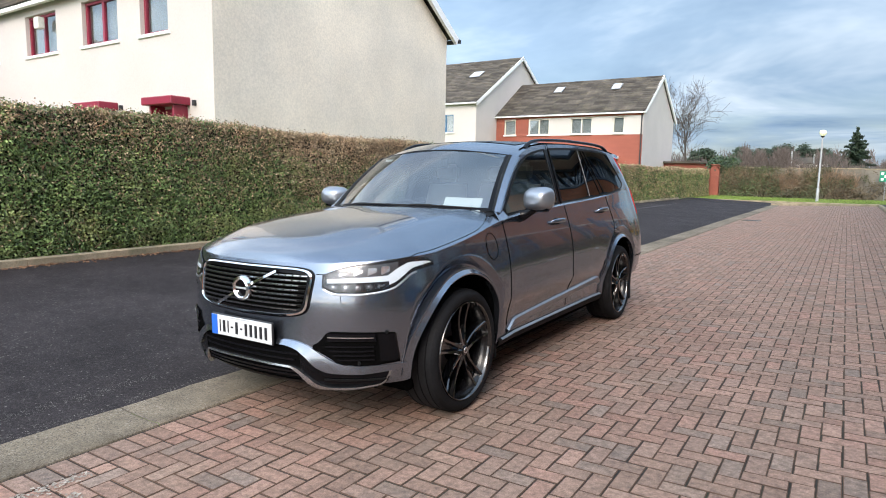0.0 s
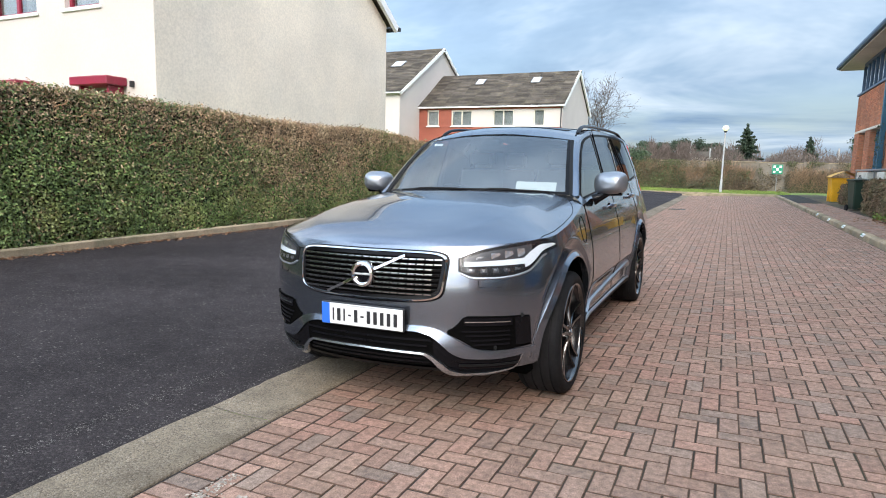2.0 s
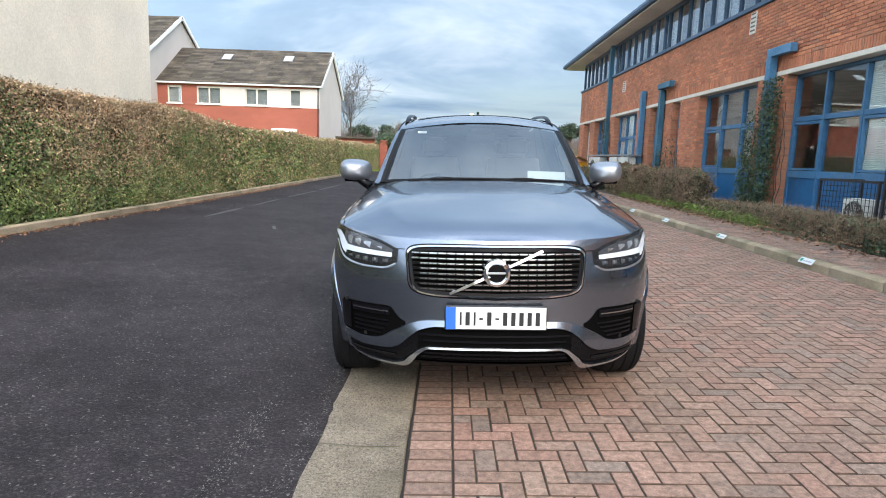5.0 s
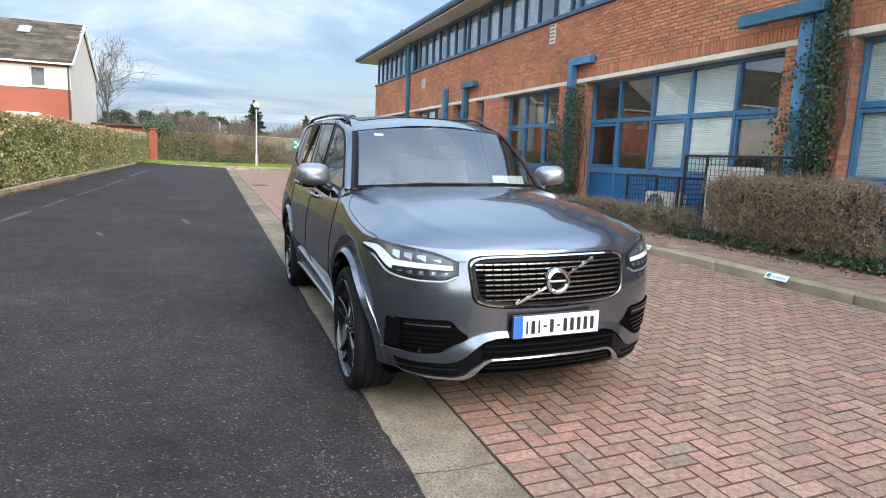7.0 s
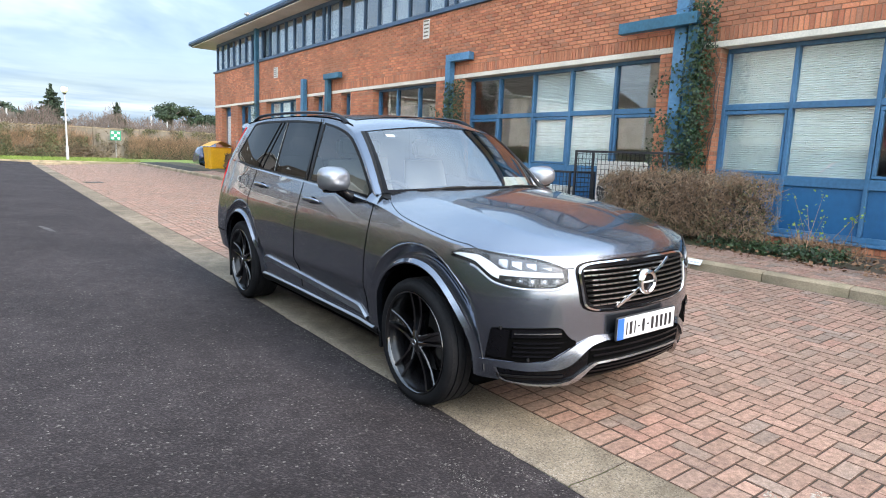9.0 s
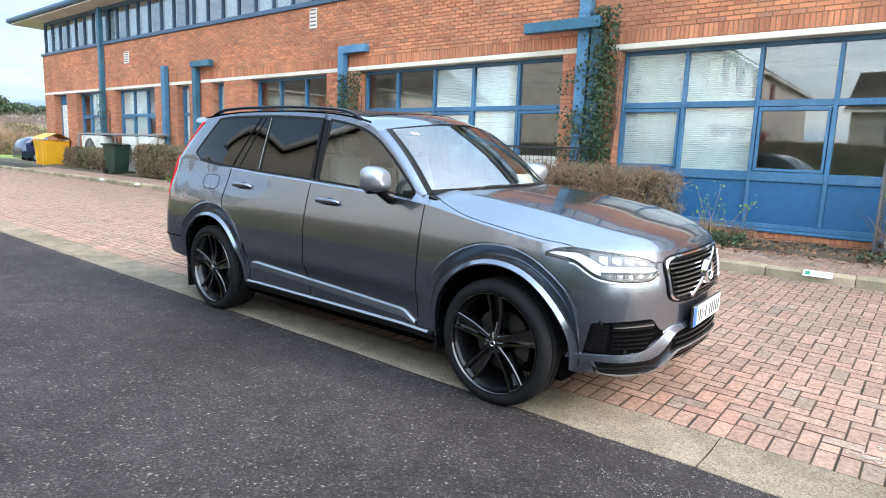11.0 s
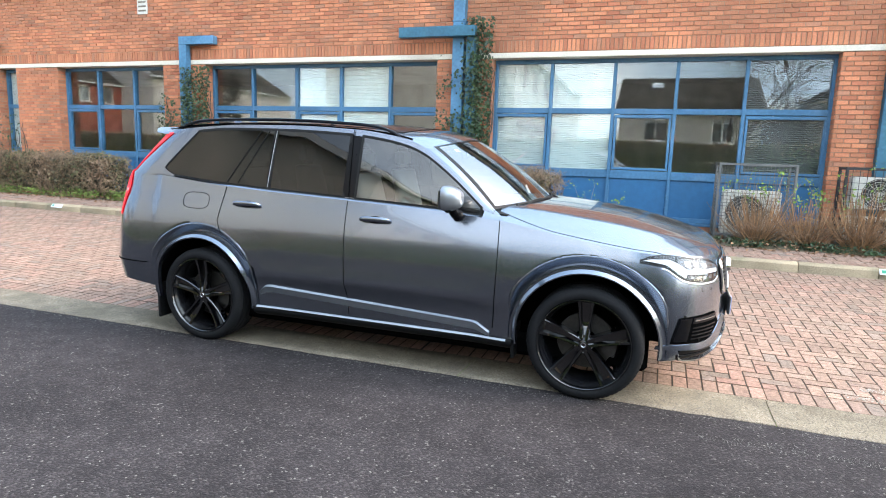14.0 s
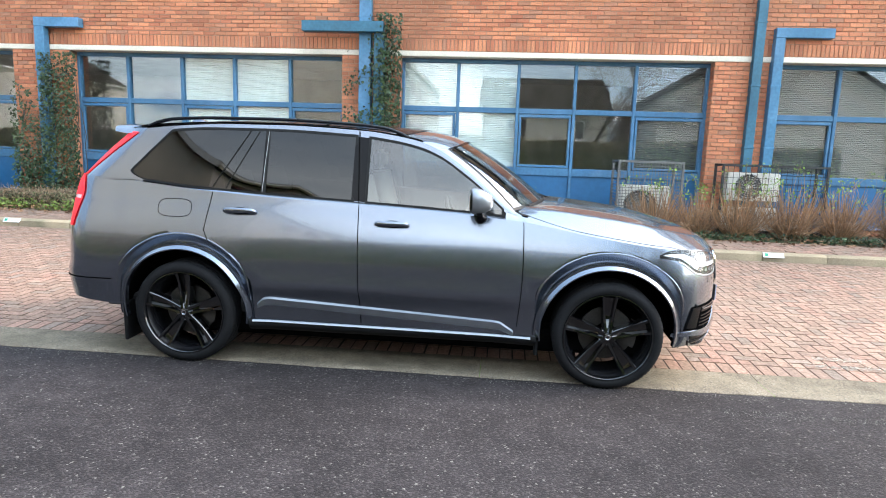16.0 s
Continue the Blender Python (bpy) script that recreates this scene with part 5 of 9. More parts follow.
part("pictogram", bm, "white", sign, "plain white corner blocks", smooth=None)

lampp = thing("street_lamp", "slim pale lamp post with a round pale lantern", "street lamp", at=pose(1.25, 43.0, 0.1))
part("pole", tube([(0, 0, -0.1), (0, 0, 0.9), (0, 0, 0.95), (0, 0, 4.15)], 0.05, 12, radii=[0.085, 0.085, 0.055, 0.045]), "lamp_post", lampp)
part("collar", lathe([(0.045, 4.12), (0.10, 4.18), (0.11, 4.24), (0.0, 4.26)], 16, "z"), "dark_metal", lampp)
part("lantern", lathe([(0.10, 4.24), (0.19, 4.34), (0.21, 4.46), (0.16, 4.58), (0.0, 4.62)], 20, "z"), "globe", lampp, "round pale lantern bowl")

# ---- the car: nose towards -y, front axle at y = 0 ----
WB, AXLE, TYRE = 3.025, 0.376, 0.376
HUBS = (-0.02, -0.02 + WB)
FC, RC, NF, NR = -0.22, 3.55, 2.35, 4.0        # where the side turns into nose and tail, and how squarely
plan = curve([(-0.22, 0.945), (0.0, 0.955), (0.55, 0.945), (1.5, 0.948), (2.4, 0.955), (3.0, 0.962), (3.42, 0.952), (3.55, 0.942)])
side_in = curve([(0.24, 0.075), (0.34, 0.050), (0.46, 0.034), (0.54, 0.018), (0.62, 0.004), (0.70, 0.0), (0.80, 0.005), (0.90, 0.020), (1.0, 0.043), (1.10, 0.073), (1.20, 0.107), (1.36, 0.150)])
nose = curve([(0.24, -0.80), (0.34, -0.885), (0.44, -0.905), (0.56, -0.895), (0.72, -0.893), (0.86, -0.872), (0.95, -0.845), (1.02, -0.79)])
tail = curve([(0.30, 3.92), (0.36, 3.98), (0.42, 4.05), (0.54, 4.065), (0.64, 4.065), (0.70, 4.04), (0.92, 4.03), (1.06, 4.015), (1.25, 3.985), (1.40, 3.90)])
hood_mid = curve([(-0.86, 0.9545), (-0.843, 0.958), (-0.80, 0.998), (-0.69, 1.048), (-0.5, 1.10), (-0.19, 1.168), (0.1, 1.203), (0.31, 1.222), (0.8, 1.245)])
edge_z = curve([(-0.86, 0.955), (-0.74, 0.965), (-0.55, 0.985), (-0.3, 1.003), (0.0, 1.042), (0.2, 1.072), (0.4, 1.107), (0.6, 1.136), (0.9, 1.160), (1.77, 1.205), (2.46, 1.236), (2.9, 1.264), (3.3, 1.302), (3.6, 1.325), (4.1, 1.345)])

door_in = curve([(0.30, 0.020), (0.45, 0.026), (0.52, 0.022), (0.575, 0.006), (0.605, -0.004), (0.65, 0.001), (0.72, 0.007), (0.82, 0.004), (0.95, 0.0)])


def half_width(y, z):
    # the doors stand out to a crease low down and tuck in under it
    on_door = min(1.0, max(0.0, min((y - 0.50) / 0.25, (2.62 - y) / 0.25)))
    return plan(y) - side_in(z) - on_door * door_in(z)


def contour(a, z):
    """Point of the lower body: a < 0 is the nose arc (-1 at the middle), 0 to 1 the flank, up to 2 round the tail; x positive."""
    if a < 0:
        w, p = half_width(FC, z), -a * math.pi / 2
        f = nose(z)
        return Vector((w * max(math.cos(p), 0.0) ** (2 / NF), FC - (FC - f) * max(math.sin(p), 0.0) ** (2 / NF), z))
    if a <= 1:
        y = FC + (RC - FC) * a
        return Vector((half_width(y, z), y, z))
    w, p = half_width(RC, z), (a - 1) * math.pi / 2
    r = tail(z)
    return Vector((w * max(math.cos(p), 0.0) ** (2 / NR), RC + (r - RC) * max(math.sin(p), 0.0) ** (2 / NR), z))


def a_of_y(y):
    return (y - FC) / (RC - FC)


def a_of_x(x, z):
    """The nose arc's parameter at half-width x."""
    w = half_width(FC, z)
    return -math.acos(min(1.0, (min(abs(x), w) / w) ** (NF / 2))) / (math.pi / 2)


def nose_y(x, z):
    return contour(a_of_x(x, z), z).y


def nose_a(y, z):
    """The contour's parameter at a given y, also on the nose and tail corners."""
    if y < FC:
        q = min(1.0, (FC - y) / (FC - nose(z)))
        return -math.asin(q ** (NF / 2)) / (math.pi / 2)
    if y > RC:
        q = min(1.0, (y - RC) / (tail(z) - RC))
        return 1 + math.asin(q ** (NR / 2)) / (math.pi / 2)
    return a_of_y(y)


def skin(a, z, off=0.0, side=1):
    """Point on the skin, off metres proud of it."""
    p = contour(a, z)
    if off:
        e = 0.004
        t1 = contour(min(a + e, 2.0), z) - contour(max(a - e, -1.0), z)
        t2 = contour(a, z + 0.01) - contour(a, z - 0.01)
        n = t1.cross(t2)
        if n.length > 1e-9:
            n.normalize()
            c = Vector((p.x, p.y - 1.5, 0))
            if n.dot(c) < 0:
                n = -n
            p = p + n * off
    return Vector((p.x * side, p.y, p.z))


car = thing("car", "grey metallic sport utility car parked half on block paving", "car", at=pose(0, 0, 0.0195, 0, -1.4, 0))
ARCH_R, ARCH_Z = 0.462, 0.385
lower_edge = curve([(-0.9, 0.335), (-0.80, 0.325), (-0.72, 0.30), (-0.5, 0.30), (0.5, 0.335), (2.5, 0.345), (3.5, 0.40), (4.1, 0.46)])


def low_z(a):
    y = contour(a, 0.5).y
    z = lower_edge(y)
    for hub in HUBS:
        if abs(y - hub) < ARCH_R:
            z = max(z, ARCH_Z + math.sqrt(ARCH_R ** 2 - (y - hub) ** 2))
    return z


def top_z(a):
    return edge_z(contour(a, 1.0).y)


def flare(w):
    """The hollow over a wheel: its outer radius and its depth at the angle w; it runs out low down on both sides."""
    g = min(1.0, max(0.0, (ARCH_Z + 0.53 * math.sin(w) - 0.46) / 0.28))
    g = g * g * (3 - 2 * g)
    return 0.508 + 0.060 * g, 0.010 + 0.046 * g


stations = list(np.linspace(-1, -0.02, 44))
for hub in HUBS:
    stations += [a_of_y(hub + ARCH_R * math.cos(w)) for w in np.linspace(0.0, math.pi, 33)]
stations += [a_of_y(y) for y in np.linspace(FC, RC, 60)] + list(np.linspace(1.02, 2.0, 22))
stations = sorted({round(s, 5) for s in stations})


def body_shell(side):
    bm = bmesh.new()
    rows = []
    for a in stations:
        lo, hi = low_z(a), top_z(a)
        col = [skin(a, lo + (hi - lo) * q, 0, side) for q in np.linspace(0, 1, 30)]
        for p in col:                                   # hollow above the arch lips
            for hub in HUBS:
                edge, depth = flare(math.atan2(p.z - ARCH_Z, p.y - hub))
                k = (math.hypot(p.y - hub, p.z - ARCH_Z) - edge + 0.030) / 0.036
                k = min(1.0, max(0.0, k))
                if p.z > 0.34:
                    p.x -= side * (depth + 0.014) * (1 - k)
        rows.append(col)
    grid_faces(bm, rows)
    bmesh.ops.remove_doubles(bm, verts=bm.verts, dist=0.0005)
    return bm


both = (("left", 1), ("right", -1))
for _, s in both:
    part("body_side", body_shell(s), "paint", car, smooth=40)

# hood, with two faint creases
def hood_edge(y):
    """Half-width of the hood's edge line at y."""
    z = edge_z(y)
    if y >= FC:
        return half_width(y, z)
    q = (FC - y) / (FC - nose(z))
    return half_width(FC, z) * max(0.0, 1 - min(1.0, q) ** NF) ** (1 / NF)


def hood_z(x, y):
    e = max(hood_edge(y), 1e-4)
    u = min(1.0, abs(x) / e)
    z = hood_mid(y) - (hood_mid(y) - edge_z(y)) * u ** 3.1
    ridge = math.exp(-abs(u - 0.69) / 0.075) * 0.011 * min(1.0, max(0.0, (y + 0.80) / 0.4))
    return z + ridge


y_front = nose(edge_z(-0.86))
rows = []
for q in np.linspace(0, 1, 46):
    y = y_front + (0.62 - y_front) * q ** 1.5
    e = hood_edge(y)
    rows.append([(e * u, y, hood_z(e * u, y)) for u in np.linspace(-1, 1, 57)])
bm = bmesh.new()
grid_faces(bm, rows)
bmesh.ops.remove_doubles(bm, verts=bm.verts, dist=0.0005)
hood = part("hood", bm, "paint", car, smooth=50)


def strip(paths, width, mat, name, parent, thick=0.004, label=""):
    """Thin tube lines lying on the skin."""
    bm = bmesh.new()
    for p in paths:
        tube(p, width, 6, bm=bm)
    return part(name, bm, mat, parent, label)


# hood shut lines
for _, s in both:
    pts = []
    for y in np.linspace(-0.40, 0.56, 30):
        u = 0.975 - 0.10 * max(0.0, (y - 0.2) / 0.36) ** 2
        x = hood_edge(y) * u
        pts.append((x * s, y, hood_z(x, y) + 0.0005))
    strip([pts], 0.0017, "void", "hood_gap", car)

# ---- cabin ----
belt_x = lambda y: half_width(min(max(y, FC), RC), edge_z(y))
roof_rail = curve([(0.50, 1.10), (0.70, 1.222), (0.80, 1.305), (1.0, 1.463), (1.2, 1.590), (1.33, 1.640), (1.53, 1.682), (1.81, 1.714), (2.46, 1.737), (2.9, 1.734), (3.17, 1.720), (3.4, 1.700), (3.6, 1.680), (3.9, 1.65)])
roof_mid = curve([(1.03, 1.660), (1.15, 1.699), (1.3, 1.730), (1.7, 1.758), (2.3, 1.774), (2.9, 1.766), (3.3, 1.742), (3.62, 1.705)])


def cabin_x(y, z):
    """Half-width of the cabin side at height z."""
    b = edge_z(y)
    t = max(0.0, (z - b)) / 0.46
    ease = min(1.0, max(0.0, (y - 2.2) / 1.1))
    return belt_x(y) - 0.040 + 0.038 * ease * ease * (3 - 2 * ease) - 0.139 * t ** 1.10


CR, NB = 3.40, 4.0


def back_y(z):
    return 3.98 - max(0.0, z - 1.30) * 1.05


def corner_y(z):
    """Where the cabin side turns into the tail; further forward higher up."""
    return 3.47 - 0.62 * max(0.0, z - 1.34)


def cabin(u, q):
    """Cabin side and tail: u up to 1 runs from the screen foot to y = CR, to 2 round the tail; q from belt to roof edge."""
    if u <= 1:
        y = 0.60 + (CR - 0.60) * u
        z0, z1 = edge_z(y), max(roof_rail(y), edge_z(y) + 0.002)
        z = z0 + (z1 - z0) * q
        y = 0.60 + (corner_y(z) - 0.60) * u
        return Vector((cabin_x(y, z), y, z))
    p = (u - 1) * math.pi / 2
    yy = CR + 0.45 * math.sin(p)
    z0, z1 = edge_z(yy), roof_rail(3.5)
    z = z0 + (z1 - z0) * q
    c = corner_y(z)
    return Vector((cabin_x(c, z) * max(math.cos(p), 0.0) ** (2 / NB), c + (back_y(z) - c) * max(math.sin(p), 0.0) ** (2 / NB), z))


def cabin_at(y, z, off=0.0, s=1):
    x = cabin_x(y, z)
    n = Vector((1.0, 0.0, 0.42)).normalized()
    return Vector(((x + n.x * off) * s, y, z + n.z * off))


# window outlines in (y, z): foot and head of each pane
def foot(y):
    return edge_z(y) + 0.018


def head(y):
    return roof_rail(y) - 0.042 - 0.010 * min(1.0, max(0.0, (y - 2.9) / 0.3))


def rear_cut(z):
    """Slant of the last side pane's rear edge."""
    return 3.425 - max(0.0, z - 1.385) * 0.97 - 0.11 * max(0.0, (1.385 - z) / 0.065) ** 2


panes = [("front_side_window", 0.735, 1.69, "glass_car"), ("rear_side_window", 1.795, 2.43, "glass_tint"), ("boot_side_window", 2.455, 3.425, "glass_tint")]


def in_pane(y, z):
    for _, a, b, _ in panes:
        if a < y < b and foot(y) < z < head(y) and y < rear_cut(z) - 0.01:
            return True
    return False


for _, s in both:
    bm = bmesh.new()
    us = list(np.linspace(0, 1, 150)) + list(np.linspace(1.03, 2.0, 26))
    rows = [[cabin(u, q) for q in np.linspace(0, 1, 34)] for u in us]
    rows = [[Vector((p.x * s, p.y, p.z)) for p in r] for r in rows]
    grid_faces(bm, rows)
    gone = [f for f in bm.faces if f.calc_center_median().y < 3.45 and in_pane(f.calc_center_median().y, f.calc_center_median().z)]
    bmesh.ops.delete(bm, geom=gone, context="FACES")
    bmesh.ops.remove_doubles(bm, verts=bm.verts, dist=0.0005)
    part("cabin_side", bm, "paint", car, smooth=40)
    bm = bmesh.new()
    rows = []
    for u in list(np.linspace(-0.06, 1, 60)) + list(np.linspace(1.03, 2.0, 26)):
        p = cabin(max(u, 0.0), 0)
        if u <= 1:
            y = 0.60 + (CR - 0.60) * u
            o = Vector((half_width(min(max(y, FC), RC), edge_z(y)), y, edge_z(y)))
            p = Vector((cabin_x(y, edge_z(y)), y, edge_z(y) + 0.004))
        else:
            o = min((contour(a, edge_z(p.y)) for a in np.linspace(0.95, 2.0, 80)), key=lambda c: (c - p).length)
        rise = min(1.0, max(0.0, (p.y - 0.55) / 0.4)) * min(1.0, max(0.0, (3.25 - p.y) / 0.6))
        rows.append([Vector((q.x * s, q.y, q.z)) for q in (o, o.lerp(p, 0.35) + Vector((0, 0, 0.010 * rise)), o.lerp(p, 0.75) + Vector((0, 0, 0.011 * rise)), p + Vector((0, 0, 0.004)))])
    grid_faces(bm, rows)
    part("shoulder", bm, "paint", car, smooth=60)

# panes sit a little proud, each with a black border
def pane_outline(a, b, grow=0.0):
    """Closed outline of a pane in (y, z), round its slanted rear edge too."""
    cut = lambda z: min(b + grow, rear_cut(z) + grow)
    lo = [(min(y, cut(foot(y) - grow)), foot(y) - grow) for y in np.linspace(a - grow, b + grow, 26)]
    hi = [(min(y, cut(head(y) + grow)), max(head(y) + grow, foot(y) - grow + 0.004)) for y in np.linspace(b + grow, a - grow, 26)]
    z0, z1 = lo[-1][1], hi[0][1]
    return lo + [(cut(z), z) for z in np.linspace(z0, z1, 18)[1:-1]] + hi


def pane_mesh(a, b, s, off, grow=0.0):
    bm = bmesh.new()
    rows = []
    for y in np.linspace(a - grow, b + grow, 30):
        z0 = foot(y) - grow
        z1 = max(head(y) + grow, z0 + 0.004)
        row = []
        for q in np.linspace(0, 1, 12):
            z = z0 + (z1 - z0) * q
            row.append(cabin_at(min(y, rear_cut(z) + grow), z, off, s))
        rows.append(row)
    grid_faces(bm, rows)
    bmesh.ops.remove_doubles(bm, verts=bm.verts, dist=0.0004)
    return bm


for _, s in both:
    for name, a, b, mat in panes:
        ob = part(name, pane_mesh(a, b, s, 0.004), mat, car, "dark privacy glass" if mat == "glass_tint" else "clear side glass", smooth=60)
        ob.visible_shadow = False
        bm = bmesh.new()
        o1, o2 = pane_outline(a, b, 0.013), pane_outline(a, b, -0.005)
        grid_faces(bm, [[cabin_at(y, z, 0.003, s) for y, z in o1], [cabin_at(y, z, 0.0075, s) for y, z in o1], [cabin_at(y, z, 0.0075, s) for y, z in o2], [cabin_at(y, z, 0.002, s) for y, z in o2]], closed=True)
        part("window_seal", bm, "seal_black", car, smooth=None)
    # black pillars between the panes
    for a, b in ((1.685, 1.80), (2.427, 2.458)):
        bm = bmesh.new()
        rows = [[cabin_at(y, foot(y) + (head(y) - foot(y)) * q, 0.006, s) for q in np.linspace(0, 1, 10)] for y in np.linspace(a, b, 4)]
        grid_faces(bm, rows)
        part("pillar_cover", bm, "gloss_black", car, smooth=60)
    strip([[cabin_at(2.815 - 0.25 * q, foot(2.815) + (head(2.565) - foot(2.815)) * q, 0.0075, s) for q in np.linspace(0.02, 0.98, 8)], [cabin_at(2.72 - 0.22 * q, foot(2.72) + (head(2.50) - foot(2.72)) * q, 0.0065, s) for q in np.linspace(0.02, 0.98, 8)]], 0.004, "seal_black", "pane_divider", car)
    strip([[cabin_at(2.45 - 0.015 * q, foot(2.44) + (head(2.44) - foot(2.44)) * q, 0.0085, s) for q in np.linspace(0.02, 0.98, 6)]], 0.0018, "pale_ink", "bright_divider", car)
    # mirror corner and the seal along the belt
    bm = bmesh.new()
    rows = [[cabin_at(y, edge_z(y) + 0.004 + (max(roof_rail(0.735) - 0.05, edge_z(0.735) + 0.006) - edge_z(0.735) - 0.004) * max(0.03, (y - 0.61) / 0.125) * q, 0.005, s) for q in (0, 0.5, 1)] for y in np.linspace(0.615, 0.735, 7)]
    grid_faces(bm, rows)
    part("mirror_corner", bm, "gloss_black", car, smooth=60)
    strip([[cabin_at(y, foot(y) - 0.012, 0.006, s) for y in np.linspace(0.66, 3.33, 50)]], 0.0075, "gloss_black", "belt_trim", car)

# windscreen and front pillars
def screen(v, q, lift=0.0):
    base = Vector((0.74 * v, 0.40 + 0.26 * v * v, 1.222 - 0.028 * v * v))
    top = Vector((0.625 * v, 1.03 + 0.11 * v * v, 1.655 - 0.048 * v * v))
    p = base.lerp(top, q)
    bow = math.sin(math.pi * q) * 0.022
    return p + Vector((0, -0.62, 0.78)).normalized() * (bow + lift)


bm = bmesh.new()
grid_faces(bm, [[screen(v, q) for v in np.linspace(-1, 1, 33)] for q in np.linspace(0, 1, 20)])
ob = part("windscreen", bm, "glass_screen", car, "clear windscreen", smooth=60)
ob.visible_shadow = False
bm = bmesh.new()
ring_o = [screen(v, 0, 0.002) for v in np.linspace(-1, 1, 30)] + [screen(1, q, 0.002) for q in np.linspace(0.05, 1, 14)] + [screen(v, 1, 0.002) for v in np.linspace(0.95, -1, 30)] + [screen(-1, q, 0.002) for q in np.linspace(0.95, 0.05, 14)]
inner = lambda v, q: screen(max(-0.965, min(0.965, v)), 0.035 + 0.945 * q, 0.002)
ring_i = [inner(v, 0) for v in np.linspace(-1, 1, 30)] + [inner(1, q) for q in np.linspace(0.05, 1, 14)] + [inner(v, 1) for v in np.linspace(0.95, -1, 30)] + [inner(-1, q) for q in np.linspace(0.95, 0.05, 14)]
grid_faces(bm, [ring_o, ring_i], closed=True)
part("windscreen_border", bm, "gloss_black", car, smooth=None)
for _, s in both:
    bm = bmesh.new()
    rows = []
    for q in np.linspace(0, 1, 22):
        p = screen(s * 1.0, q, 0.004)
        y = 0.645 + (1.20 - 0.645) * q
        z = max(roof_rail(y), edge_z(y) + 0.004)
        e = cabin_at(y, z, 0.002, s)
        m = p.lerp(e, 0.45) + Vector((0.010 * s, -0.008, -0.006))
        rows.append([p + Vector((-0.010 * s, 0.006, -0.012)), p, p.lerp(m, 0.55) + Vector((0.004 * s, -0.004, 0.004)), m, m.lerp(e, 0.55) + Vector((0.004 * s, -0.002, 0.003)), e, e + Vector((0.004 * s, 0.01, -0.014))])
    grid_faces(bm, [r[2:] for r in rows])
    part("front_pillar", bm, "paint", car, smooth=60)
    bm = bmesh.new()
    grid_faces(bm, [r[:3] for r in rows])
    part("pillar_trim", bm, "seal_black", car, smooth=60)
    # cheek between pillar foot, hood and flank
    bm = bmesh.new()
    rows = []
    for q in np.linspace(0, 1, 8):
        y = 0.55 + 0.16 * q
        e = Vector((half_width(y, edge_z(y)) * s, y, edge_z(y)))
        p = screen(s * 1.0, 0.0 if q < 0.4 else (q - 0.4) * 0.16, 0.002)
        rows.append([e, e.lerp(p, 0.5) + Vector((0, 0, 0.012)), p])
    grid_faces(bm, rows)
    part("cowl_cheek", bm, "paint", car, smooth=60)

# cowl, wipers
bm = bmesh.new()
grid_faces(bm, [[(0.78 * v, 0.40 + 0.26 * v * v - 0.10, 1.185 - 0.02 * v * v) for v in np.linspace(-1, 1, 25)], [(0.77 * v, 0.43 + 0.26 * v * v, 1.212 - 0.028 * v * v) for v in np.linspace(-1, 1, 25)]])
part("cowl_panel", bm, "matt_black", car, smooth=60)
for x0, x1, tip in ((-0.55, 0.05, 0.42), (0.05, 0.62, 0.40)):
    pts = [screen(x0 / 0.74 + (x1 - x0) / 0.74 * q, 0.008 + 0.012 * math.sin(q * 2.5), 0.006) for q in np.linspace(0, 1, 14)]
    wiper = part("wiper", tube(pts, 0.008, 6), "matt_black", car)
    part("wiper_arm", tube([pts[0] + Vector((0.05, -0.06, -0.015)), pts[4] + Vector((0, 0, 0.004)), pts[7] + Vector((0, 0, 0.004))], 0.009, 6), "matt_black", wiper)

# roof with a dark glass panel, rails, spoiler, aerial fin
def roof_pt(v, y, lift=0.0):
    e = cabin_x(y, roof_rail(y)) if y < CR else cabin_x(CR, roof_rail(CR)) - (y - CR) * 0.30
    z = roof_rail(y) + (roof_mid(y) - roof_rail(y)) * (1 - abs(v) ** 2.4)
    return Vector((e * v, y, z + lift))


bm = bmesh.new()
rows = []
for q in np.linspace(0, 1, 40):
    row = []
    for v in np.linspace(-1, 1, 33):
        y0 = 1.03 + 0.135 * v * v
        y = y0 + (3.58 - y0) * q
        row.append(roof_pt(v, y))
    rows.append(row)
grid_faces(bm, rows)
part("roof", bm, "paint", car, smooth=50)
bm = bmesh.new()
rows = []
for q in np.linspace(0, 1, 24):
    row = []
    for v in np.linspace(-0.80, 0.80, 25):
        y0 = 1.34 + 0.155 * v * v
        row.append(roof_pt(v, y0 + (2.95 - y0) * q, 0.004))
    rows.append(row)
grid_faces(bm, rows)
part("glass_roof", bm, "gloss_black", car, "dark panoramic glass roof", smooth=60)
bm = bmesh.new()
grid_faces(bm, [[roof_pt(v, 2.05 + d, 0.006) for v in np.linspace(-0.80, 0.80, 21)] for d in (0, 0.02)])
part("roof_seam", bm, "void", car, smooth=None)
for _, s in both:
    pts = []
    for q in np.linspace(0, 1, 36):
        y = 1.42 + (3.36 - 1.42) * q
        up_by = 0.040 * min(1.0, min(q, 1 - q) / 0.09) ** 0.6
        pts.append(roof_pt(0.93 * s, y, -0.004 + up_by))
    rail = part("roof_rail", tube(pts, 0.013, 10, flat=1.5), "gloss_black", car)
    strip([[roof_pt(0.93 * s, y, 0.002) for y in np.linspace(1.32, 3.45, 40)]], 0.006, "void", "roof_channel", car)
bm = bmesh.new()
rows = []
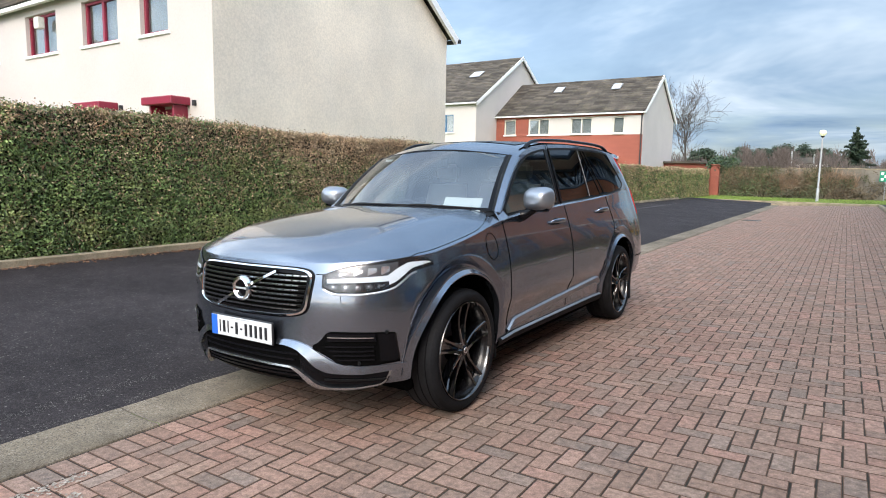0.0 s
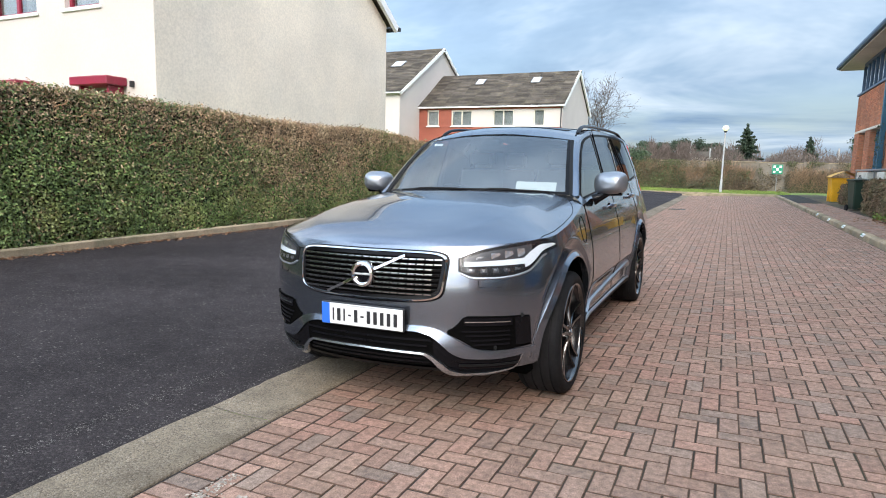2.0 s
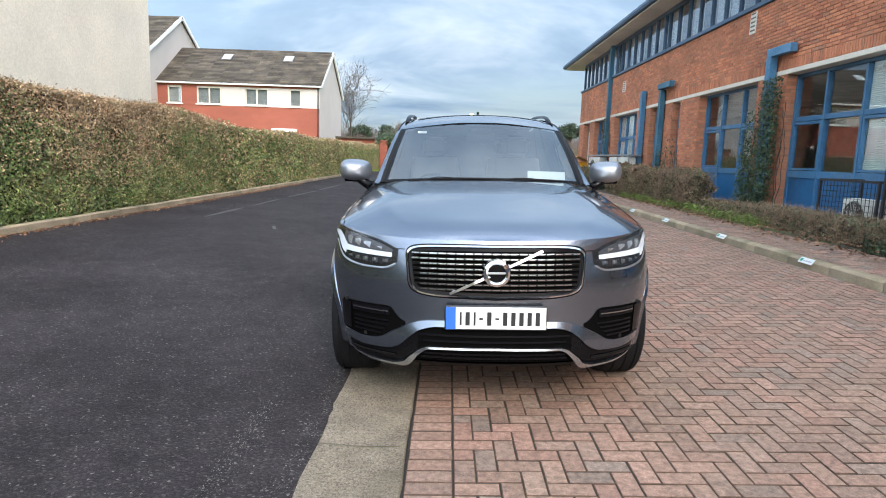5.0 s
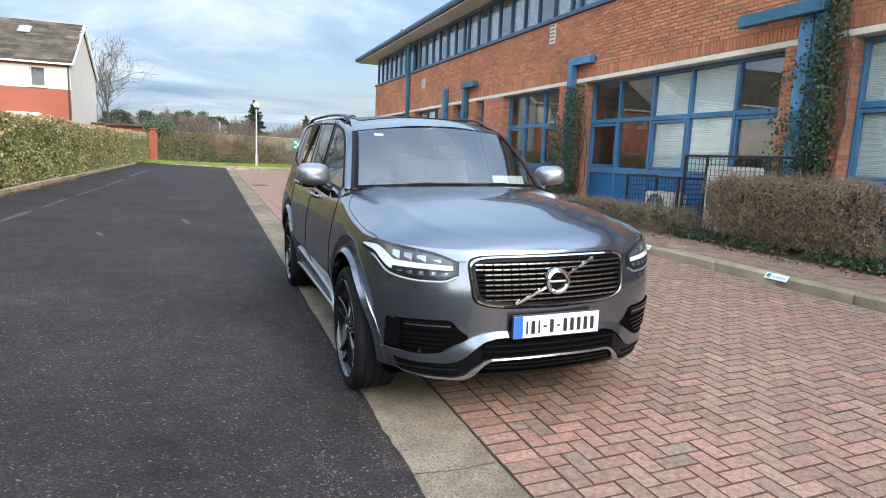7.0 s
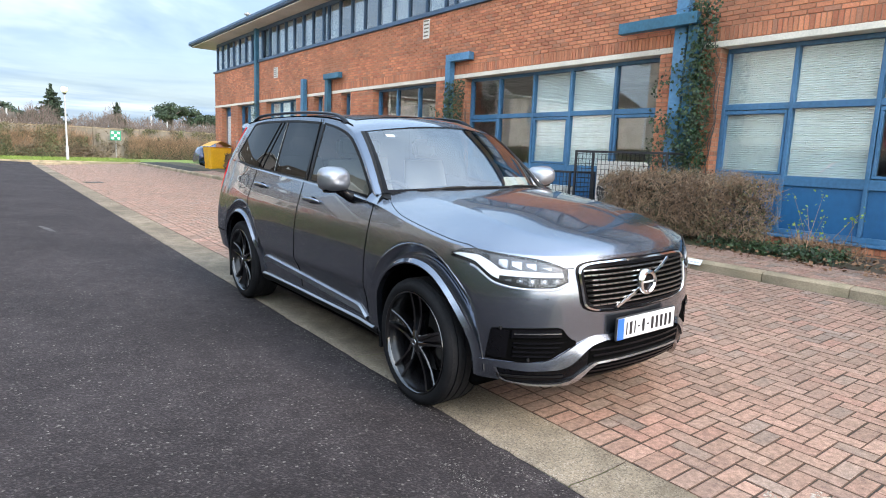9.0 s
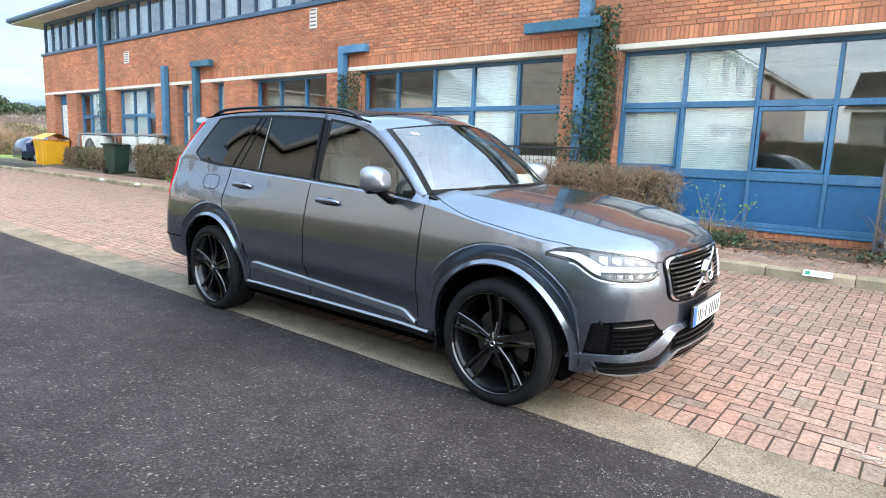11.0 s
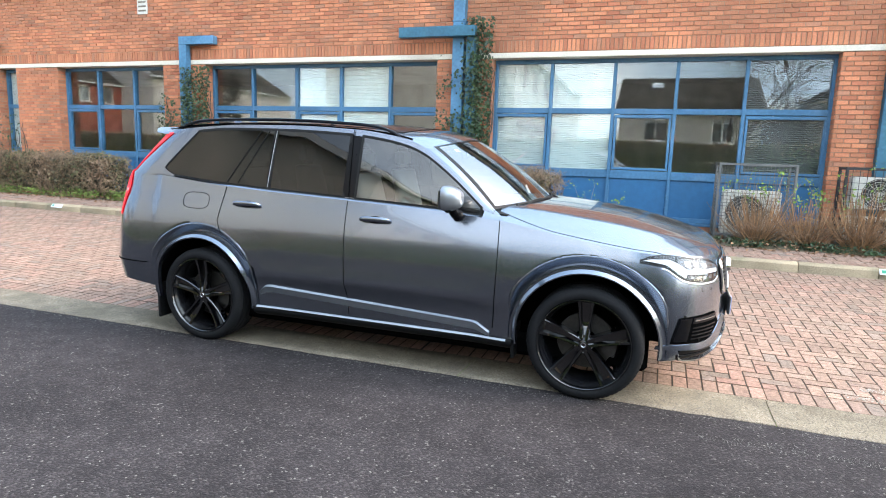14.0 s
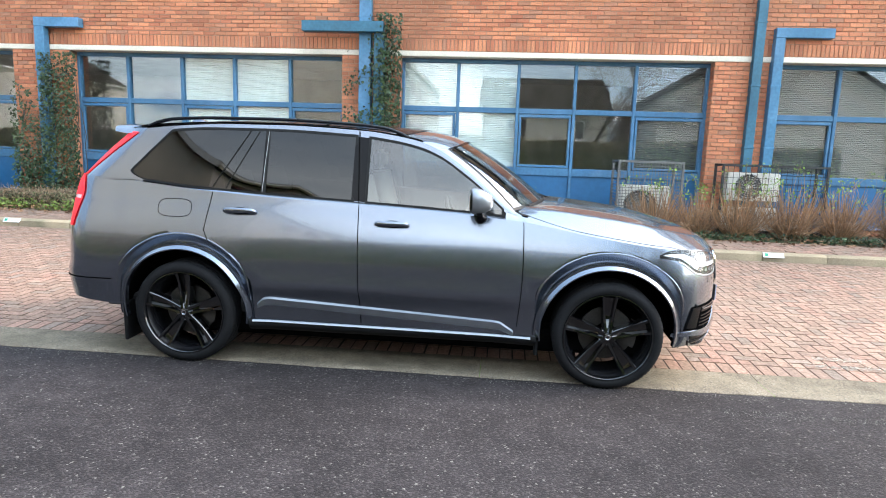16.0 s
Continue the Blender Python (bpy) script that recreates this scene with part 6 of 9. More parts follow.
for v in np.linspace(-1, 1, 29):
    x, zt, back = 0.71 * v, roof_pt(v * 0.94, 3.42).z - 0.004, 3.66 - 0.05 * v * v
    rows.append([(x * 0.94, 3.40, zt + 0.004), (x * 0.94, 3.56, zt + 0.003), (x * 0.93, back - 0.012, zt + 0.002), (x * 0.95, back, zt - 0.006), (x * 0.985, back - 0.010, zt - 0.038), (x, back - 0.10, zt - 0.050), (x, 3.42, zt - 0.050)])
vr = grid_faces(bm, rows, closed=True)
bm.faces.new(vr[0]); bm.faces.new(vr[-1])
part("spoiler", bm, "paint", car, smooth=50)
bm = bmesh.new()
rows = [[(sx * w, 3.20 + y, 1.738 + z) for sx, z in ((-1, 0), (-0.6, h), (0.6, h), (1, 0))] for y, w, h in ((0, 0.004, 0.005), (0.06, 0.028, 0.03), (0.14, 0.03, 0.055), (0.17, 0.02, 0.01))]
grid_faces(bm, rows)
part("aerial_fin", bm, "paint", car, smooth=60)

# rear screen, tailgate seam, rear plate recess
bm = bmesh.new()
rows = []
for q in np.linspace(0.10, 0.93, 9):
    arc = [cabin(u, q) + Vector((0, 0.005, 0.002)) for u in np.linspace(1.60, 2.0, 12)]
    rows.append(arc + [Vector((-p.x, p.y, p.z)) for p in arc[-2::-1]])
grid_faces(bm, rows)
part("rear_screen", bm, "gloss_black", car, smooth=60)

# ---- wheel arches, sills, lower trim ----
def arch_ring(hub, r0, r1, off0, off1, s, n=40, a0=-0.30, a1=math.pi + 0.30, lip=0.03):
    rows = []
    for w in np.linspace(a0, a1, n):
        row = []
        for r, off in ((r0, -lip), (r0, off0 * 0.7), (r0 + 0.008, off0), (r1 - 0.012, off1), (r1, off1 * 0.5), (r1 + 0.003, -0.050)):
            y, z = hub + r * math.cos(w), ARCH_Z + r * math.sin(w)
            z = max(z, 0.24)
            p = contour(nose_a(y, z), z)
            row.append(Vector(((p.x + off) * s, p.y, z)))
        rows.append(row)
    bm = bmesh.new()
    grid_faces(bm, rows)
    return bm


for _, s in both:
    for hub, a1 in ((HUBS[0], math.pi + 0.16), (HUBS[1], math.pi + 0.16)):
        part("arch_lip", arch_ring(hub, ARCH_R - 0.004, ARCH_R + 0.038, 0.016, -0.004, s, a0=-0.16, a1=a1), "paint", car, "flared wheel-arch lip", smooth=40)
        # hollow between the lip and the flank, with a crisp outer edge
        rows = []
        for w in np.linspace(-0.10, math.pi + 0.10, 64):
            edge, depth = flare(w)
            row = []
            for q, off in ((0.0, -depth), (0.30, -depth * 0.86), (0.65, -depth * 0.45), (1.0, 0.0004), (1.06, 0.0006), (1.25, -0.004)):
                r = 0.497 + (edge - 0.497) * q
                y, z = hub + r * math.cos(w), max(ARCH_Z + r * math.sin(w), 0.30)
                c = contour(nose_a(y, z), z)
                row.append(Vector(((c.x + off) * s, c.y, z)))
            rows.append(row)
        bm = bmesh.new()
        grid_faces(bm, rows)
        part("arch_hollow", bm, "paint", car, smooth=14)
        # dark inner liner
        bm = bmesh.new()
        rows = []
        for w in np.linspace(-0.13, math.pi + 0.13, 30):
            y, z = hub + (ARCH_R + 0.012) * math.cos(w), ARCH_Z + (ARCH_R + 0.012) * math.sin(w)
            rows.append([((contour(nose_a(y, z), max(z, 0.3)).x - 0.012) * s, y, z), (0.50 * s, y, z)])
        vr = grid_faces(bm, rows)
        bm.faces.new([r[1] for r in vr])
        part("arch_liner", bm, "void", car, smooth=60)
    # sill, its silver strip, and the silver strip on the doors
    def sill_row(y):
        w = half_width(y, 0.36)
        return [(w * s - 0.03 * s, y, 0.345), ((w + 0.004) * s, y, 0.338), ((w + 0.014) * s, y, 0.318), ((w + 0.006) * s, y, 0.292), ((w - 0.03) * s, y, 0.262), ((w - 0.16) * s, y, 0.235)]
    bm = bmesh.new()
    grid_faces(bm, [sill_row(y) for y in np.linspace(0.46, 2.53, 30)])
    part("sill", bm, "matt_black", car, smooth=50)
    bm = bmesh.new()
    rows = []
    for y in np.linspace(0.50, 2.50, 30):
        w = half_width(y, 0.36)
        rows.append([((w + 0.004) * s, y, 0.332 + 0.012 * y / 2), ((w + 0.020) * s, y, 0.323 + 0.012 * y / 2), ((w + 0.021) * s, y, 0.319 + 0.012 * y / 2), ((w + 0.010) * s, y, 0.315 + 0.012 * y / 2)])
    grid_faces(bm, rows)
    part("sill_strip", bm, "trim_silver", car, "satin silver sill strip", smooth=50)
    bm = bmesh.new()
    rows = []
    for y in np.linspace(0.62, 2.46, 40):
        k = min(1.0, (y - 0.62) / 0.10)
        k2 = min(1.0, (2.46 - y) / 0.06)
        zc = 0.414 + 0.0554 * (y - 0.758) + 0.045 * (k - 1) - 0.045 * (1 - k2)
        h = 0.012 * min(k, k2) + 0.002
        rows.append([skin(a_of_y(y), zc - h - 0.03, 0.002, s), skin(a_of_y(y), zc - h, 0.012, s), skin(a_of_y(y), zc + h, 0.018, s), skin(a_of_y(y), zc + h + 0.008, 0.001, s)])
    grid_faces(bm, rows)
    part("door_moulding", bm, "trim_silver", car, "satin silver door moulding", smooth=40)
    # mud flaps
    for y, zlo, xo in ((HUBS[0] + 0.475, 0.20, 0.89), (HUBS[1] + 0.47, 0.13, 0.915)):
        part("mud_flap", box(min(0.70 * s, xo * s), max(0.70 * s, xo * s), y - 0.012, y + 0.014, zlo, 0.42, 0.006), "matt_black", car)

    # shut lines on the flank
    def up_line(y0, y1, z0, z1, bend=0.0, n=18):
        out = []
        for q in np.linspace(0, 1, n):
            y, z = y0 + (y1 - y0) * q + bend * math.sin(math.pi * q), z0 + (z1 - z0) * q
            out.append(skin(a_of_y(y), min(z, edge_z(y) - 0.003), 0.0002, s))
        return out
    strip([up_line(0.60, 0.585, 0.40, 1.155, -0.015)], 0.0032, "void", "door_gap", car)
    strip([up_line(1.705, 1.735, 0.36, 1.222)], 0.0032, "void", "door_gap", car)
    rear = [skin(a_of_y(2.40 + 0.44 * (q ** 0.8)), 0.50 + 0.49 * q ** 1.6, 0.0002, s) for q in np.linspace(0.0, 1, 16)]
    rear += [skin(a_of_y(2.84 - 0.04 * q), 0.99 + (edge_z(2.8) - 0.995) * q, 0.0002, s) for q in np.linspace(0.1, 1, 8)]
    strip([rear[13:]], 0.0032, "void", "door_gap", car)
    # gap continues through the cabin side
    strip([[cabin_at(1.745 + 0.03 * q, edge_z(1.76) + (roof_rail(1.75) - edge_z(1.76)) * q, 0.0085, s) for q in np.linspace(0, 1, 8)]], 0.0030, "void", "door_gap", car)

    # handles
    for y in (1.49, 2.585):
        z = 1.078 if y < 2 else 1.125
        bm = bmesh.new()
        rows = []
        for q in np.linspace(0, 1, 18):
            yy = y - 0.125 + 0.25 * q
            fat = (1 - abs(2 * q - 1) ** 4) ** 0.5
            c = skin(a_of_y(yy), z, 0.006 + 0.032 * fat, s)
            r = 0.006 + 0.011 * fat
            rows.append([c + Vector((0.7 * r * s * math.cos(w), 0, 1.15 * r * math.sin(w))) for w in np.linspace(0, 2 * math.pi, 10, endpoint=False)])
        vr = grid_faces(bm, rows, closed=True)
        bm.faces.new(vr[0]); bm.faces.new(vr[-1])
        handle = part("door_handle", bm, "paint", car, smooth=60)
        # flat black oval paints in the shade of the hand recess
        bm = bmesh.new()
        ring = [skin(a_of_y(y + 0.07 * math.cos(w)), z + 0.004 + 0.026 * math.sin(w), 0.0015, s) for w in np.linspace(0, 2 * math.pi, 20, endpoint=False)]
        bm.faces.new([bm.verts.new(p) for p in ring])
        part("handle_recess", bm, "void", handle, smooth=None)

    # side blinker dots and parking sensors
    for a, z in ((a_of_x(0.80, 0.56), 0.60), (a_of_x(0.70, 0.5), 0.43)):
        c = skin(a, z, 0.002, s)
        bm = lathe([(0.0, -0.004), (0.011, -0.003), (0.013, 0.002), (0.013, 0.006)], 12, "y", centre=c)
        part("parking_sensor", bm, "matt_black", car)

# fuel flap on the far flank side and charge flap by the front door
def flap_line(y0, z0, w, h, s, round_=3.2):
    ring = []
    for t in np.linspace(0, 2 * math.pi, 40):
        c, d = math.cos(t), math.sin(t)
        ring.append(skin(a_of_y(y0 + w * math.copysign(abs(c) ** (2 / round_), c)), z0 + h * math.copysign(abs(d) ** (2 / round_), d), 0.0002, s))
    return ring


strip([flap_line(3.07, 1.135, 0.125, 0.062, -1)], 0.0026, "void", "fuel_flap_gap", car)
strip([flap_line(0.36, 0.98, 0.075, 0.085, 1, 2.2)], 0.0026, "void", "charge_flap_gap", car)

# ---- nose ----
def nose_band(x0, x1, lo, hi, off, depth, n=24, rows_n=6, side=None):
    """A raised panel on the nose between two height curves; closed back to the skin."""
    xs = np.linspace(x0, x1, n)
    grid, edge = [], []
    for x in xs:
        a, b = lo(x), hi(x)
        col = []
        for q in np.linspace(0, 1, rows_n):
            z = a + (b - a) * q
            p = skin(a_of_x(x, z), z, off(q, abs(x)) if callable(off) else off)
            col.append(Vector((math.copysign(p.x, x) if x else 0.0, p.y, p.z)))
        grid.append(col)
    bm = bmesh.new()
    vr = grid_faces(bm, grid)
    loop = vr[0] + [c[-1] for c in vr[1:]] + vr[-1][-2::-1] + [c[0] for c in vr[-2:0:-1]]
    back = [bm.verts.new(v.co + Vector((0, depth, 0))) for v in loop]
    k = len(loop)
    for i in range(k):
        q = [loop[i], loop[(i + 1) % k], back[(i + 1) % k], back[i]]
        try:
            bm.faces.new(q)
        except ValueError:
            pass
    return bm




def grille_loop(grow, off):
    """Outline of the grille opening, rounded at its corners, as skin points."""
    out = []
    for t in np.linspace(0, 2 * math.pi, 80, endpoint=False):
        c, d = math.cos(t), math.sin(t)
        x = (0.452 + grow) * math.copysign(abs(c) ** 0.24, c)
        z0, z1 = 0.700 - grow - 0.018 * (1 - (x / 0.46) ** 2), 0.916 + grow
        zz = (z0 + z1) / 2 + (z1 - z0) / 2 * math.copysign(abs(d) ** 0.32, d)
        x *= 1 - 0.055 * (1 - (zz - z0) / (z1 - z0))
        p = skin(a_of_x(x, zz), zz, off)
        out.append(Vector((math.copysign(p.x, x), p.y, p.z)))
    return out


grille = part("grille", None or nose_band(-0.440, 0.440, lambda x: 0.704 - 0.018 * (1 - (x / 0.46) ** 2), lambda x: 0.912, 0.003, 0.02, 30), "void", car, "black slatted grille in a satin frame", smooth=None)
bm = bmesh.new()
grid_faces(bm, [grille_loop(0.018, -0.004), grille_loop(0.016, 0.014), grille_loop(0.007, 0.020), grille_loop(0.003, 0.012), grille_loop(0.003, -0.004)], closed=True)
part("grille_frame", bm, "chrome", grille, "bright chrome frame", smooth=50)
bm = bmesh.new()
grid_faces(bm, [grille_loop(0.026, -0.002), grille_loop(0.024, 0.006), grille_loop(0.015, 0.006)], closed=True)
part("grille_surround", bm, "gloss_black", grille, smooth=50)
bm = bmesh.new()
grid_faces(bm, [grille_loop(0.004, 0.012), grille_loop(-0.012, 0.010), grille_loop(-0.012, -0.004)], closed=True)
part("grille_inner_edge", bm, "gloss_black", grille, smooth=50)
for i in range(8):                                      # bars
    z = 0.712 + i * 0.0255
    w = 0.438 - 0.024 * (1 - i / 7)
    bm = bmesh.new()
    rows = []
    for x in np.linspace(-w, w, 41):
        row = []
        for dz, off in ((-0.006, 0.006), (-0.0045, 0.013), (0.003, 0.016), (0.006, 0.008)):
            p = skin(a_of_x(x, z), z + dz, off)
            row.append(Vector((math.copysign(p.x, x) if abs(x) > 1e-6 else 0, p.y, p.z)))
        rows.append(row)
    grid_faces(bm, rows)
    part("grille_bar", bm, "seal_black", grille, smooth=40)
    bm = bmesh.new()
    for j in range(-9, 10):                             # bright flecks on each bar
        x = j * 0.046
        if abs(x) < w - 0.02:
            rows = []
            for xx in (x - 0.019, x + 0.019):
                row = []
                for dz, off in ((-0.0022, 0.0160), (0.0040, 0.0168)):
                    p = skin(a_of_x(xx, z), z + dz, off)
                    row.append(Vector((math.copysign(p.x, xx), p.y, p.z)))
                rows.append(row)
            grid_faces(bm, rows)
    part("bar_insert", bm, "satin_chrome", grille, smooth=None)
rows = []
for q in np.linspace(0, 1, 16):                         # diagonal bar
    x, z = -0.235 + 0.47 * q, 0.692 + 0.215 * q
    row = []
    for d, off in ((-0.008, 0.018), (-0.006, 0.025), (0.006, 0.025), (0.008, 0.018)):
        zz = z + d
        p = skin(a_of_x(x - d * 0.4, zz), zz, off)
        row.append(Vector((math.copysign(p.x, x - d * 0.4), p.y, p.z)))
    rows.append(row)
bm = bmesh.new()
grid_faces(bm, rows)
part("diagonal_bar", bm, "chrome", grille, smooth=40)
bc = Vector((0, nose(0.803) - 0.016, 0.803))
part("badge_ring", lathe([(0.046, 0.0), (0.047, -0.022), (0.056, -0.030), (0.068, -0.026), (0.073, -0.014), (0.074, 0.004)], 40, "y", centre=bc), "chrome", grille, "plain bright round badge ring")
part("badge_disc", lathe([(0.0, -0.014), (0.047, -0.012)], 30, "y", centre=bc), "gloss_black", grille)
part("badge_bar", box(-0.046, 0.046, bc.y - 0.020, bc.y - 0.013, 0.798, 0.809, 0.003), "pale_ink", grille)

# number plate: plain bars for the characters
plate = part("number_plate", box(-0.262, 0.262, nose(0.58) - 0.036, nose(0.58) - 0.020, 0.508, 0.638, 0.006), "ink", car, "white number plate with plain bars")
py = nose(0.58) - 0.036
part("plate_face", box(-0.256, 0.256, py - 0.003, py + 0.002, 0.515, 0.631, 0.002), "plate_white", plate, smooth=None)
part("plate_band", box(-0.256, -0.205, py - 0.0045, py - 0.003, 0.515, 0.631), "plate_blue", plate, "blue side band", smooth=None)
x = -0.185
for w, h in ((0.010, 0.07), (0.022, 0.07), (0.010, 0.07), (0.020, 0.010), (0.022, 0.07), (0.020, 0.010), (0.022, 0.07), (0.022, 0.07), (0.022, 0.07), (0.022, 0.07), (0.022, 0.07)):
    part("plate_bar", box(x, x + w, py - 0.0045, py - 0.003, 0.570 - h / 2, 0.570 + h / 2), "ink", plate, smooth=None)
    x += w + 0.0195
part("plate_print", box(-0.09, 0.09, py - 0.0042, py - 0.003, 0.6215, 0.6265), "pale_ink", plate, smooth=None)

# headlamps: a dark glazed wedge with a bright sideways T
LA0, LA1 = a_of_x(0.520, 0.88), nose_a(-0.33, 0.95)       # inner end and outer tip
lamp_lo = curve([(0.0, 0.846), (0.04, 0.830), (0.10, 0.819), (0.25, 0.819), (0.40, 0.827), (0.50, 0.838), (0.58, 0.853), (0.66, 0.884), (0.76, 0.922), (0.9, 0.938), (1.0, 0.946)])
lamp_hi = curve([(0.0, 0.896), (0.06, 0.916), (0.2, 0.944), (0.4, 0.962), (0.6, 0.976), (0.75, 0.985), (0.9, 0.976), (1.0, 0.951)])


def lamp_patch(t0, t1, lo, hi, off, s, n=30, m=6, wall=0.0):
    rows = []
    for t in np.linspace(t0, t1, n):
        a = LA0 + (LA1 - LA0) * t
        l, h = lo(t), hi(t)
        rows.append([skin(a, l + (h - l) * q, off, s) for q in np.linspace(0, 1, m)])
    bm = bmesh.new()
    vr = grid_faces(bm, rows)
    if wall:
        loop = vr[0] + [c[-1] for c in vr[1:]] + vr[-1][-2::-1] + [c[0] for c in vr[-2:0:-1]]
        n0 = len(loop)
        back = [bm.verts.new(v.co + Vector((-wall * 0.3 * s, wall, 0))) for v in loop]
        for i in range(n0):
            try:
                bm.faces.new([loop[i], loop[(i + 1) % n0], back[(i + 1) % n0], back[i]])
            except ValueError:
                pass
    return bm


for _, s in both:
    lamp = part("headlamp", lamp_patch(-0.012, 1.01, lambda t: lamp_lo(t) - 0.009, lambda t: lamp_hi(t) + 0.008, 0.003, s), "lamp_shell", car, "headlamp with a bright sideways T light", smooth=60)
    # T light: stem along the middle, crossbar at the outer end
    part("day_light", lamp_patch(0.03, 0.56, curve([(0, 0.860), (0.6, 0.872)]), curve([(0, 0.882), (0.6, 0.904)]), 0.0068, s, 22, 4), "lens_white", lamp, "lit white daytime light")
    part("day_light", lamp_patch(0.53, 0.975, lambda t: lamp_lo(t) + 0.010, curve([(0.50, 0.896), (0.54, 0.908), (0.62, 0.938), (0.75, 0.964), (0.9, 0.964), (1.0, 0.950)]), 0.0068, s, 22, 4), "lens_white", lamp, "lit white daytime light")
    part("upper_reflector", lamp_patch(0.03, 0.62, curve([(0, 0.884), (0.6, 0.906)]), lambda t: lamp_hi(t) - 0.008, 0.0058, s, 20, 4), "lamp_inner", lamp)
    for i in range(4):                                  # facets in the upper reflector
        t = 0.12 + i * 0.115
        part("reflector_facet", lamp_patch(t, t + 0.075, lambda q, t=t: 0.893 + 0.022 * t + 0.25 * (q - t), lambda q, t=t: lamp_hi(t) - 0.018, 0.0064, s, 4, 3), "lamp_facet", lamp)
    part("lower_reflector", lamp_patch(0.02, 0.55, lambda t: lamp_lo(t) + 0.005, curve([(0, 0.857), (0.6, 0.868)]), 0.0055, s, 20, 4), "lamp_dim", lamp)
    for i in range(5):                                  # small lit chambers in the dark lower strip
        t = 0.055 + i * 0.094
        part("lamp_chamber", lamp_patch(t, t + 0.050, lambda q, t=t: lamp_lo(t + 0.02) + 0.010 + 0.06 * (q - t), lambda q, t=t: 0.852 + 0.010 * t - 0.10 * (q - t), 0.0062, s, 3, 3), "lamp_inner", lamp)
        part("lamp_chamber", lamp_patch(t + 0.012, t + 0.032, lambda q, t=t: lamp_lo(t + 0.02) + 0.018, lambda q, t=t: 0.848 + 0.010 * t, 0.0070, s, 3, 3), "lamp_facet", lamp)
    ob = part("lens", lamp_patch(0, 1, curve([(t, lamp_lo(t) - 0.002) for t in np.linspace(0, 1, 9)]), curve([(t, lamp_hi(t) + 0.002) for t in np.linspace(0, 1, 9)]), 0.009, s, 30, 6, 0.005), "glass_lamp", lamp, "clear lamp lens", smooth=60)
    ob.visible_shadow = False
    # bright ledge under the lens, hood edge beside and behind the lamp
    # lighter silver puts the paint's highlight into the ledge's colour
    ledge = [skin(LA0 + (LA1 - LA0) * t, lamp_lo(t) - 0.017, 0.0005, s) for t in np.linspace(0.0, 0.80, 24)]
    strip([ledge], 0.0060, "trim_silver", "lamp_ledge", car)
    edge_in = []
    for x in np.linspace(0.475, 0.540, 6):
        p = skin(a_of_x(x, 0.906), 0.906, 0.0002)
        edge_in.append(Vector((p.x * s, p.y, p.z)))
    p = skin(LA0 + (LA1 - LA0) * 0.74, lamp_hi(0.74) + 0.004, 0.0, s)
    xe, back_edge = hood_edge(-0.40) * 0.975, []
    for q in np.linspace(0, 1, 8):
        x, y = abs(p.x) + (xe - abs(p.x)) * q, p.y + (-0.40 - p.y) * q
        back_edge.append((x * s, y, max(hood_z(x, y), p.z * (1 - q)) + 0.0005))
    strip([edge_in], 0.0022, "void", "hood_gap", car)
    strip([back_edge], 0.0020, "void", "hood_gap", car)
    # washer cover lines
    wx, wz = 0.66, 0.785
    loop = []
    for dx, dz in ((-0.05, 0.03), (0.045, 0.032), (0.06, -0.03), (-0.04, -0.03), (-0.05, 0.03)):
        p = skin(a_of_x(wx + dx, wz + dz), wz + dz, 0.0002)
        loop.append(Vector((p.x * s, p.y, p.z)))
    strip([loop], 0.0018, "void", "washer_gap", car)

    # side intake: mouth shade as black panel, ribs, framed below by the silver wing
    def intake(off, x0, x1, lo, hi, mat, name, parent, depth=0.03, label="", n=16, sm=None):
        bm = nose_band(x0 * s, x1 * s, lambda x: lo(abs(x)), lambda x: hi(abs(x)), off, depth, n, 5)
        return part(name, bm, mat, parent, label, smooth=sm)
    in_lo = curve([(0.46, 0.512), (0.54, 0.470), (0.62, 0.425), (0.72, 0.415), (0.84, 0.425), (0.868, 0.47)])
    in_hi = curve([(0.46, 0.522), (0.50, 0.540), (0.56, 0.603), (0.75, 0.600), (0.84, 0.595), (0.868, 0.56)])
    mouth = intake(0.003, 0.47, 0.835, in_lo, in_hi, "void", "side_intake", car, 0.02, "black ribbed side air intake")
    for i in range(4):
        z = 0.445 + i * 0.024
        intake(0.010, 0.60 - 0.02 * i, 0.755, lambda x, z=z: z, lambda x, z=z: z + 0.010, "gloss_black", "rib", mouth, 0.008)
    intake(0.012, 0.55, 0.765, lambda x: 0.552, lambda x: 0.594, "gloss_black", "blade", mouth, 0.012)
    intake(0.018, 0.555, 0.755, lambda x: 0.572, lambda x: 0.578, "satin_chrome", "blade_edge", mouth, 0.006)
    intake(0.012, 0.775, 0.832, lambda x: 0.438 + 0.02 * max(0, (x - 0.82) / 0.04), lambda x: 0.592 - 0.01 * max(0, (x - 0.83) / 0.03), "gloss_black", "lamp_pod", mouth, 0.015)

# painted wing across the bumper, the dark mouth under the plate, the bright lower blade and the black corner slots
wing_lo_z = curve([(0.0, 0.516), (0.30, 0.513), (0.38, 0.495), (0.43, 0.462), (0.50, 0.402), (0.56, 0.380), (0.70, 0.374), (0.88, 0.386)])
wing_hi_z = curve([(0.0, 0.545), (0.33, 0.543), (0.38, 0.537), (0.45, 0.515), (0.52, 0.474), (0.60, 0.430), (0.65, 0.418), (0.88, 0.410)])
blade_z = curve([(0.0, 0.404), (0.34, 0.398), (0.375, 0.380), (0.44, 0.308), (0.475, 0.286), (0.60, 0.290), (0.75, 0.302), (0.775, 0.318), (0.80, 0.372)])
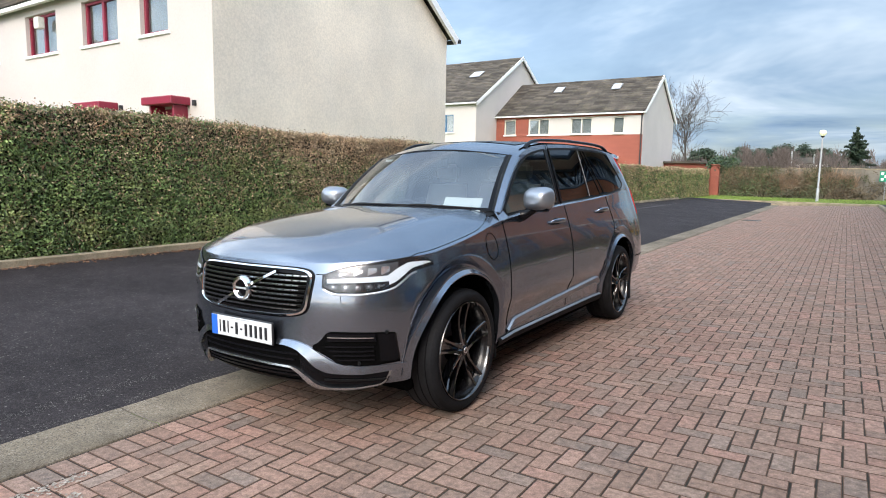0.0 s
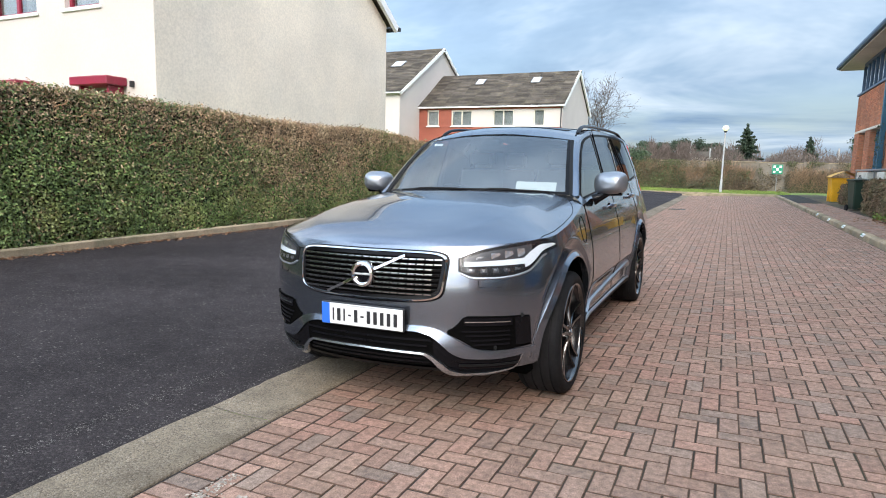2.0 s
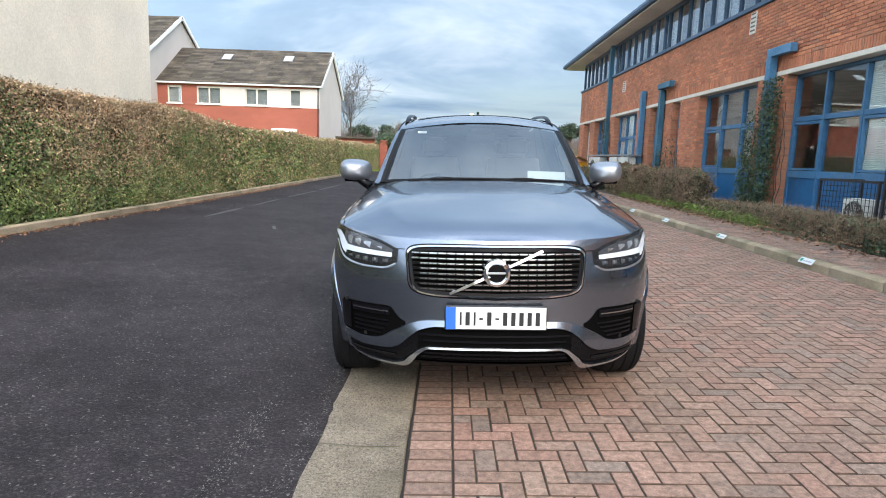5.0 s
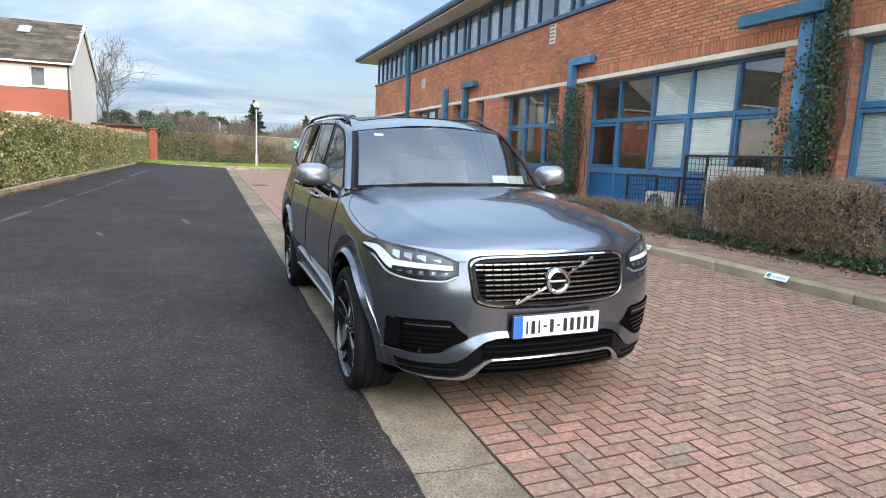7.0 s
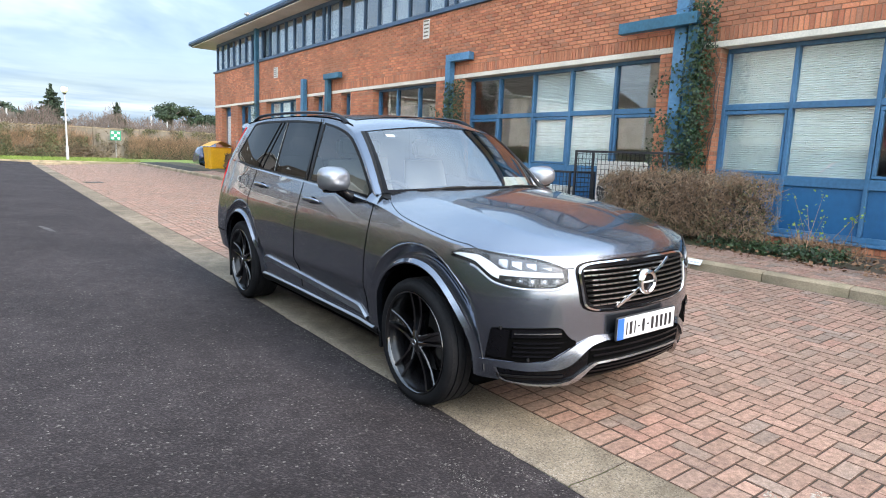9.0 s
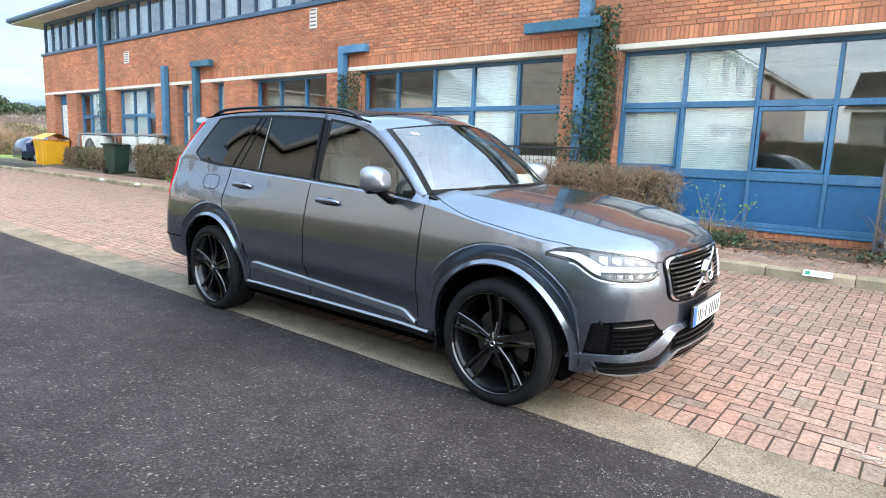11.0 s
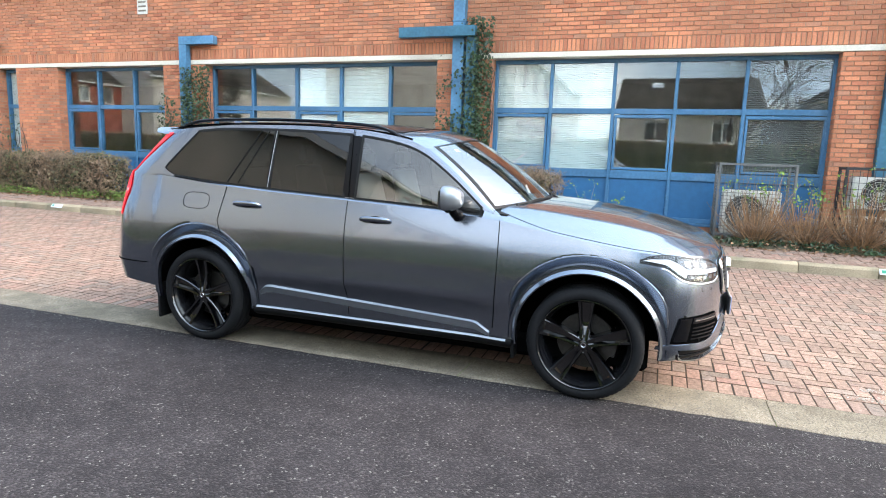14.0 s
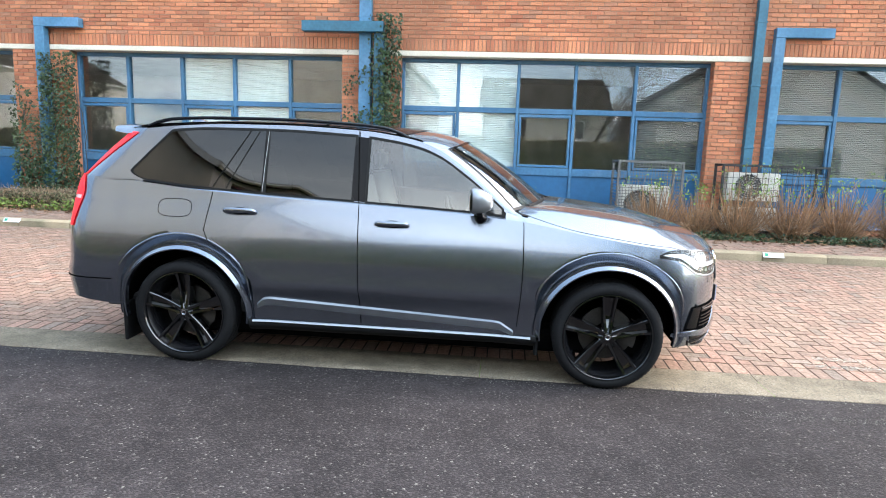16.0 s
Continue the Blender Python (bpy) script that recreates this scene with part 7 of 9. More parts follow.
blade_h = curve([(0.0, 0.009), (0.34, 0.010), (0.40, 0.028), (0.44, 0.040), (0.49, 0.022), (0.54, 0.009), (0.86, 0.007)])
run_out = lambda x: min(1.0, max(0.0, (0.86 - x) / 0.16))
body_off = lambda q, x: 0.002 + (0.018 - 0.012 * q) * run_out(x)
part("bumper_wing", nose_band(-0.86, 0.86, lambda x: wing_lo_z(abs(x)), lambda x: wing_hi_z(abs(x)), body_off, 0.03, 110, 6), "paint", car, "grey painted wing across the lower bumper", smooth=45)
# no opening is cut: a black panel puts the intake's shade into the colour
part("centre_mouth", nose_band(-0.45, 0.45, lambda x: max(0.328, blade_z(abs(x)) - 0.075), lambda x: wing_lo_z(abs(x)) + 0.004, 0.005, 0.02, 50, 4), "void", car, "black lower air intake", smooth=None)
for z, w in ((0.470, 0.39), (0.440, 0.37), (0.372, 0.37), (0.350, 0.38)):
    part("mouth_rib", nose_band(-w, w, lambda x, z=z: z - 0.006, lambda x, z=z: z + 0.005, 0.012, 0.012, 30, 3), "gloss_black", car, smooth=None)
for _, s in both:
    part("corner_slot", nose_band(0.40 * s, 0.79 * s, lambda x: blade_z(abs(x)) - 0.004, lambda x: wing_lo_z(abs(x)) + 0.004, 0.008, 0.02, 40, 4), "gloss_black", car, "black slot under the bumper wing", smooth=None)
    part("slot_rib", nose_band(0.52 * s, 0.78 * s, lambda x: 0.333, lambda x: 0.343, 0.014, 0.01, 20, 3), "matt_black", car, smooth=None)
part("lower_blade", nose_band(-0.80, 0.80, lambda x: blade_z(abs(x)), lambda x: blade_z(abs(x)) + blade_h(abs(x)), lambda q, x: 0.006 + (0.020 - 0.004 * q) * run_out(x + 0.05), 0.03, 150, 4), "blade_silver", car, "bright silver lower bumper blade", smooth=45)
bm = bmesh.new()
grid_faces(bm, [[Vector((x, nose_y(x, 0.30) + 0.02 + d, z)) for x in np.linspace(-0.60, 0.60, 41)] for d, z in ((0.0, 0.30), (0.02, 0.278), (0.10, 0.268), (0.16, 0.275))])
part("under_lip", bm, "matt_black", car, smooth=50)

# ---- tail ----
def tail_patch(a0, a1, z0, z1, off, s, n=10, m=14):
    rows = []
    for q in np.linspace(0, 1, m):
        z = z0 + (z1 - z0) * q
        rows.append([skin(a0(z) + (a1(z) - a0(z)) * t, z, off, s) for t in np.linspace(0, 1, n)])
    bm = bmesh.new()
    grid_faces(bm, rows)
    return bm


for _, s in both:
    lamp = part("tail_lamp", tail_patch(curve([(0.967, 1.30), (1.08, 1.245), (1.21, 1.19), (1.29, 1.225), (1.335, 1.30)]), lambda z: 1.62, 0.967, 1.335, 0.008, s), "lens_red", car, "tall red tail lamp", smooth=60)
    bm = bmesh.new()
    rows = []
    for q in np.linspace(0, 1, 16):
        row = []
        for t in np.linspace(0, 1, 6):
            u = 1.40 - 0.30 * q + (0.24 - 0.08 * q) * t
            p = cabin(u, 0.92 * q)
            nx = Vector((p.x, (p.y - 3.1) * 1.2, 0.2)).normalized()
            row.append(Vector(((p.x + nx.x * 0.008) * s, p.y + nx.y * 0.008, p.z)))
        rows.append(row)
    grid_faces(bm, rows)
    part("upper_lens", bm, "lens_red", lamp, smooth=60)
    part("lamp_band", tail_patch(lambda z: 1.215, lambda z: 1.56, 1.165, 1.19, 0.011, s, 8, 3), "lens_red_pale", lamp, smooth=60)
    strip([[skin(1.0 + 0.04 * t, 0.60 - 0.0 * t, 0.002, s) for t in np.linspace(0, 22, 20)]], 0.004, "void", "bumper_gap", car)
# black boxes for the shaded underside and engine bay
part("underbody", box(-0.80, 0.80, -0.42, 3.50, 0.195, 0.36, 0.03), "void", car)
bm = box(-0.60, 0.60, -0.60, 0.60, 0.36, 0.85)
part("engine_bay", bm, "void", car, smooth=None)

# ---- door mirrors ----
for _, s in both:
    bm = bmesh.new()
    rows = []
    for p in np.linspace(-math.pi / 2, math.pi / 2, 13):
        ring = []
        for t in np.linspace(0, 2 * math.pi, 24, endpoint=False):
            se = lambda v, e: math.copysign(abs(v) ** e, v)
            x = 0.124 * se(math.cos(p), 0.55) * se(math.cos(t), 0.62)
            z = 0.086 * se(math.cos(p), 0.55) * se(math.sin(t), 0.72) + 0.006 * (x / 0.118)
            y = 0.098 * se(math.sin(p), 0.8)
            y = min(y, 0.045)
            taper = 1 - 0.22 * max(0.0, -y / 0.085)
            ring.append(Vector(((0.985 + x * taper) * s, 0.90 + y - 0.05 * (x / 0.118) * 0.35, 1.276 + z * taper)))
        rows.append(ring)
    grid_faces(bm, rows, closed=True)
    bmesh.ops.remove_doubles(bm, verts=bm.verts, dist=0.0005)
    mirror = part("door_mirror", bm, "mirror_cap", car, "grey door mirror with a black foot", smooth=50)
    part("mirror_base", tube([(0.865 * s, 0.88, 1.155), (0.90 * s, 0.89, 1.170), (0.945 * s, 0.895, 1.20), (0.96 * s, 0.895, 1.230)], 0.03, 10, radii=[0.045, 0.034, 0.034, 0.04]), "gloss_black", mirror)
    part("mirror_glass", box(min(0.885 * s, 1.085 * s), max(0.885 * s, 1.085 * s), 0.943, 0.948, 1.219, 1.332, 0.004), "chrome", mirror)
    part("lower_cap", tube([(0.90 * s, 0.90, 1.204), (1.07 * s, 0.885, 1.210)], 0.022, 8), "gloss_black", mirror)

# ---- wheels ----
def tyre_profile():
    r, w = TYRE, 0.135
    prof = [(0.296, -w + 0.016), (0.308, -w + 0.004), (0.328, -w - 0.003), (0.346, -w + 0.002), (0.358, -w + 0.009), (0.369, -w + 0.024)]
    for a, b in ((-0.088, -0.078), (-0.034, -0.024), (0.024, 0.034), (0.078, 0.088)):
        prof += [(r, a), (r - 0.008, a), (r - 0.008, b), (r, b)]
    prof += [(q, -x) for q, x in prof[5::-1]]
    return prof


def make_wheel(x, y, s):
    """A wheel whose outer face looks along s * x."""
    c = (x, y, AXLE)
    wh = part("wheel", lathe([(q[0], q[1] * s) for q in tyre_profile()], 72, "x", centre=c), "rubber", car, "gloss black alloy wheel with five double spokes", smooth=35)
    # shoulder blocks of the tread
    bm = bmesh.new()
    for i in range(72):
        w0 = 2 * math.pi * i / 72
        for r0, r1, a0, a1 in ((0.3575, 0.3705, 0.126, 0.112),):
            row = [[(x + a * s, y + r * math.cos(w0 + d), AXLE + r * math.sin(w0 + d)) for d in (0.0, 0.052)] for r, a in ((r0, a0 + 0.002), (r1, a1 + 0.003), (TYRE + 0.0015, 0.092))]
            grid_faces(bm, row)
    tagged(part("tread", bm, "rubber", wh, smooth=None), kind="stuff")
    rim_prof = [(0.300, 0.118), (0.305, 0.128), (0.302, 0.134), (0.296, 0.135), (0.290, 0.128), (0.286, 0.112)]
    part("rim_flange", lathe([(r, a * s) for r, a in rim_prof], 72, "x", centre=c), "rim", wh, smooth=40)
    rim_prof = [(0.287, 0.112), (0.280, 0.098), (0.272, 0.085), (0.262, 0.02), (0.255, -0.11), (0.262, -0.13)]
    part("rim_barrel", lathe([(r, a * s) for r, a in rim_prof], 60, "x", centre=c), "rim_barrel", wh, smooth=40)
    part("brake_disc", lathe([(0.075, 0.010 * s), (0.185, 0.012 * s), (0.188, 0.0), (0.185, -0.012 * s)], 40, "x", centre=c), "disc", wh)
    bm = bmesh.new()
    rows = []
    for w in np.linspace(math.radians(150), math.radians(205), 8):
        rows.append([(x + dx * s, y + r * math.cos(w), AXLE + r * math.sin(w)) for r, dx in ((0.12, 0.045), (0.205, 0.045), (0.215, 0.0), (0.205, -0.04))])
    grid_faces(bm, rows)
    part("brake_calliper", bm, "disc", wh)
    for i in range(5):
        base = 2 * math.pi * (i + 0.25) / 5
        out, across = Vector((0, math.cos(base), math.sin(base))), Vector((0, -math.sin(base), math.cos(base)))
        rows = []
        for q in np.linspace(0, 1, 9):
            r = 0.030 + (0.291 - 0.030) * q
            half = 0.030 + 0.026 * q ** 1.2
            face = 0.116 - 0.020 * math.sin(math.pi * q) + 0.008 * q
            groove = 0.002 + 0.038 * min(1.0, q / 0.35)
            cut = half * (0.12 + 0.46 * min(1.0, q / 0.5))
            prof = [(-half - 0.006, -0.055), (-half, -0.006), (-half + 0.005, 0.0), (-cut - 0.002, -0.003), (-cut + 0.004, -groove), (cut - 0.004, -groove), (cut + 0.002, -0.003), (half - 0.005, 0.0), (half, -0.006), (half + 0.006, -0.055)]
            ctr = Vector((x, y, AXLE)) + out * r
            rows.append([ctr + across * d + Vector(((face + e) * s, 0, 0)) for d, e in prof])
        bm = bmesh.new()
        grid_faces(bm, rows, closed=True)
        part("spoke", bm, "rim", wh, smooth=25)
    part("hub", lathe([(0.0, 0.114 * s), (0.030, 0.114 * s), (0.034, 0.108 * s), (0.060, 0.100 * s), (0.066, 0.05 * s)], 30, "x", centre=c), "rim", wh)
    part("centre_cap", lathe([(0.0, 0.1215 * s), (0.022, 0.1205 * s), (0.029, 0.117 * s), (0.030, 0.112 * s)], 24, "x", centre=c), "rim", wh)
    part("cap_ring", lathe([(0.011, 0.122 * s), (0.013, 0.1235 * s), (0.019, 0.123 * s), (0.020, 0.1212 * s)], 24, "x", centre=c), "chrome", wh, "bright ring on the wheel cap")
    for i in range(5):
        w = 2 * math.pi * (i + 0.75) / 5
        part("wheel_bolt", lathe([(0.0, 0.108 * s), (0.009, 0.108 * s), (0.010, 0.085 * s)], 8, "x", centre=(x, y + 0.050 * math.cos(w), AXLE + 0.050 * math.sin(w))), "steel", wh)


for _, s in both:
    for y in HUBS:
        make_wheel(0.818 * s, y, s)

# ---- inside ----
part("dashboard", box(-0.70, 0.70, 0.52, 1.02, 0.95, 1.185, 0.05, segments=3), "dash", car)
part("cabin_floor", box(-0.80, 0.80, 0.55, 3.7, 0.36, 0.46, 0.02), "dash", car)
for x in (-0.38, 0.38):
    for y, h in ((1.75, 0), (2.75, 0)):
        w = 0.25
        seat = part("seat", box(x - w, x + w, y - 0.55, y, 0.62, 0.80, 0.06, segments=3), "seat", car, "pale leather car seat")
        bm = bmesh.new()
        rows = []
        for q in np.linspace(0, 1, 9):
            z = 0.78 + 0.60 * q
            yy = y - 0.06 + 0.13 * q
            ww = w * (1.0 - 0.18 * q ** 2)
            rows.append([(x + ww * math.cos(t) , yy + 0.075 * math.sin(t), z) for t in np.linspace(0, 2 * math.pi, 20, endpoint=False)])
        vr = grid_faces(bm, rows, closed=True)
        bm.faces.new(vr[-1])
        part("seat_back", bm, "seat", seat, smooth=60)
        part("headrest", box(x - 0.12, x + 0.12, y + 0.03, y + 0.12, 1.40, 1.57, 0.035, segments=3), "seat", seat)
wheel_pts = []
for t in np.linspace(0, 2 * math.pi, 33):
    wheel_pts.append((-0.38 + 0.185 * math.cos(t), 1.10 + 0.06 * math.sin(t), 1.06 + 0.175 * math.sin(t)))
part("steering_wheel", tube(wheel_pts, 0.017, 8), "dash", car)
part("inside_mirror", box(-0.12, 0.12, 1.04, 1.07, 1.51, 1.58, 0.015), "matt_black", car)
part("sensor_pod", box(-0.09, 0.09, 1.02, 1.12, 1.575, 1.625, 0.02), "matt_black", car)
bm = bmesh.new()
grid_faces(bm, [[(0.31 + 0.29 * u, 0.61 + 0.05 * u + 0.065 * v, 1.20 + 0.115 * v) for u in (0, 0.5, 1)] for v in (0, 1)])
sheet = part("paper_sheet", bm, "paper", None, "white printed paper sheet lying on the dashboard", category="paper", smooth=None)
part("sticker", box(-0.50, -0.43, 0, 0.002, 0, 0.03), "paper", car, smooth=None).matrix_local = pose(0, 1.015, 1.572, -52, 0, 0)

# ---- things along the office wall ----
def ac_unit(y0, y1, z0, z1, x=6.45, depth=0.32):
    """An outdoor air-conditioning unit whose fan looks along -x."""
    u = thing("air_conditioner", "weathered white outdoor air-conditioning unit with a round fan grille", "air conditioner", "air conditioners")
    part("casing", box(x, x + depth, y0, y1, z0 + 0.05, z1, 0.02, segments=2), "offwhite", u)
    for y in (y0 + 0.08, y1 - 0.14):
        part("foot", box(x + 0.02, x + depth - 0.02, y, y + 0.06, z0 - 0.03, z0 + 0.05, 0.006), "steel", u)
    r = min((y1 - y0) * 0.33, (z1 - z0) * 0.40)
    c = (x - 0.004, y0 + (y1 - y0) * 0.60, (z0 + z1) / 2 + 0.02)
    part("fan_well", lathe([(0.0, 0.0), (r, 0.0), (r + 0.012, -0.008)], 32, "x", centre=c), "dark_metal", u)
    bm = bmesh.new()
    for k in range(1, 7):
        lathe([(r * k / 6 - 0.003, -0.012), (r * k / 6 + 0.003, -0.012)], 28, "x", bm=bm, centre=c)
    for k in range(8):
        w = math.pi * k / 8
        d = Vector((0, math.cos(w) * r, math.sin(w) * r))
        tube([Vector(c) + Vector((-0.013, 0, 0)) - d, Vector(c) + Vector((-0.013, 0, 0)) + d], 0.003, 4, bm=bm)
    part("fan_grille", bm, "offwhite", u, smooth=None)
    part("service_cover", box(x - 0.004, x + 0.01, y0 + 0.03, y0 + (y1 - y0) * 0.2, z0 + 0.1, z1 - 0.06, 0.004), "offwhite", u)
    return u


def wire_cage(y0, y1, z0, z1, x0=6.18, x1=6.80, pitch=0.075, mat="dark_metal", top=True):
    """A security cage: angle-iron frame and welded wire on the front and ends."""
    c = thing("security_cage", "dark welded-wire security cage round an air-conditioning unit", "cage", "security cages")
    for x in (x0, x1 - 0.04):
        for y in (y0, y1 - 0.04):
            part("post", box(x, x + 0.04, y, y + 0.04, z0 - 0.05, z1, 0.003), mat, c)
    for z in (z0 + 0.05, z1 - 0.04):
        part("rail", box(x0, x0 + 0.04, y0 + 0.04, y1 - 0.04, z, z + 0.04, 0.003), mat, c)
        for y in (y0, y1 - 0.04):
            part("rail", box(x0 + 0.04, x1 - 0.04, y, y + 0.04, z, z + 0.04, 0.003), mat, c)
    bm = bmesh.new()
    for y in np.arange(y0 + pitch, y1 - 0.03, pitch):
        box(x0 + 0.012, x0 + 0.019, y, y + 0.007, z0 + 0.08, z1 - 0.04, bm=bm)
    for z in np.arange(z0 + 0.1, z1 - 0.05, pitch):
        box(x0 + 0.008, x0 + 0.013, y0 + 0.03, y1 - 0.03, z, z + 0.007, bm=bm)
        for y in (y0 + 0.015, y1 - 0.02):
            box(x0 + 0.03, x1 - 0.03, y, y + 0.005, z, z + 0.007, bm=bm)
    part("wire_mesh", bm, mat, c, "square welded wire mesh", smooth=None)
    return c


wire_cage(-2.46, -1.30, 0.32, 1.57, 6.22, 6.84, 0.055, "mesh_wire")
ac_unit(-2.30, -1.42, 0.33, 1.12, 6.42)
wire_cage(-4.9, -3.10, 0.32, 1.56, 6.20, 6.64, 0.10)
ac_unit(-4.15, -3.25, 0.86, 1.42, 6.34, 0.26)
ac_unit(-4.15, -3.25, 0.33, 0.80, 6.34, 0.26)
wire_cage(3.06, 5.04, 0.32, 1.66, 6.05, 6.58, 0.09)
ac_unit(3.72, 4.62, 0.33, 1.48, 6.18, 0.32)
wire_cage(5.12, 6.60, 0.32, 1.26, 6.05, 6.80, 0.09)
ac_unit(5.5, 6.3, 0.33, 0.95, 6.30, 0.32)
ac_unit(18.9, 20.1, 0.33, 1.62, 6.25, 0.35)
ac_unit(20.3, 21.4, 0.33, 1.62, 6.25, 0.35)
ac_unit(23.0, 25.0, 0.33, 1.62, 6.25, 0.35)
shelf = thing("pipe_tray", "long galvanised cable tray over the air-conditioning units", "cable tray")
part("tray", box(6.25, 6.72, 18.7, 25.4, 1.66, 1.72, 0.008), "steel", shelf)
for y in (18.72, 22.0, 25.36):
    part("tray_leg", box(6.27, 6.31, y, y + 0.04, 0.25, 1.66, 0.003), "steel", shelf)

# wheelie bin
b = thing("wheelie_bin", "dark green plastic wheelie bin standing by the path", "bin", at=pose(5.72, 20.6, 0.30, 0, 0, 8))
bm = bmesh.new()
rows = []
for z, w, d in ((0.06, 0.24, 0.25), (0.10, 0.25, 0.26), (0.55, 0.28, 0.31), (0.98, 0.305, 0.36), (1.0, 0.33, 0.385), (1.03, 0.33, 0.385)):
    rows.append([(sx * w, sy * d, z) for sx, sy in ((-1, -0.9), (-0.92, -1), (0.92, -1), (1, -0.9), (1, 0.9), (0.92, 1), (-0.92, 1), (-1, 0.9))])
vr = grid_faces(bm, rows, closed=True)
bm.faces.new(vr[0])
part("bin_body", bm, "bin_green", b, smooth=30)
bm = bmesh.new()
grid_faces(bm, [[(x, y, 1.035 + 0.05 * (1 - (x / 0.35) ** 2) * (1 - (y / 0.42) ** 2)) for x in np.linspace(-0.35, 0.35, 9)] for y in np.linspace(-0.41, 0.42, 9)])
part("lid", bm, "bin_green", b)
part("lid_handle", tube([(-0.30, 0.42, 1.0), (-0.30, 0.47, 1.03), (0.30, 0.47, 1.03), (0.30, 0.42, 1.0)], 0.018, 8), "bin_green", b)
for x in (-0.29, 0.29):
    part("wheel", lathe([(0.0, x - 0.03), (0.10, x - 0.03), (0.105, x), (0.10, x + 0.03), (0.0, x + 0.03)], 20, "x", centre=(0, 0.25, 0.095)), "rubber", b)

# yellow grit bin
g = thing("grit_bin", "large yellow plastic grit bin with a sloping lid", "grit bin", at=pose(6.3, 28.4, 0.27))
bm = bmesh.new()
rows = []
for z, w, d in ((0.0, 0.42, 0.55), (0.10, 0.44, 0.58), (1.05, 0.50, 0.68), (1.10, 0.53, 0.72)):
    rows.append([(sx * w, sy * d, z) for sx, sy in ((-1, -0.93), (-0.93, -1), (0.93, -1), (1, -0.93), (1, 0.93), (0.93, 1), (-0.93, 1), (-1, 0.93))])
vr = grid_faces(bm, rows, closed=True)
bm.faces.new(vr[0])
part("bin_body", bm, "yellow", g, smooth=30)
bm = bmesh.new()
grid_faces(bm, [[(x, y, 1.10 + 0.28 * (1 - abs(x) / 0.56) ** 0.7 + 0.02) for x in (-0.55, -0.42, -0.2, 0, 0.2, 0.42, 0.55)] for y in (-0.74, -0.7, 0.7, 0.74)])
part("lid", bm, "yellow", g, smooth=30)
for y in (-0.35, 0.35):
    part("rib", box(-0.495, -0.45, y - 0.05, y + 0.05, 0.05, 1.0, 0.01), "yellow", g)

# dark blue hatchback at the far corner
hb = thing("car", "dark blue hatchback parked beyond the office corner", "car", at=pose(9.9, 38.6, 0.05, 0, 0, 90))
M["blue_paint_car"] = material("dark_blue_car_paint", (0.012, 0.025, 0.075), 0.25, 0.3, vary=0.05, coat=1.0)
side_w = curve([(-2.0, 0.70), (-1.7, 0.82), (0, 0.86), (1.6, 0.83), (1.95, 0.74)])
top = curve([(-2.0, 0.72), (-1.9, 0.86), (-1.0, 0.98), (-0.75, 1.02), (0.05, 1.44), (0.9, 1.47), (1.55, 1.32), (1.9, 0.95), (1.95, 0.70)])
rows = []
for y in np.linspace(-2.0, 1.95, 44):
    w, t = side_w(y), top(y)
    b0 = min(t, 0.92)
    rows.append([(-w * 0.92, y, 0.25), (-w, y, 0.45), (-w, y, 0.7), (-w * 0.96, y, b0), (-w * (0.96 - 0.30 * max(0, t - 0.92)), y, b0 + (t - b0) * 0.8), (-w * (0.90 - 0.42 * max(0, t - 0.92)), y, t), (0, y, t + 0.02),
                 (w * (0.90 - 0.42 * max(0, t - 0.92)), y, t), (w * (0.96 - 0.30 * max(0, t - 0.92)), y, b0 + (t - b0) * 0.8), (w * 0.96, y, b0), (w, y, 0.7), (w, y, 0.45), (w * 0.92, y, 0.25)])
bm = bmesh.new()
vr = grid_faces(bm, rows)
bm.faces.new(vr[0]); bm.faces.new(vr[-1])
part("body", bm, "blue_paint_car", hb, smooth=40)
for s in (-1, 1):
    bm = bmesh.new()
    grid_faces(bm, [[(s * (side_w(y) * (0.965 - 0.30 * max(0, top(y) - 0.92) * q) + 0.012), y, 0.95 + max(0.01, top(y) - 0.10 - 0.95) * q) for q in (0, 0.4, 0.8)] for y in np.linspace(-0.45, 1.45, 16)])
    part("side_window", bm, "gloss_black", hb, smooth=60)
    for y in (-1.25, 1.25):
        c = (s * 0.76, y, 0.30)
        w = part("wheel", lathe([(0.17, 0.09 * s), (0.20, 0.10 * s), (0.28, 0.10 * s), (0.30, 0.08 * s), (0.30, -0.08 * s), (0.2, -0.1 * s)], 28, "x", centre=c), "rubber", hb)
        part("hub_cap", lathe([(0.0, 0.11 * s), (0.12, 0.10 * s), (0.18, 0.085 * s)], 20, "x", centre=c), "steel", w)

# low building and posts far off
far = thing("bungalow", "long low white building far behind the wall", "building")
part("wall", box(-6.0, -1.2, 96, 101, 0, 2.9), "render_white", far, smooth=None)
bm = bmesh.new()
grid_faces(bm, [[(x, 95.6, 2.9), (x, 98.5, 4.3), (x, 101.4, 2.9)] for x in (-6.3, -0.9)])
part("roof", bm, "roof", far, smooth=None)
for x, y, h in ((-3.2, 84, 5.2), (-0.8, 84, 4.8), (11.6, 70, 4.4), (13.2, 70, 3.9)):
    p = thing("pole", "thin pale service pole beyond the wall", "pole", "poles", at=pose(x, y, -0.14))
    part("shaft", tube([(0, 0, 0), (0, 0, h)], 0.09, 8, radii=[0.11, 0.08]), "lamp_post", p)
    part("cap", lathe([(0.0, h + 0.06), (0.09, h + 0.03), (0.09, h)], 8, "z"), "steel", p)

# ---- hedge ----
hedge = thing("hedge", "long clipped privet hedge, green with brown bare patches", "hedge")
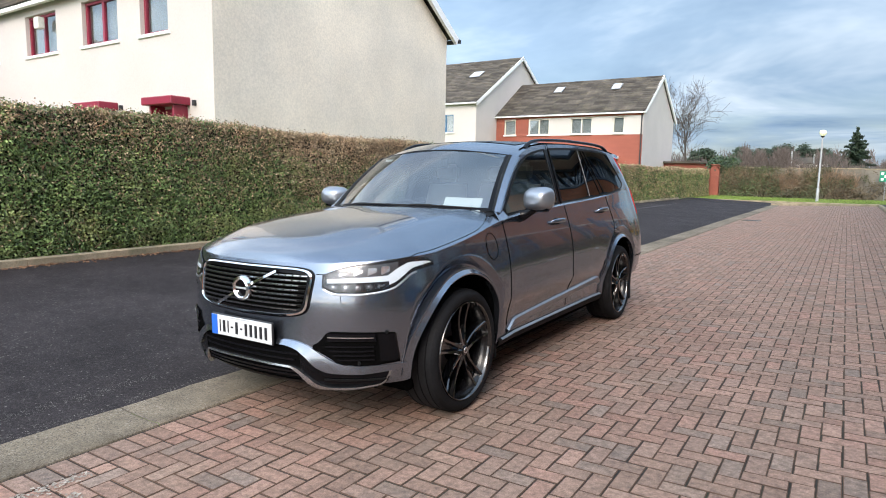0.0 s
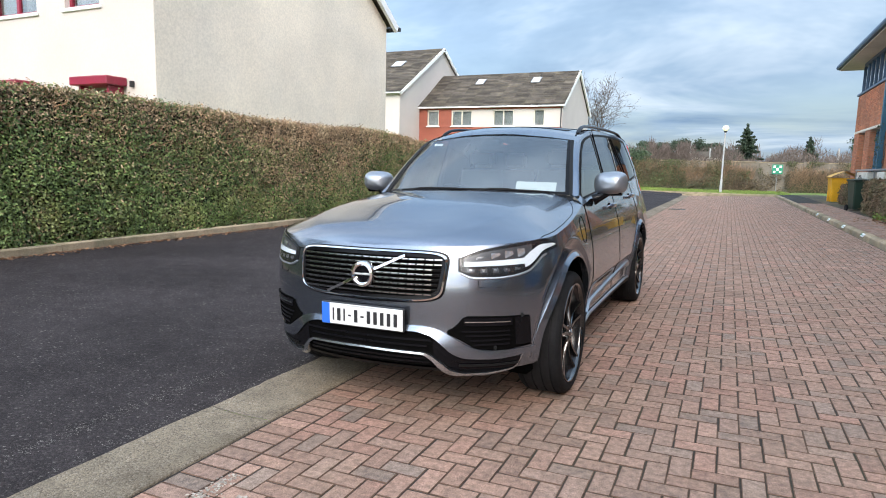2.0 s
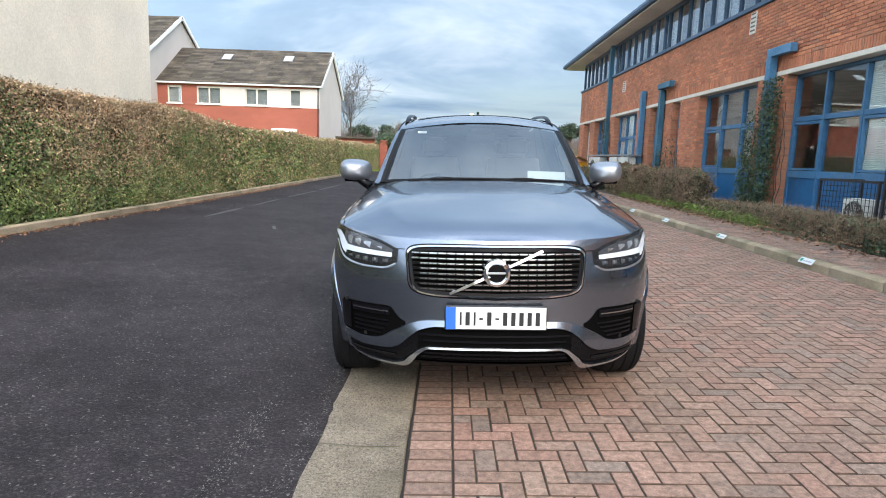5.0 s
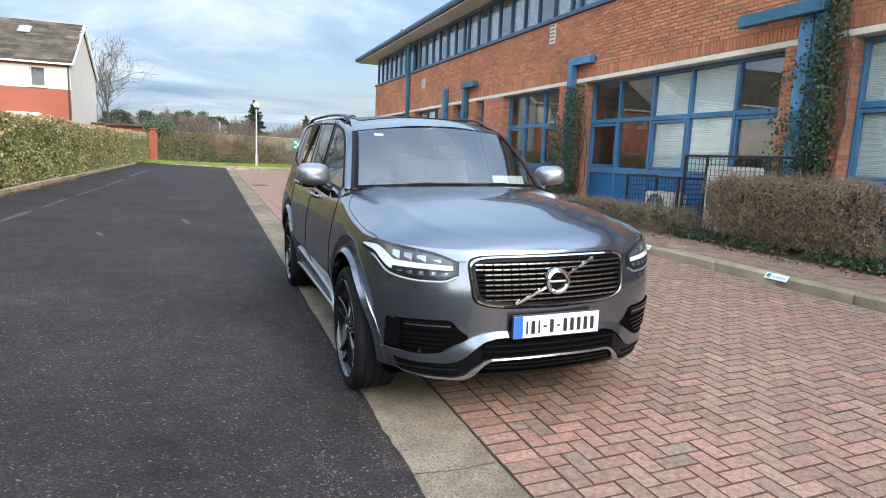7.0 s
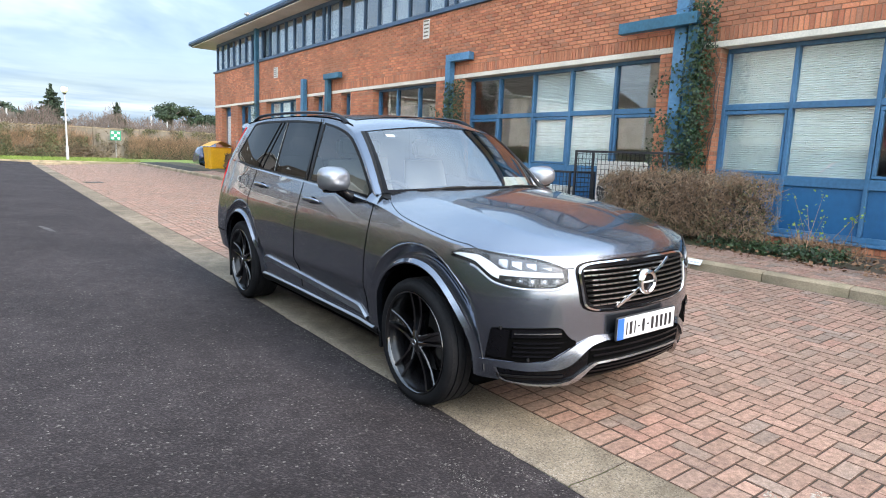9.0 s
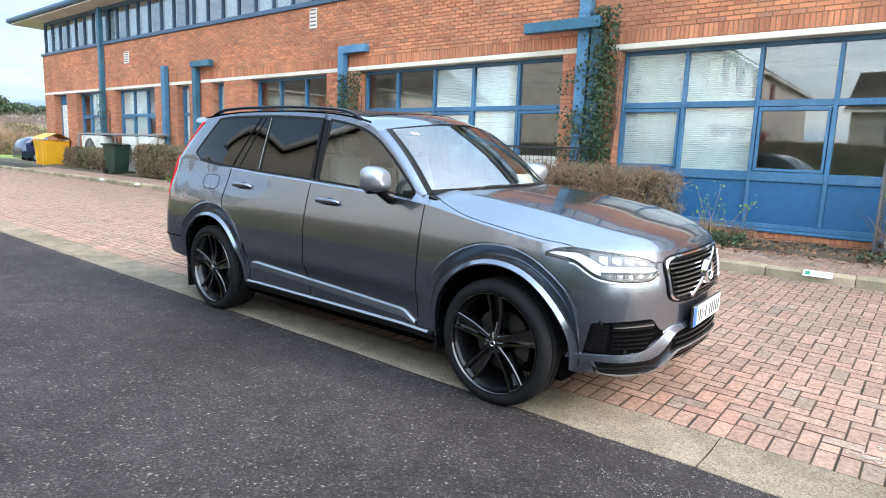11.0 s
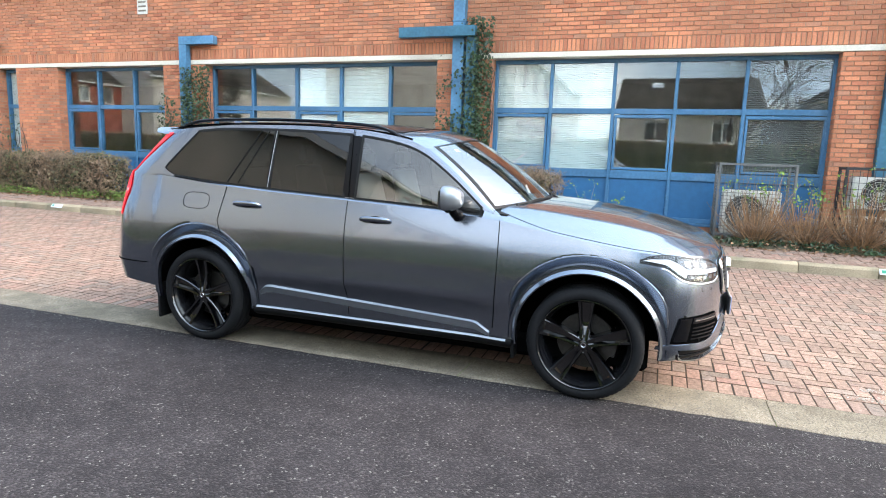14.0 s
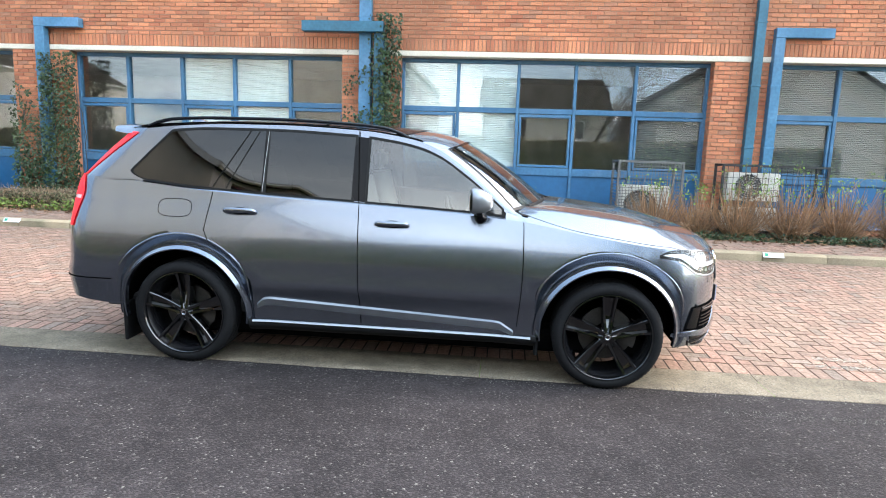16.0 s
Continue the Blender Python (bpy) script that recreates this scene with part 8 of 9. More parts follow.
def hedge_top(y):
    return 2.27 + 0.05 * math.sin(y * 0.7) - 0.20 * min(1.0, max(0.0, (y - 9.5) / 3.0)) + 0.10 * min(1.0, max(0.0, (y - 30) / 15.0)) + 0.04 * noise.noise((y * 1.3, 0, 0))


def hedge_face(y, z):
    return -6.42 + 0.09 * noise.noise((y * 0.9, z * 0.9, 3.0)) + 0.055 * noise.noise((y * 2.7, z * 2.7, 8.0)) + 0.03 * noise.noise((y * 7.0, z * 9.0, 5.0)) - 0.05 * max(0.0, (z - 1.7))


# solid near-black core paints in the shade between the leaves
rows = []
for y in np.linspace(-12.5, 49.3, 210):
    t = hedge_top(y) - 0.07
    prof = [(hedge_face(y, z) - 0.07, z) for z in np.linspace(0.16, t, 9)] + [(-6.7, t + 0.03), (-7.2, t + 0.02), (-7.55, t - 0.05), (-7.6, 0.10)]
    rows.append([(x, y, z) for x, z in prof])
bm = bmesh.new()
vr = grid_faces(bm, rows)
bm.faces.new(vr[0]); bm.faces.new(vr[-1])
part("twig_core", bm, "hedge_core", hedge, "solid near-black core coloured as the shade behind the leaves", smooth=None)
rng = np.random.default_rng(17)


def hedge_points(n, y0, y1, rng):
    on_top = rng.random(n) < 0.16
    y = rng.uniform(y0, y1, n)
    u = rng.random(n)
    pts, nrm = np.zeros((n, 3)), np.zeros((n, 3))
    for i in range(n):
        t = hedge_top(y[i])
        if on_top[i]:
            x = -6.44 - 0.9 * u[i] ** 1.5
            pts[i] = (x, y[i], t - 0.04 + rng.normal(0, 0.045) + 0.05 * noise.noise((y[i] * 5, x * 5, 0)))
            nrm[i] = (0.15, 0, 1)
        else:
            z = 0.20 + (t - 0.20) * u[i]
            pts[i] = (hedge_face(y[i], z) + rng.normal(0.0, 0.032) - 0.01, y[i], z)
            nrm[i] = (1, 0, 0.35)
    return pts, nrm


def brown_share(p):
    """How likely a leaf at p is brown: more near the top and in the thin stretch."""
    y, z = p[1], p[2]
    n = noise.noise((y * 0.55, z * 0.9, 1.0)) * 0.45 + noise.noise((y * 2.1, z * 2.3, 6.0)) * 0.35
    thin = math.exp(-((y - 7.6) / 2.8) ** 2) * min(1.0, max(0.0, (z - 0.5) / 0.7)) * 0.50
    top = min(1.0, max(0.0, (z - 1.65) / 0.5)) * 0.42
    return 0.08 + 0.22 * min(1.0, max(0.0, (y - 9.0) / 4.0)) + 1.3 * thin + 1.2 * top + n * (0.4 + thin + top)


for n, y0, y1, size in ((190000, -4.5, 12.5, 0.027), (80000, 12.5, 49.3, 0.056), (5000, -12.5, -4.5, 0.10)):
    pts, nrm = hedge_points(n, y0, y1, rng)
    brown = np.array([brown_share(p) for p in pts]) > rng.random(n)
    v, f = cards(pts[~brown], nrm[~brown], size, rng, 1.5, 0.75)
    raw("leaf_mass", v.tolist(), f.tolist(), "hedge_leaf", hedge, "small glossy green leaves", kind="stuff")
    v, f = cards(pts[brown], nrm[brown], size * 0.85, rng, 1.8, 0.85)
    raw("dead_leaf_mass", v.tolist(), f.tolist(), "hedge_brown", hedge, "dry brown leaves", kind="stuff")
k = 16000
pts, nrm = hedge_points(k, -4.5, 30, rng)
keep = (pts[:, 2] > 1.3) | (rng.random(k) < 0.4)
pts = pts[keep]
d = np.stack([rng.uniform(0.1, 1, len(pts)), rng.normal(0, 0.8, len(pts)), rng.normal(0.4, 0.6, len(pts))], 1)
d /= np.linalg.norm(d, axis=1)[:, None]
v, f = sticks(pts - d * 0.05, pts + d * rng.uniform(0.03, 0.11, len(pts))[:, None], 0.0036, rng)
raw("twig_mass", v.tolist(), f.tolist(), "twig", hedge, "bare clipped twig ends", kind="stuff")
# a few long pale stray branches
rr = random.Random(4)
for y, z in ((0.55, 2.12), (1.6, 2.05), (1.9, 1.9), (2.1, 2.0), (4.6, 1.85), (3.0, 1.6), (6.2, 1.9), (0.9, 1.5)):
    p = [Vector((hedge_face(y, z) + 0.03, y, z))]
    for i in range(5):
        p.append(p[-1] + Vector((rr.uniform(-0.01, 0.03), rr.uniform(-0.02, 0.10), rr.uniform(-0.05, 0.07))))
    part("stray_branch", tube(p, 0.006, 5, radii=[0.008, 0.007, 0.006, 0.005, 0.004, 0.003]), "straw", hedge, "pale bare stray branch")

# ---- shrubs in the bed ----
def brown_shrub(label, x0, x1, y0, y1, z0, z1, twigs, leaves, seed, leaf=0.030, leaf_mat="shrub_leaf", leaf_label="sparse brown leaves"):
    """A box-clipped half-bare shrub: inner stems, fine twigs, sparse brown leaves."""
    rng = np.random.default_rng(seed)
    s = thing("shrub", label, "shrub", "clipped shrubs")
    c = np.array([(x0 + x1) / 2, (y0 + y1) / 2, (z0 + z1) / 2])
    h = np.array([(x1 - x0) / 2, (y1 - y0) / 2, (z1 - z0) / 2])

    def inside(n, fill=0.35):
        p = rng.uniform(-1, 1, (n, 3))
        q = np.sum(np.abs(p) ** 5, axis=1) ** 0.2
        r = rng.uniform(0, 1, n) ** fill
        p = p / q[:, None] * r[:, None]
        lump = np.array([1 + 0.22 * noise.noise((a * 2.3 + c[0], b * 2.3 * h[1] + c[1], d * 2.3)) + 0.10 * noise.noise((a * 7, b * 7 * h[1], d * 7)) for a, b, d in p])
        return c + p * h * lump[:, None]
    stems = bmesh.new()
    n = max(6, int((y1 - y0) * 9))
    for i in range(n):
        y = y0 + (y1 - y0) * (i + 0.5) / n
        p = [Vector((c[0] + rng.normal(0, 0.1), y, z0 - 0.06))]
        for j in range(4):
            p.append(p[-1] + Vector((rng.normal(0, 0.07), rng.normal(0, 0.08), (z1 - z0) * 0.23)))
        tube(p, 0.01, 5, bm=stems, radii=[0.014, 0.011, 0.008, 0.006, 0.004])
    part("stem_mass", stems, "bark", s, "woody inner stems", kind="stuff")
    a = inside(twigs)
    d = rng.normal(0, 1, (twigs, 3)); d[:, 2] = np.abs(d[:, 2]) + 0.3
    d /= np.linalg.norm(d, axis=1)[:, None]
    v, f = sticks(a - d * 0.08, a + d * rng.uniform(0.03, 0.17, twigs)[:, None], 0.0026, rng)
    raw("twig_mass", v.tolist(), f.tolist(), "twig", s, "tangled bare twigs", kind="stuff")
    # inner leaves carry the shrub's inner shade in their darker colour
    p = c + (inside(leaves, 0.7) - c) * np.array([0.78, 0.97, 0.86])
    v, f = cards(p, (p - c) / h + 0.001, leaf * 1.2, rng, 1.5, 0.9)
    raw("inner_leaf_mass", v.tolist(), f.tolist(), "inner_leaf", s, "leaves coloured dark for the shade deep inside", kind="stuff")
    p = inside(leaves, 0.2)
    nn = (p - c) / h
    v, f = cards(p, nn + 0.001, leaf, rng, 1.5, 0.8)
    raw("leaf_mass", v.tolist(), f.tolist(), leaf_mat, s, leaf_label, kind="stuff")
    return s


brown_shrub("box-clipped half-bare brown shrub before the ivy", 5.45, 6.15, 1.20, 4.0, 0.42, 1.36, 11000, 6500, 1, 0.026)
brown_shrub("low sparse grey-green shrub by the wire cage", 5.55, 6.15, 4.3, 8.2, 0.28, 0.72, 5200, 4200, 2, 0.026, "low_leaf", "small grey-green leaves")
brown_shrub("clipped brown shrub below the office windows", 5.5, 6.3, 11.0, 15.2, 0.30, 1.30, 9000, 9000, 3, 0.04)
brown_shrub("long clipped brown shrub below the office windows", 5.45, 6.2, 15.2, 19.0, 0.30, 1.36, 8000, 9000, 4, 0.05)
brown_shrub("clipped brown shrub beside the yellow grit bin", 5.8, 6.5, 21.6, 26.0, 0.30, 1.15, 6000, 6000, 5, 0.05)
brown_shrub("low leafy shrub under the duct", 5.6, 6.4, 8.6, 10.8, 0.28, 0.62, 3500, 5000, 6)


def stem_clump(y, x, spread, height, n, seed, label):
    """A clump of cut dry stems with a few leafy shoots."""
    rng = np.random.default_rng(seed)
    s = thing("dry_shrub", label, "shrub", "dry stem clumps")
    base = np.stack([x + rng.normal(0, 0.05, n), y + rng.normal(0, 0.06, n), np.full(n, 0.26)], 1)
    fan = np.stack([rng.normal(0, 0.45, n), rng.normal(0, 0.62, n), np.ones(n)], 1)
    fan /= np.linalg.norm(fan, axis=1)[:, None]
    hgt = height * rng.uniform(0.45, 1.1, n)
    mid = base + fan * (hgt * 0.55)[:, None] + rng.normal(0, 0.015, (n, 3))
    fan2 = fan * np.array([0.6, 0.6, 1.1]); fan2 /= np.linalg.norm(fan2, axis=1)[:, None]
    tip = mid + fan2 * (hgt * 0.45)[:, None] * spread
    v1, f1 = sticks(base, mid, 0.0055, rng, 0.85)
    v2, f2 = sticks(mid, tip, 0.0047, rng, 0.6)
    raw("stem_mass", np.concatenate([v1, v2]).tolist(), np.concatenate([f1, f2 + len(v1)]).tolist(), "straw", s, "dense orange-brown cut stems", kind="stuff")
    tw = np.repeat(mid, 3, axis=0) + rng.normal(0, 0.05, (n * 3, 3))
    dv = rng.normal(0, 1, (n * 3, 3)); dv[:, 2] = np.abs(dv[:, 2])
    v3, f3 = sticks(tw, tw + dv / np.linalg.norm(dv, axis=1)[:, None] * rng.uniform(0.06, 0.2, n * 3)[:, None], 0.0034, rng, 0.6)
    raw("twig_mass", v3.tolist(), f3.tolist(), "twig", s, "crossing thin side twigs", kind="stuff")
    m = n // 12
    st = tip[:m]
    en = st + np.stack([rng.normal(0, 0.08, m), rng.normal(0, 0.12, m), rng.uniform(0.2, 0.55, m)], 1)
    v, f = sticks(st, en, 0.0042, rng, 0.5)
    raw("shoot_mass", v.tolist(), f.tolist(), "twig", s, "long thin bare shoots", kind="stuff")
    lv = np.repeat(en, 7, axis=0) + rng.normal(0, 0.045, (m * 7, 3)) - np.array([0, 0, 0.04])
    v, f = cards(lv, np.tile([-0.6, 0.0, 0.6], (len(lv), 1)), 0.030, rng, 1.5, 0.8)
    raw("young_leaf_mass", v.tolist(), f.tolist(), "fresh_leaf", s, "fresh yellow-green young leaves", kind="stuff")
    return s


for i, (y, x, h, n) in enumerate(((-1.92, 5.85, 0.92, 210), (-2.62, 5.85, 0.84, 190), (-3.30, 5.80, 0.98, 230), (-4.15, 5.78, 0.98, 240), (-5.0, 5.80, 1.05, 240), (-5.9, 5.8, 1.0, 210), (-6.8, 5.8, 0.95, 180))):
    stem_clump(y, x, 0.9, h, n, 40 + i, "clump of cut orange-brown dry stems with young shoots")
stem_clump(0.75, 6.0, 0.8, 0.42, 90, 60, "small twiggy plant with yellow-green young leaves")
stem_clump(0.35, 6.05, 0.8, 0.34, 60, 61, "small twiggy plant with yellow-green young leaves")


def weeds(n, x0, x1, y0, y1, h, mat, seed, label):
    rng = np.random.default_rng(seed)
    b = np.stack([rng.uniform(x0, x1, n), rng.uniform(y0, y1, n), np.full(n, 0.28)], 1)
    keep = np.array([noise.noise((p[0] * 2.2, p[1] * 1.1, 5.0)) > -0.12 for p in b])
    b = b[keep]
    n = len(b)
    t = b + np.stack([rng.normal(0, 0.05, n), rng.normal(0, 0.05, n), rng.uniform(0.3, 1, n) * h], 1)
    v, f = sticks(b, t, 0.0045, rng, 0.2)
    lv = np.concatenate([t, b * 0.4 + t * 0.6])
    v2, f2 = cards(lv, np.tile([-0.3, 0, 1.0], (len(lv), 1)), 0.036, rng, 1.5, 0.6)
    q1 = [tuple(r) for r in f.tolist()]
    q2 = [tuple(r) for r in (f2 + len(v)).tolist()]
    return raw("weeds", np.concatenate([v, v2]).tolist(), q1 + q2, mat, None, label, "weeds", "stuff")


weeds(1500, 5.38, 5.95, 7.2, 12.5, 0.22, "blade", 71, "low green weeds along the bed edge")
weeds(1700, 5.38, 6.0, 0.2, 4.4, 0.20, "ivy", 72, "dark green ground ivy under the brown shrub")
weeds(1300, 5.36, 5.8, -7.5, -1.2, 0.14, "ivy", 73, "low ground ivy below the dry stems")
weeds(900, 5.40, 5.9, 12.5, 17.0, 0.20, "blade", 74, "low green weeds along the bed edge")

# ---- ivy on the ducts ----
def ivy(label, y0, y1, z0, z1, n, seed, x=6.62, shape=None):
    rng = np.random.default_rng(seed)
    s = thing("ivy", label, "ivy", "ivy plants")
    bm = bmesh.new()
    for i in range(7):
        y = y0 + (y1 - y0) * rng.random()
        p = [Vector((FACE - 0.02, y, 0.24))]
        while p[-1].z < z0 + (z1 - z0) * (0.6 + 0.4 * rng.random()):
            p.append(Vector((FACE - 0.02 - 0.03 * rng.random(), min(max(p[-1].y + rng.normal(0, 0.05), y0), y1), p[-1].z + 0.16)))
        tube(p, 0.008, 5, bm=bm)
    part("stem_mass", bm, "bark", s, "climbing woody ivy stems", kind="stuff")
    pts = []
    while len(pts) < n:
        y, z = rng.uniform(y0, y1), rng.uniform(z0, z1)
        u, q = (y - y0) / (y1 - y0), (z - z0) / (z1 - z0)
        if rng.random() < shape(u, q) + 0.35 * noise.noise((y * 3, z * 3, seed)):
            pts.append((x + rng.normal(0, 0.05) - 0.10 * (1 - q) * rng.random(), y, z))
    pts = np.array(pts)
    v, f = cards(pts, np.tile([-1.0, 0, 0.3], (n, 1)), 0.048, rng, 1.15, 0.5, 0.15)
    raw("leaf_mass", v.tolist(), f.tolist(), "ivy", s, "glossy dark green ivy leaves", kind="stuff")


ivy("dark green ivy climbing between two blue ducts", 2.74, 3.85, 0.35, 4.1, 3900, 5, 6.60, lambda u, q: (1.0 - 0.55 * q) * (0.95 if u < 0.42 else (0.55 if u < 0.55 else 0.45 - 0.5 * q)) - (0.15 if q > 0.75 else 0) + (0.35 if u < 0.36 and u > 0.16 else 0))
ivy("dark green ivy smothering the blue duct", 9.25, 10.65, 0.30, 3.3, 4500, 6, 6.60, lambda u, q: (1.05 - q * 1.25) if u > 0.55 else (0.95 - 0.45 * q))
ivy("sparse ivy climbing the far downpipe", 23.6, 24.3, 0.3, 3.4, 700, 7, 6.62, lambda u, q: 0.7 - 0.4 * q)
ivy("sparse ivy on the brick pier", 15.3, 17.0, 0.3, 2.2, 800, 8, 6.66, lambda u, q: 0.6 - 0.55 * q)

# ---- trees ----
def grow(rng, base, height, levels, spread, up, first=0.35):
    """Branch segments (start, end, radius) of a bare tree."""
    segs = []

    def limb(p, d, length, r, level):
        n = 4 if level < 2 else 3
        for i in range(n):
            d2 = (d + Vector((rng.normal(0, 0.12), rng.normal(0, 0.12), 0.06 * up))).normalized()
            q = p + d2 * (length / n)
            segs.append((p, q, r, r * 0.82))
            if level < levels and (i > 0 or level > 0):
                for _ in range(2 if level < 3 else 1):
                    side = d2.cross(Vector((rng.normal(), rng.normal(), rng.normal()))).normalized()
                    nd = (d2 * (1.0 - spread * 0.4) + side * spread * rng.uniform(0.7, 1.2) + Vector((0, 0, up * 0.25))).normalized()
                    limb(q, nd, length * rng.uniform(0.45, 0.68), r * 0.55, level + 1)
            p, d, r = q, d2, r * 0.82
    limb(Vector(base), Vector((0, 0, 1)), height, height * 0.022, 0)
    return segs


def bare_tree(name, label, at, height, seed, levels=4, spread=0.75):
    rng = np.random.default_rng(seed)
    t = thing(name, label, "tree", "bare trees")
    segs = grow(rng, at, height * 0.62, levels, spread, 0.5)
    trunk = bmesh.new()
    thin = []
    for p, q, r0, r1 in segs:
        if r0 > height * 0.008:
            tube([p, q], r0, 8, bm=trunk, radii=[r0, r1])
        else:
            thin.append((p, q, r0))
    part("trunk", trunk, "bark", t, "tapered bare trunk and limbs", smooth=60)
    if thin:
        a = np.array([tuple(s[0]) for s in thin]); b = np.array([tuple(s[1]) for s in thin])
        v, f = sticks(a, b, np.maximum(np.array([s[2] for s in thin]), 0.012)[:, None], rng, 0.75)
        raw("branch_mass", v.tolist(), f.tolist(), "bark", t, "fine bare winter branches", kind="stuff")
    return t


bare_tree("bare_tree", "tall bare winter tree beyond the brick house", (-10.4, 60.0, -0.14), 10.2, 2, 4, 0.8)
bare_tree("bare_tree", "large bare winter tree behind the hedge across the road", (-13.2, -3.0, -0.14), 9.5, 3, 4, 0.85)
bare_tree("bare_tree", "large bare winter tree behind the hedge across the road", (-17.5, -11.5, -0.14), 9.5, 5, 4, 0.85)


def leafy(name, label, trunk_at, trunk_h, clumps, mat, size, n, seed, group):
    """A tree of leaf clumps: trunk, limbs to every clump, crown of small cards with gaps."""
    rng = np.random.default_rng(seed)
    t = thing(name, label, "tree", group)
    bm = bmesh.new()
    base = Vector(trunk_at)
    topv = base + Vector((0, 0, trunk_h))
    tube([base, base.lerp(topv, 0.5) + Vector((0.1, 0, 0)), topv], 0.2, 8, bm=bm, radii=[0.26, 0.2, 0.07])
    pts, nrm = [], []
    for cx, cy, cz, rx, rz in clumps:
        c = base + Vector((cx, cy, cz))
        foot_z = max(0.3 * trunk_h, min(cz - rz * 0.6, trunk_h))
        tube([base + Vector((0, 0, foot_z * 0.85)), c], 0.05, 5, bm=bm, radii=[0.08, 0.03])
        d = rng.normal(0, 1, (n, 3)); d /= np.linalg.norm(d, axis=1)[:, None]
        r = rng.uniform(0.25, 1, n) ** 0.5 * (1 + 0.25 * rng.normal(0, 1, n))
        pts.append(np.array(c) + d * r[:, None] * np.array([rx, rx, rz]))
        nrm.append(d)
    part("trunk", bm, "bark", t, smooth=60)
    v, f = cards(np.concatenate(pts), np.concatenate(nrm), size, rng, 1.6, 0.6)
    raw("crown", v.tolist(), f.tolist(), mat, t, "uneven crown of small leaf clumps", kind="stuff")
    return t


def spruce(label, at, h, w, tiers, seed):
    """A pointed conifer: straight trunk, drooping boughs in tiers, needle sprays along each bough."""
    rng = np.random.default_rng(seed)
    t = thing("conifer", label, "tree", "conifers")
    base = Vector(at)
    bm = tube([base, base + Vector((0, 0, h * 0.6)), base + Vector((0, 0, h))], 0.15, 7, radii=[0.20, 0.10, 0.02])
    pts = []
    for i in range(tiers):
        q = (i + 0.3) / tiers
        for j in range(7):
            a = j * 0.8976 + i * 0.55 + rng.normal(0, 0.18)
            reach = (w * (1 - q) ** 0.85 + 0.10) * rng.uniform(0.62, 1.15)
            z = h * (0.10 + 0.86 * q) + rng.normal(0, 0.06)
            root = base + Vector((0, 0, z))
            tip = root + Vector((math.cos(a) * reach, math.sin(a) * reach, 0.10 - reach * rng.uniform(-0.10, 0.16)))
            tube([root, tip], 0.03, 4, bm=bm, radii=[0.03, 0.008])
            n = int(16 + 52 * reach)
            u = rng.uniform(0.08, 1.0, n)
            p = np.array(root)[None, :] * (1 - u[:, None]) + np.array(tip)[None, :] * u[:, None]
            p += rng.normal(0, 1, (n, 3)) * np.array([0.13, 0.13, 0.07]) * (1.25 - u[:, None])
            pts.append(p)
    pts.append(np.array(base)[None, :] + np.stack([rng.normal(0, 0.04, 60), rng.normal(0, 0.04, 60), rng.uniform(h * 0.93, h * 1.03, 60)], 1))
    p = np.concatenate(pts)
    part("trunk", bm, "bark", t, smooth=60)
    v, f = cards(p, np.tile([0, 0, 1.0], (len(p), 1)), 0.19, rng, 2.0, 0.8)
    raw("crown", v.tolist(), f.tolist(), "conifer", t, "drooping tiers of needle sprays", kind="stuff")
    return t


spruce("dark pointed conifer with drooping boughs behind the wall", (3.3, 80, -0.14), 7.4, 3.0, 17, 1)
spruce("small dark pointed conifer behind the wall", (10.2, 82, -0.14), 6.0, 1.9, 13, 2)


def umbrella(h, w, k, seed):
    rr = random.Random(seed)
    return [(rr.uniform(-w, w), rr.uniform(-0.6, 0.6), h * rr.uniform(0.72, 0.98), w * rr.uniform(0.3, 0.5), h * rr.uniform(0.05, 0.09)) for _ in range(k)]


for i, (x, y, h, w) in enumerate(((-4.6, 106, 6.9, 2.2), (-1.6, 108, 6.5, 2.2), (1.2, 106, 6.0, 1.7), (-9.5, 104, 6.4, 2.6), (16.4, 82, 6.5, 1.8), (19.0, 84, 6.0, 1.7), (-12.0, 75, 5.0, 1.6), (22.5, 84, 5.4, 1.6), (-8.3, 78, 4.7, 1.4))):
    leafy("pine", "dark flat-topped pine far behind the wall", (x, y, -0.14), h, umbrella(h, w, 15, i), "conifer", 0.17, 230, 20 + i, "pines")

# low white building far behind the wall
hut = thing("far_building", "low white building with a grey pitched roof behind the boundary wall", "building")
bm = bmesh.new()
box(-3.9, 0.3, 96.0, 96.2, -0.1, 3.9, bm=bm)
box(-3.9, 0.3, 99.8, 100.0, -0.1, 3.9, bm=bm)
box(-3.9, -3.7, 96.2, 99.8, -0.1, 3.9, bm=bm)
box(0.1, 0.3, 96.2, 99.8, -0.1, 3.9, bm=bm)
part("wall", bm, "render_white", hut, smooth=None)
bm = bmesh.new()
grid_faces(bm, [[(x, 95.7, 3.88), (x, 98.0, 4.75), (x, 100.3, 3.88), (x, 100.3, 3.78), (x, 98.0, 4.62), (x, 95.7, 3.78)] for x in np.linspace(-4.1, 0.5, 4)])
part("roof", bm, "roof", hut, smooth=None)

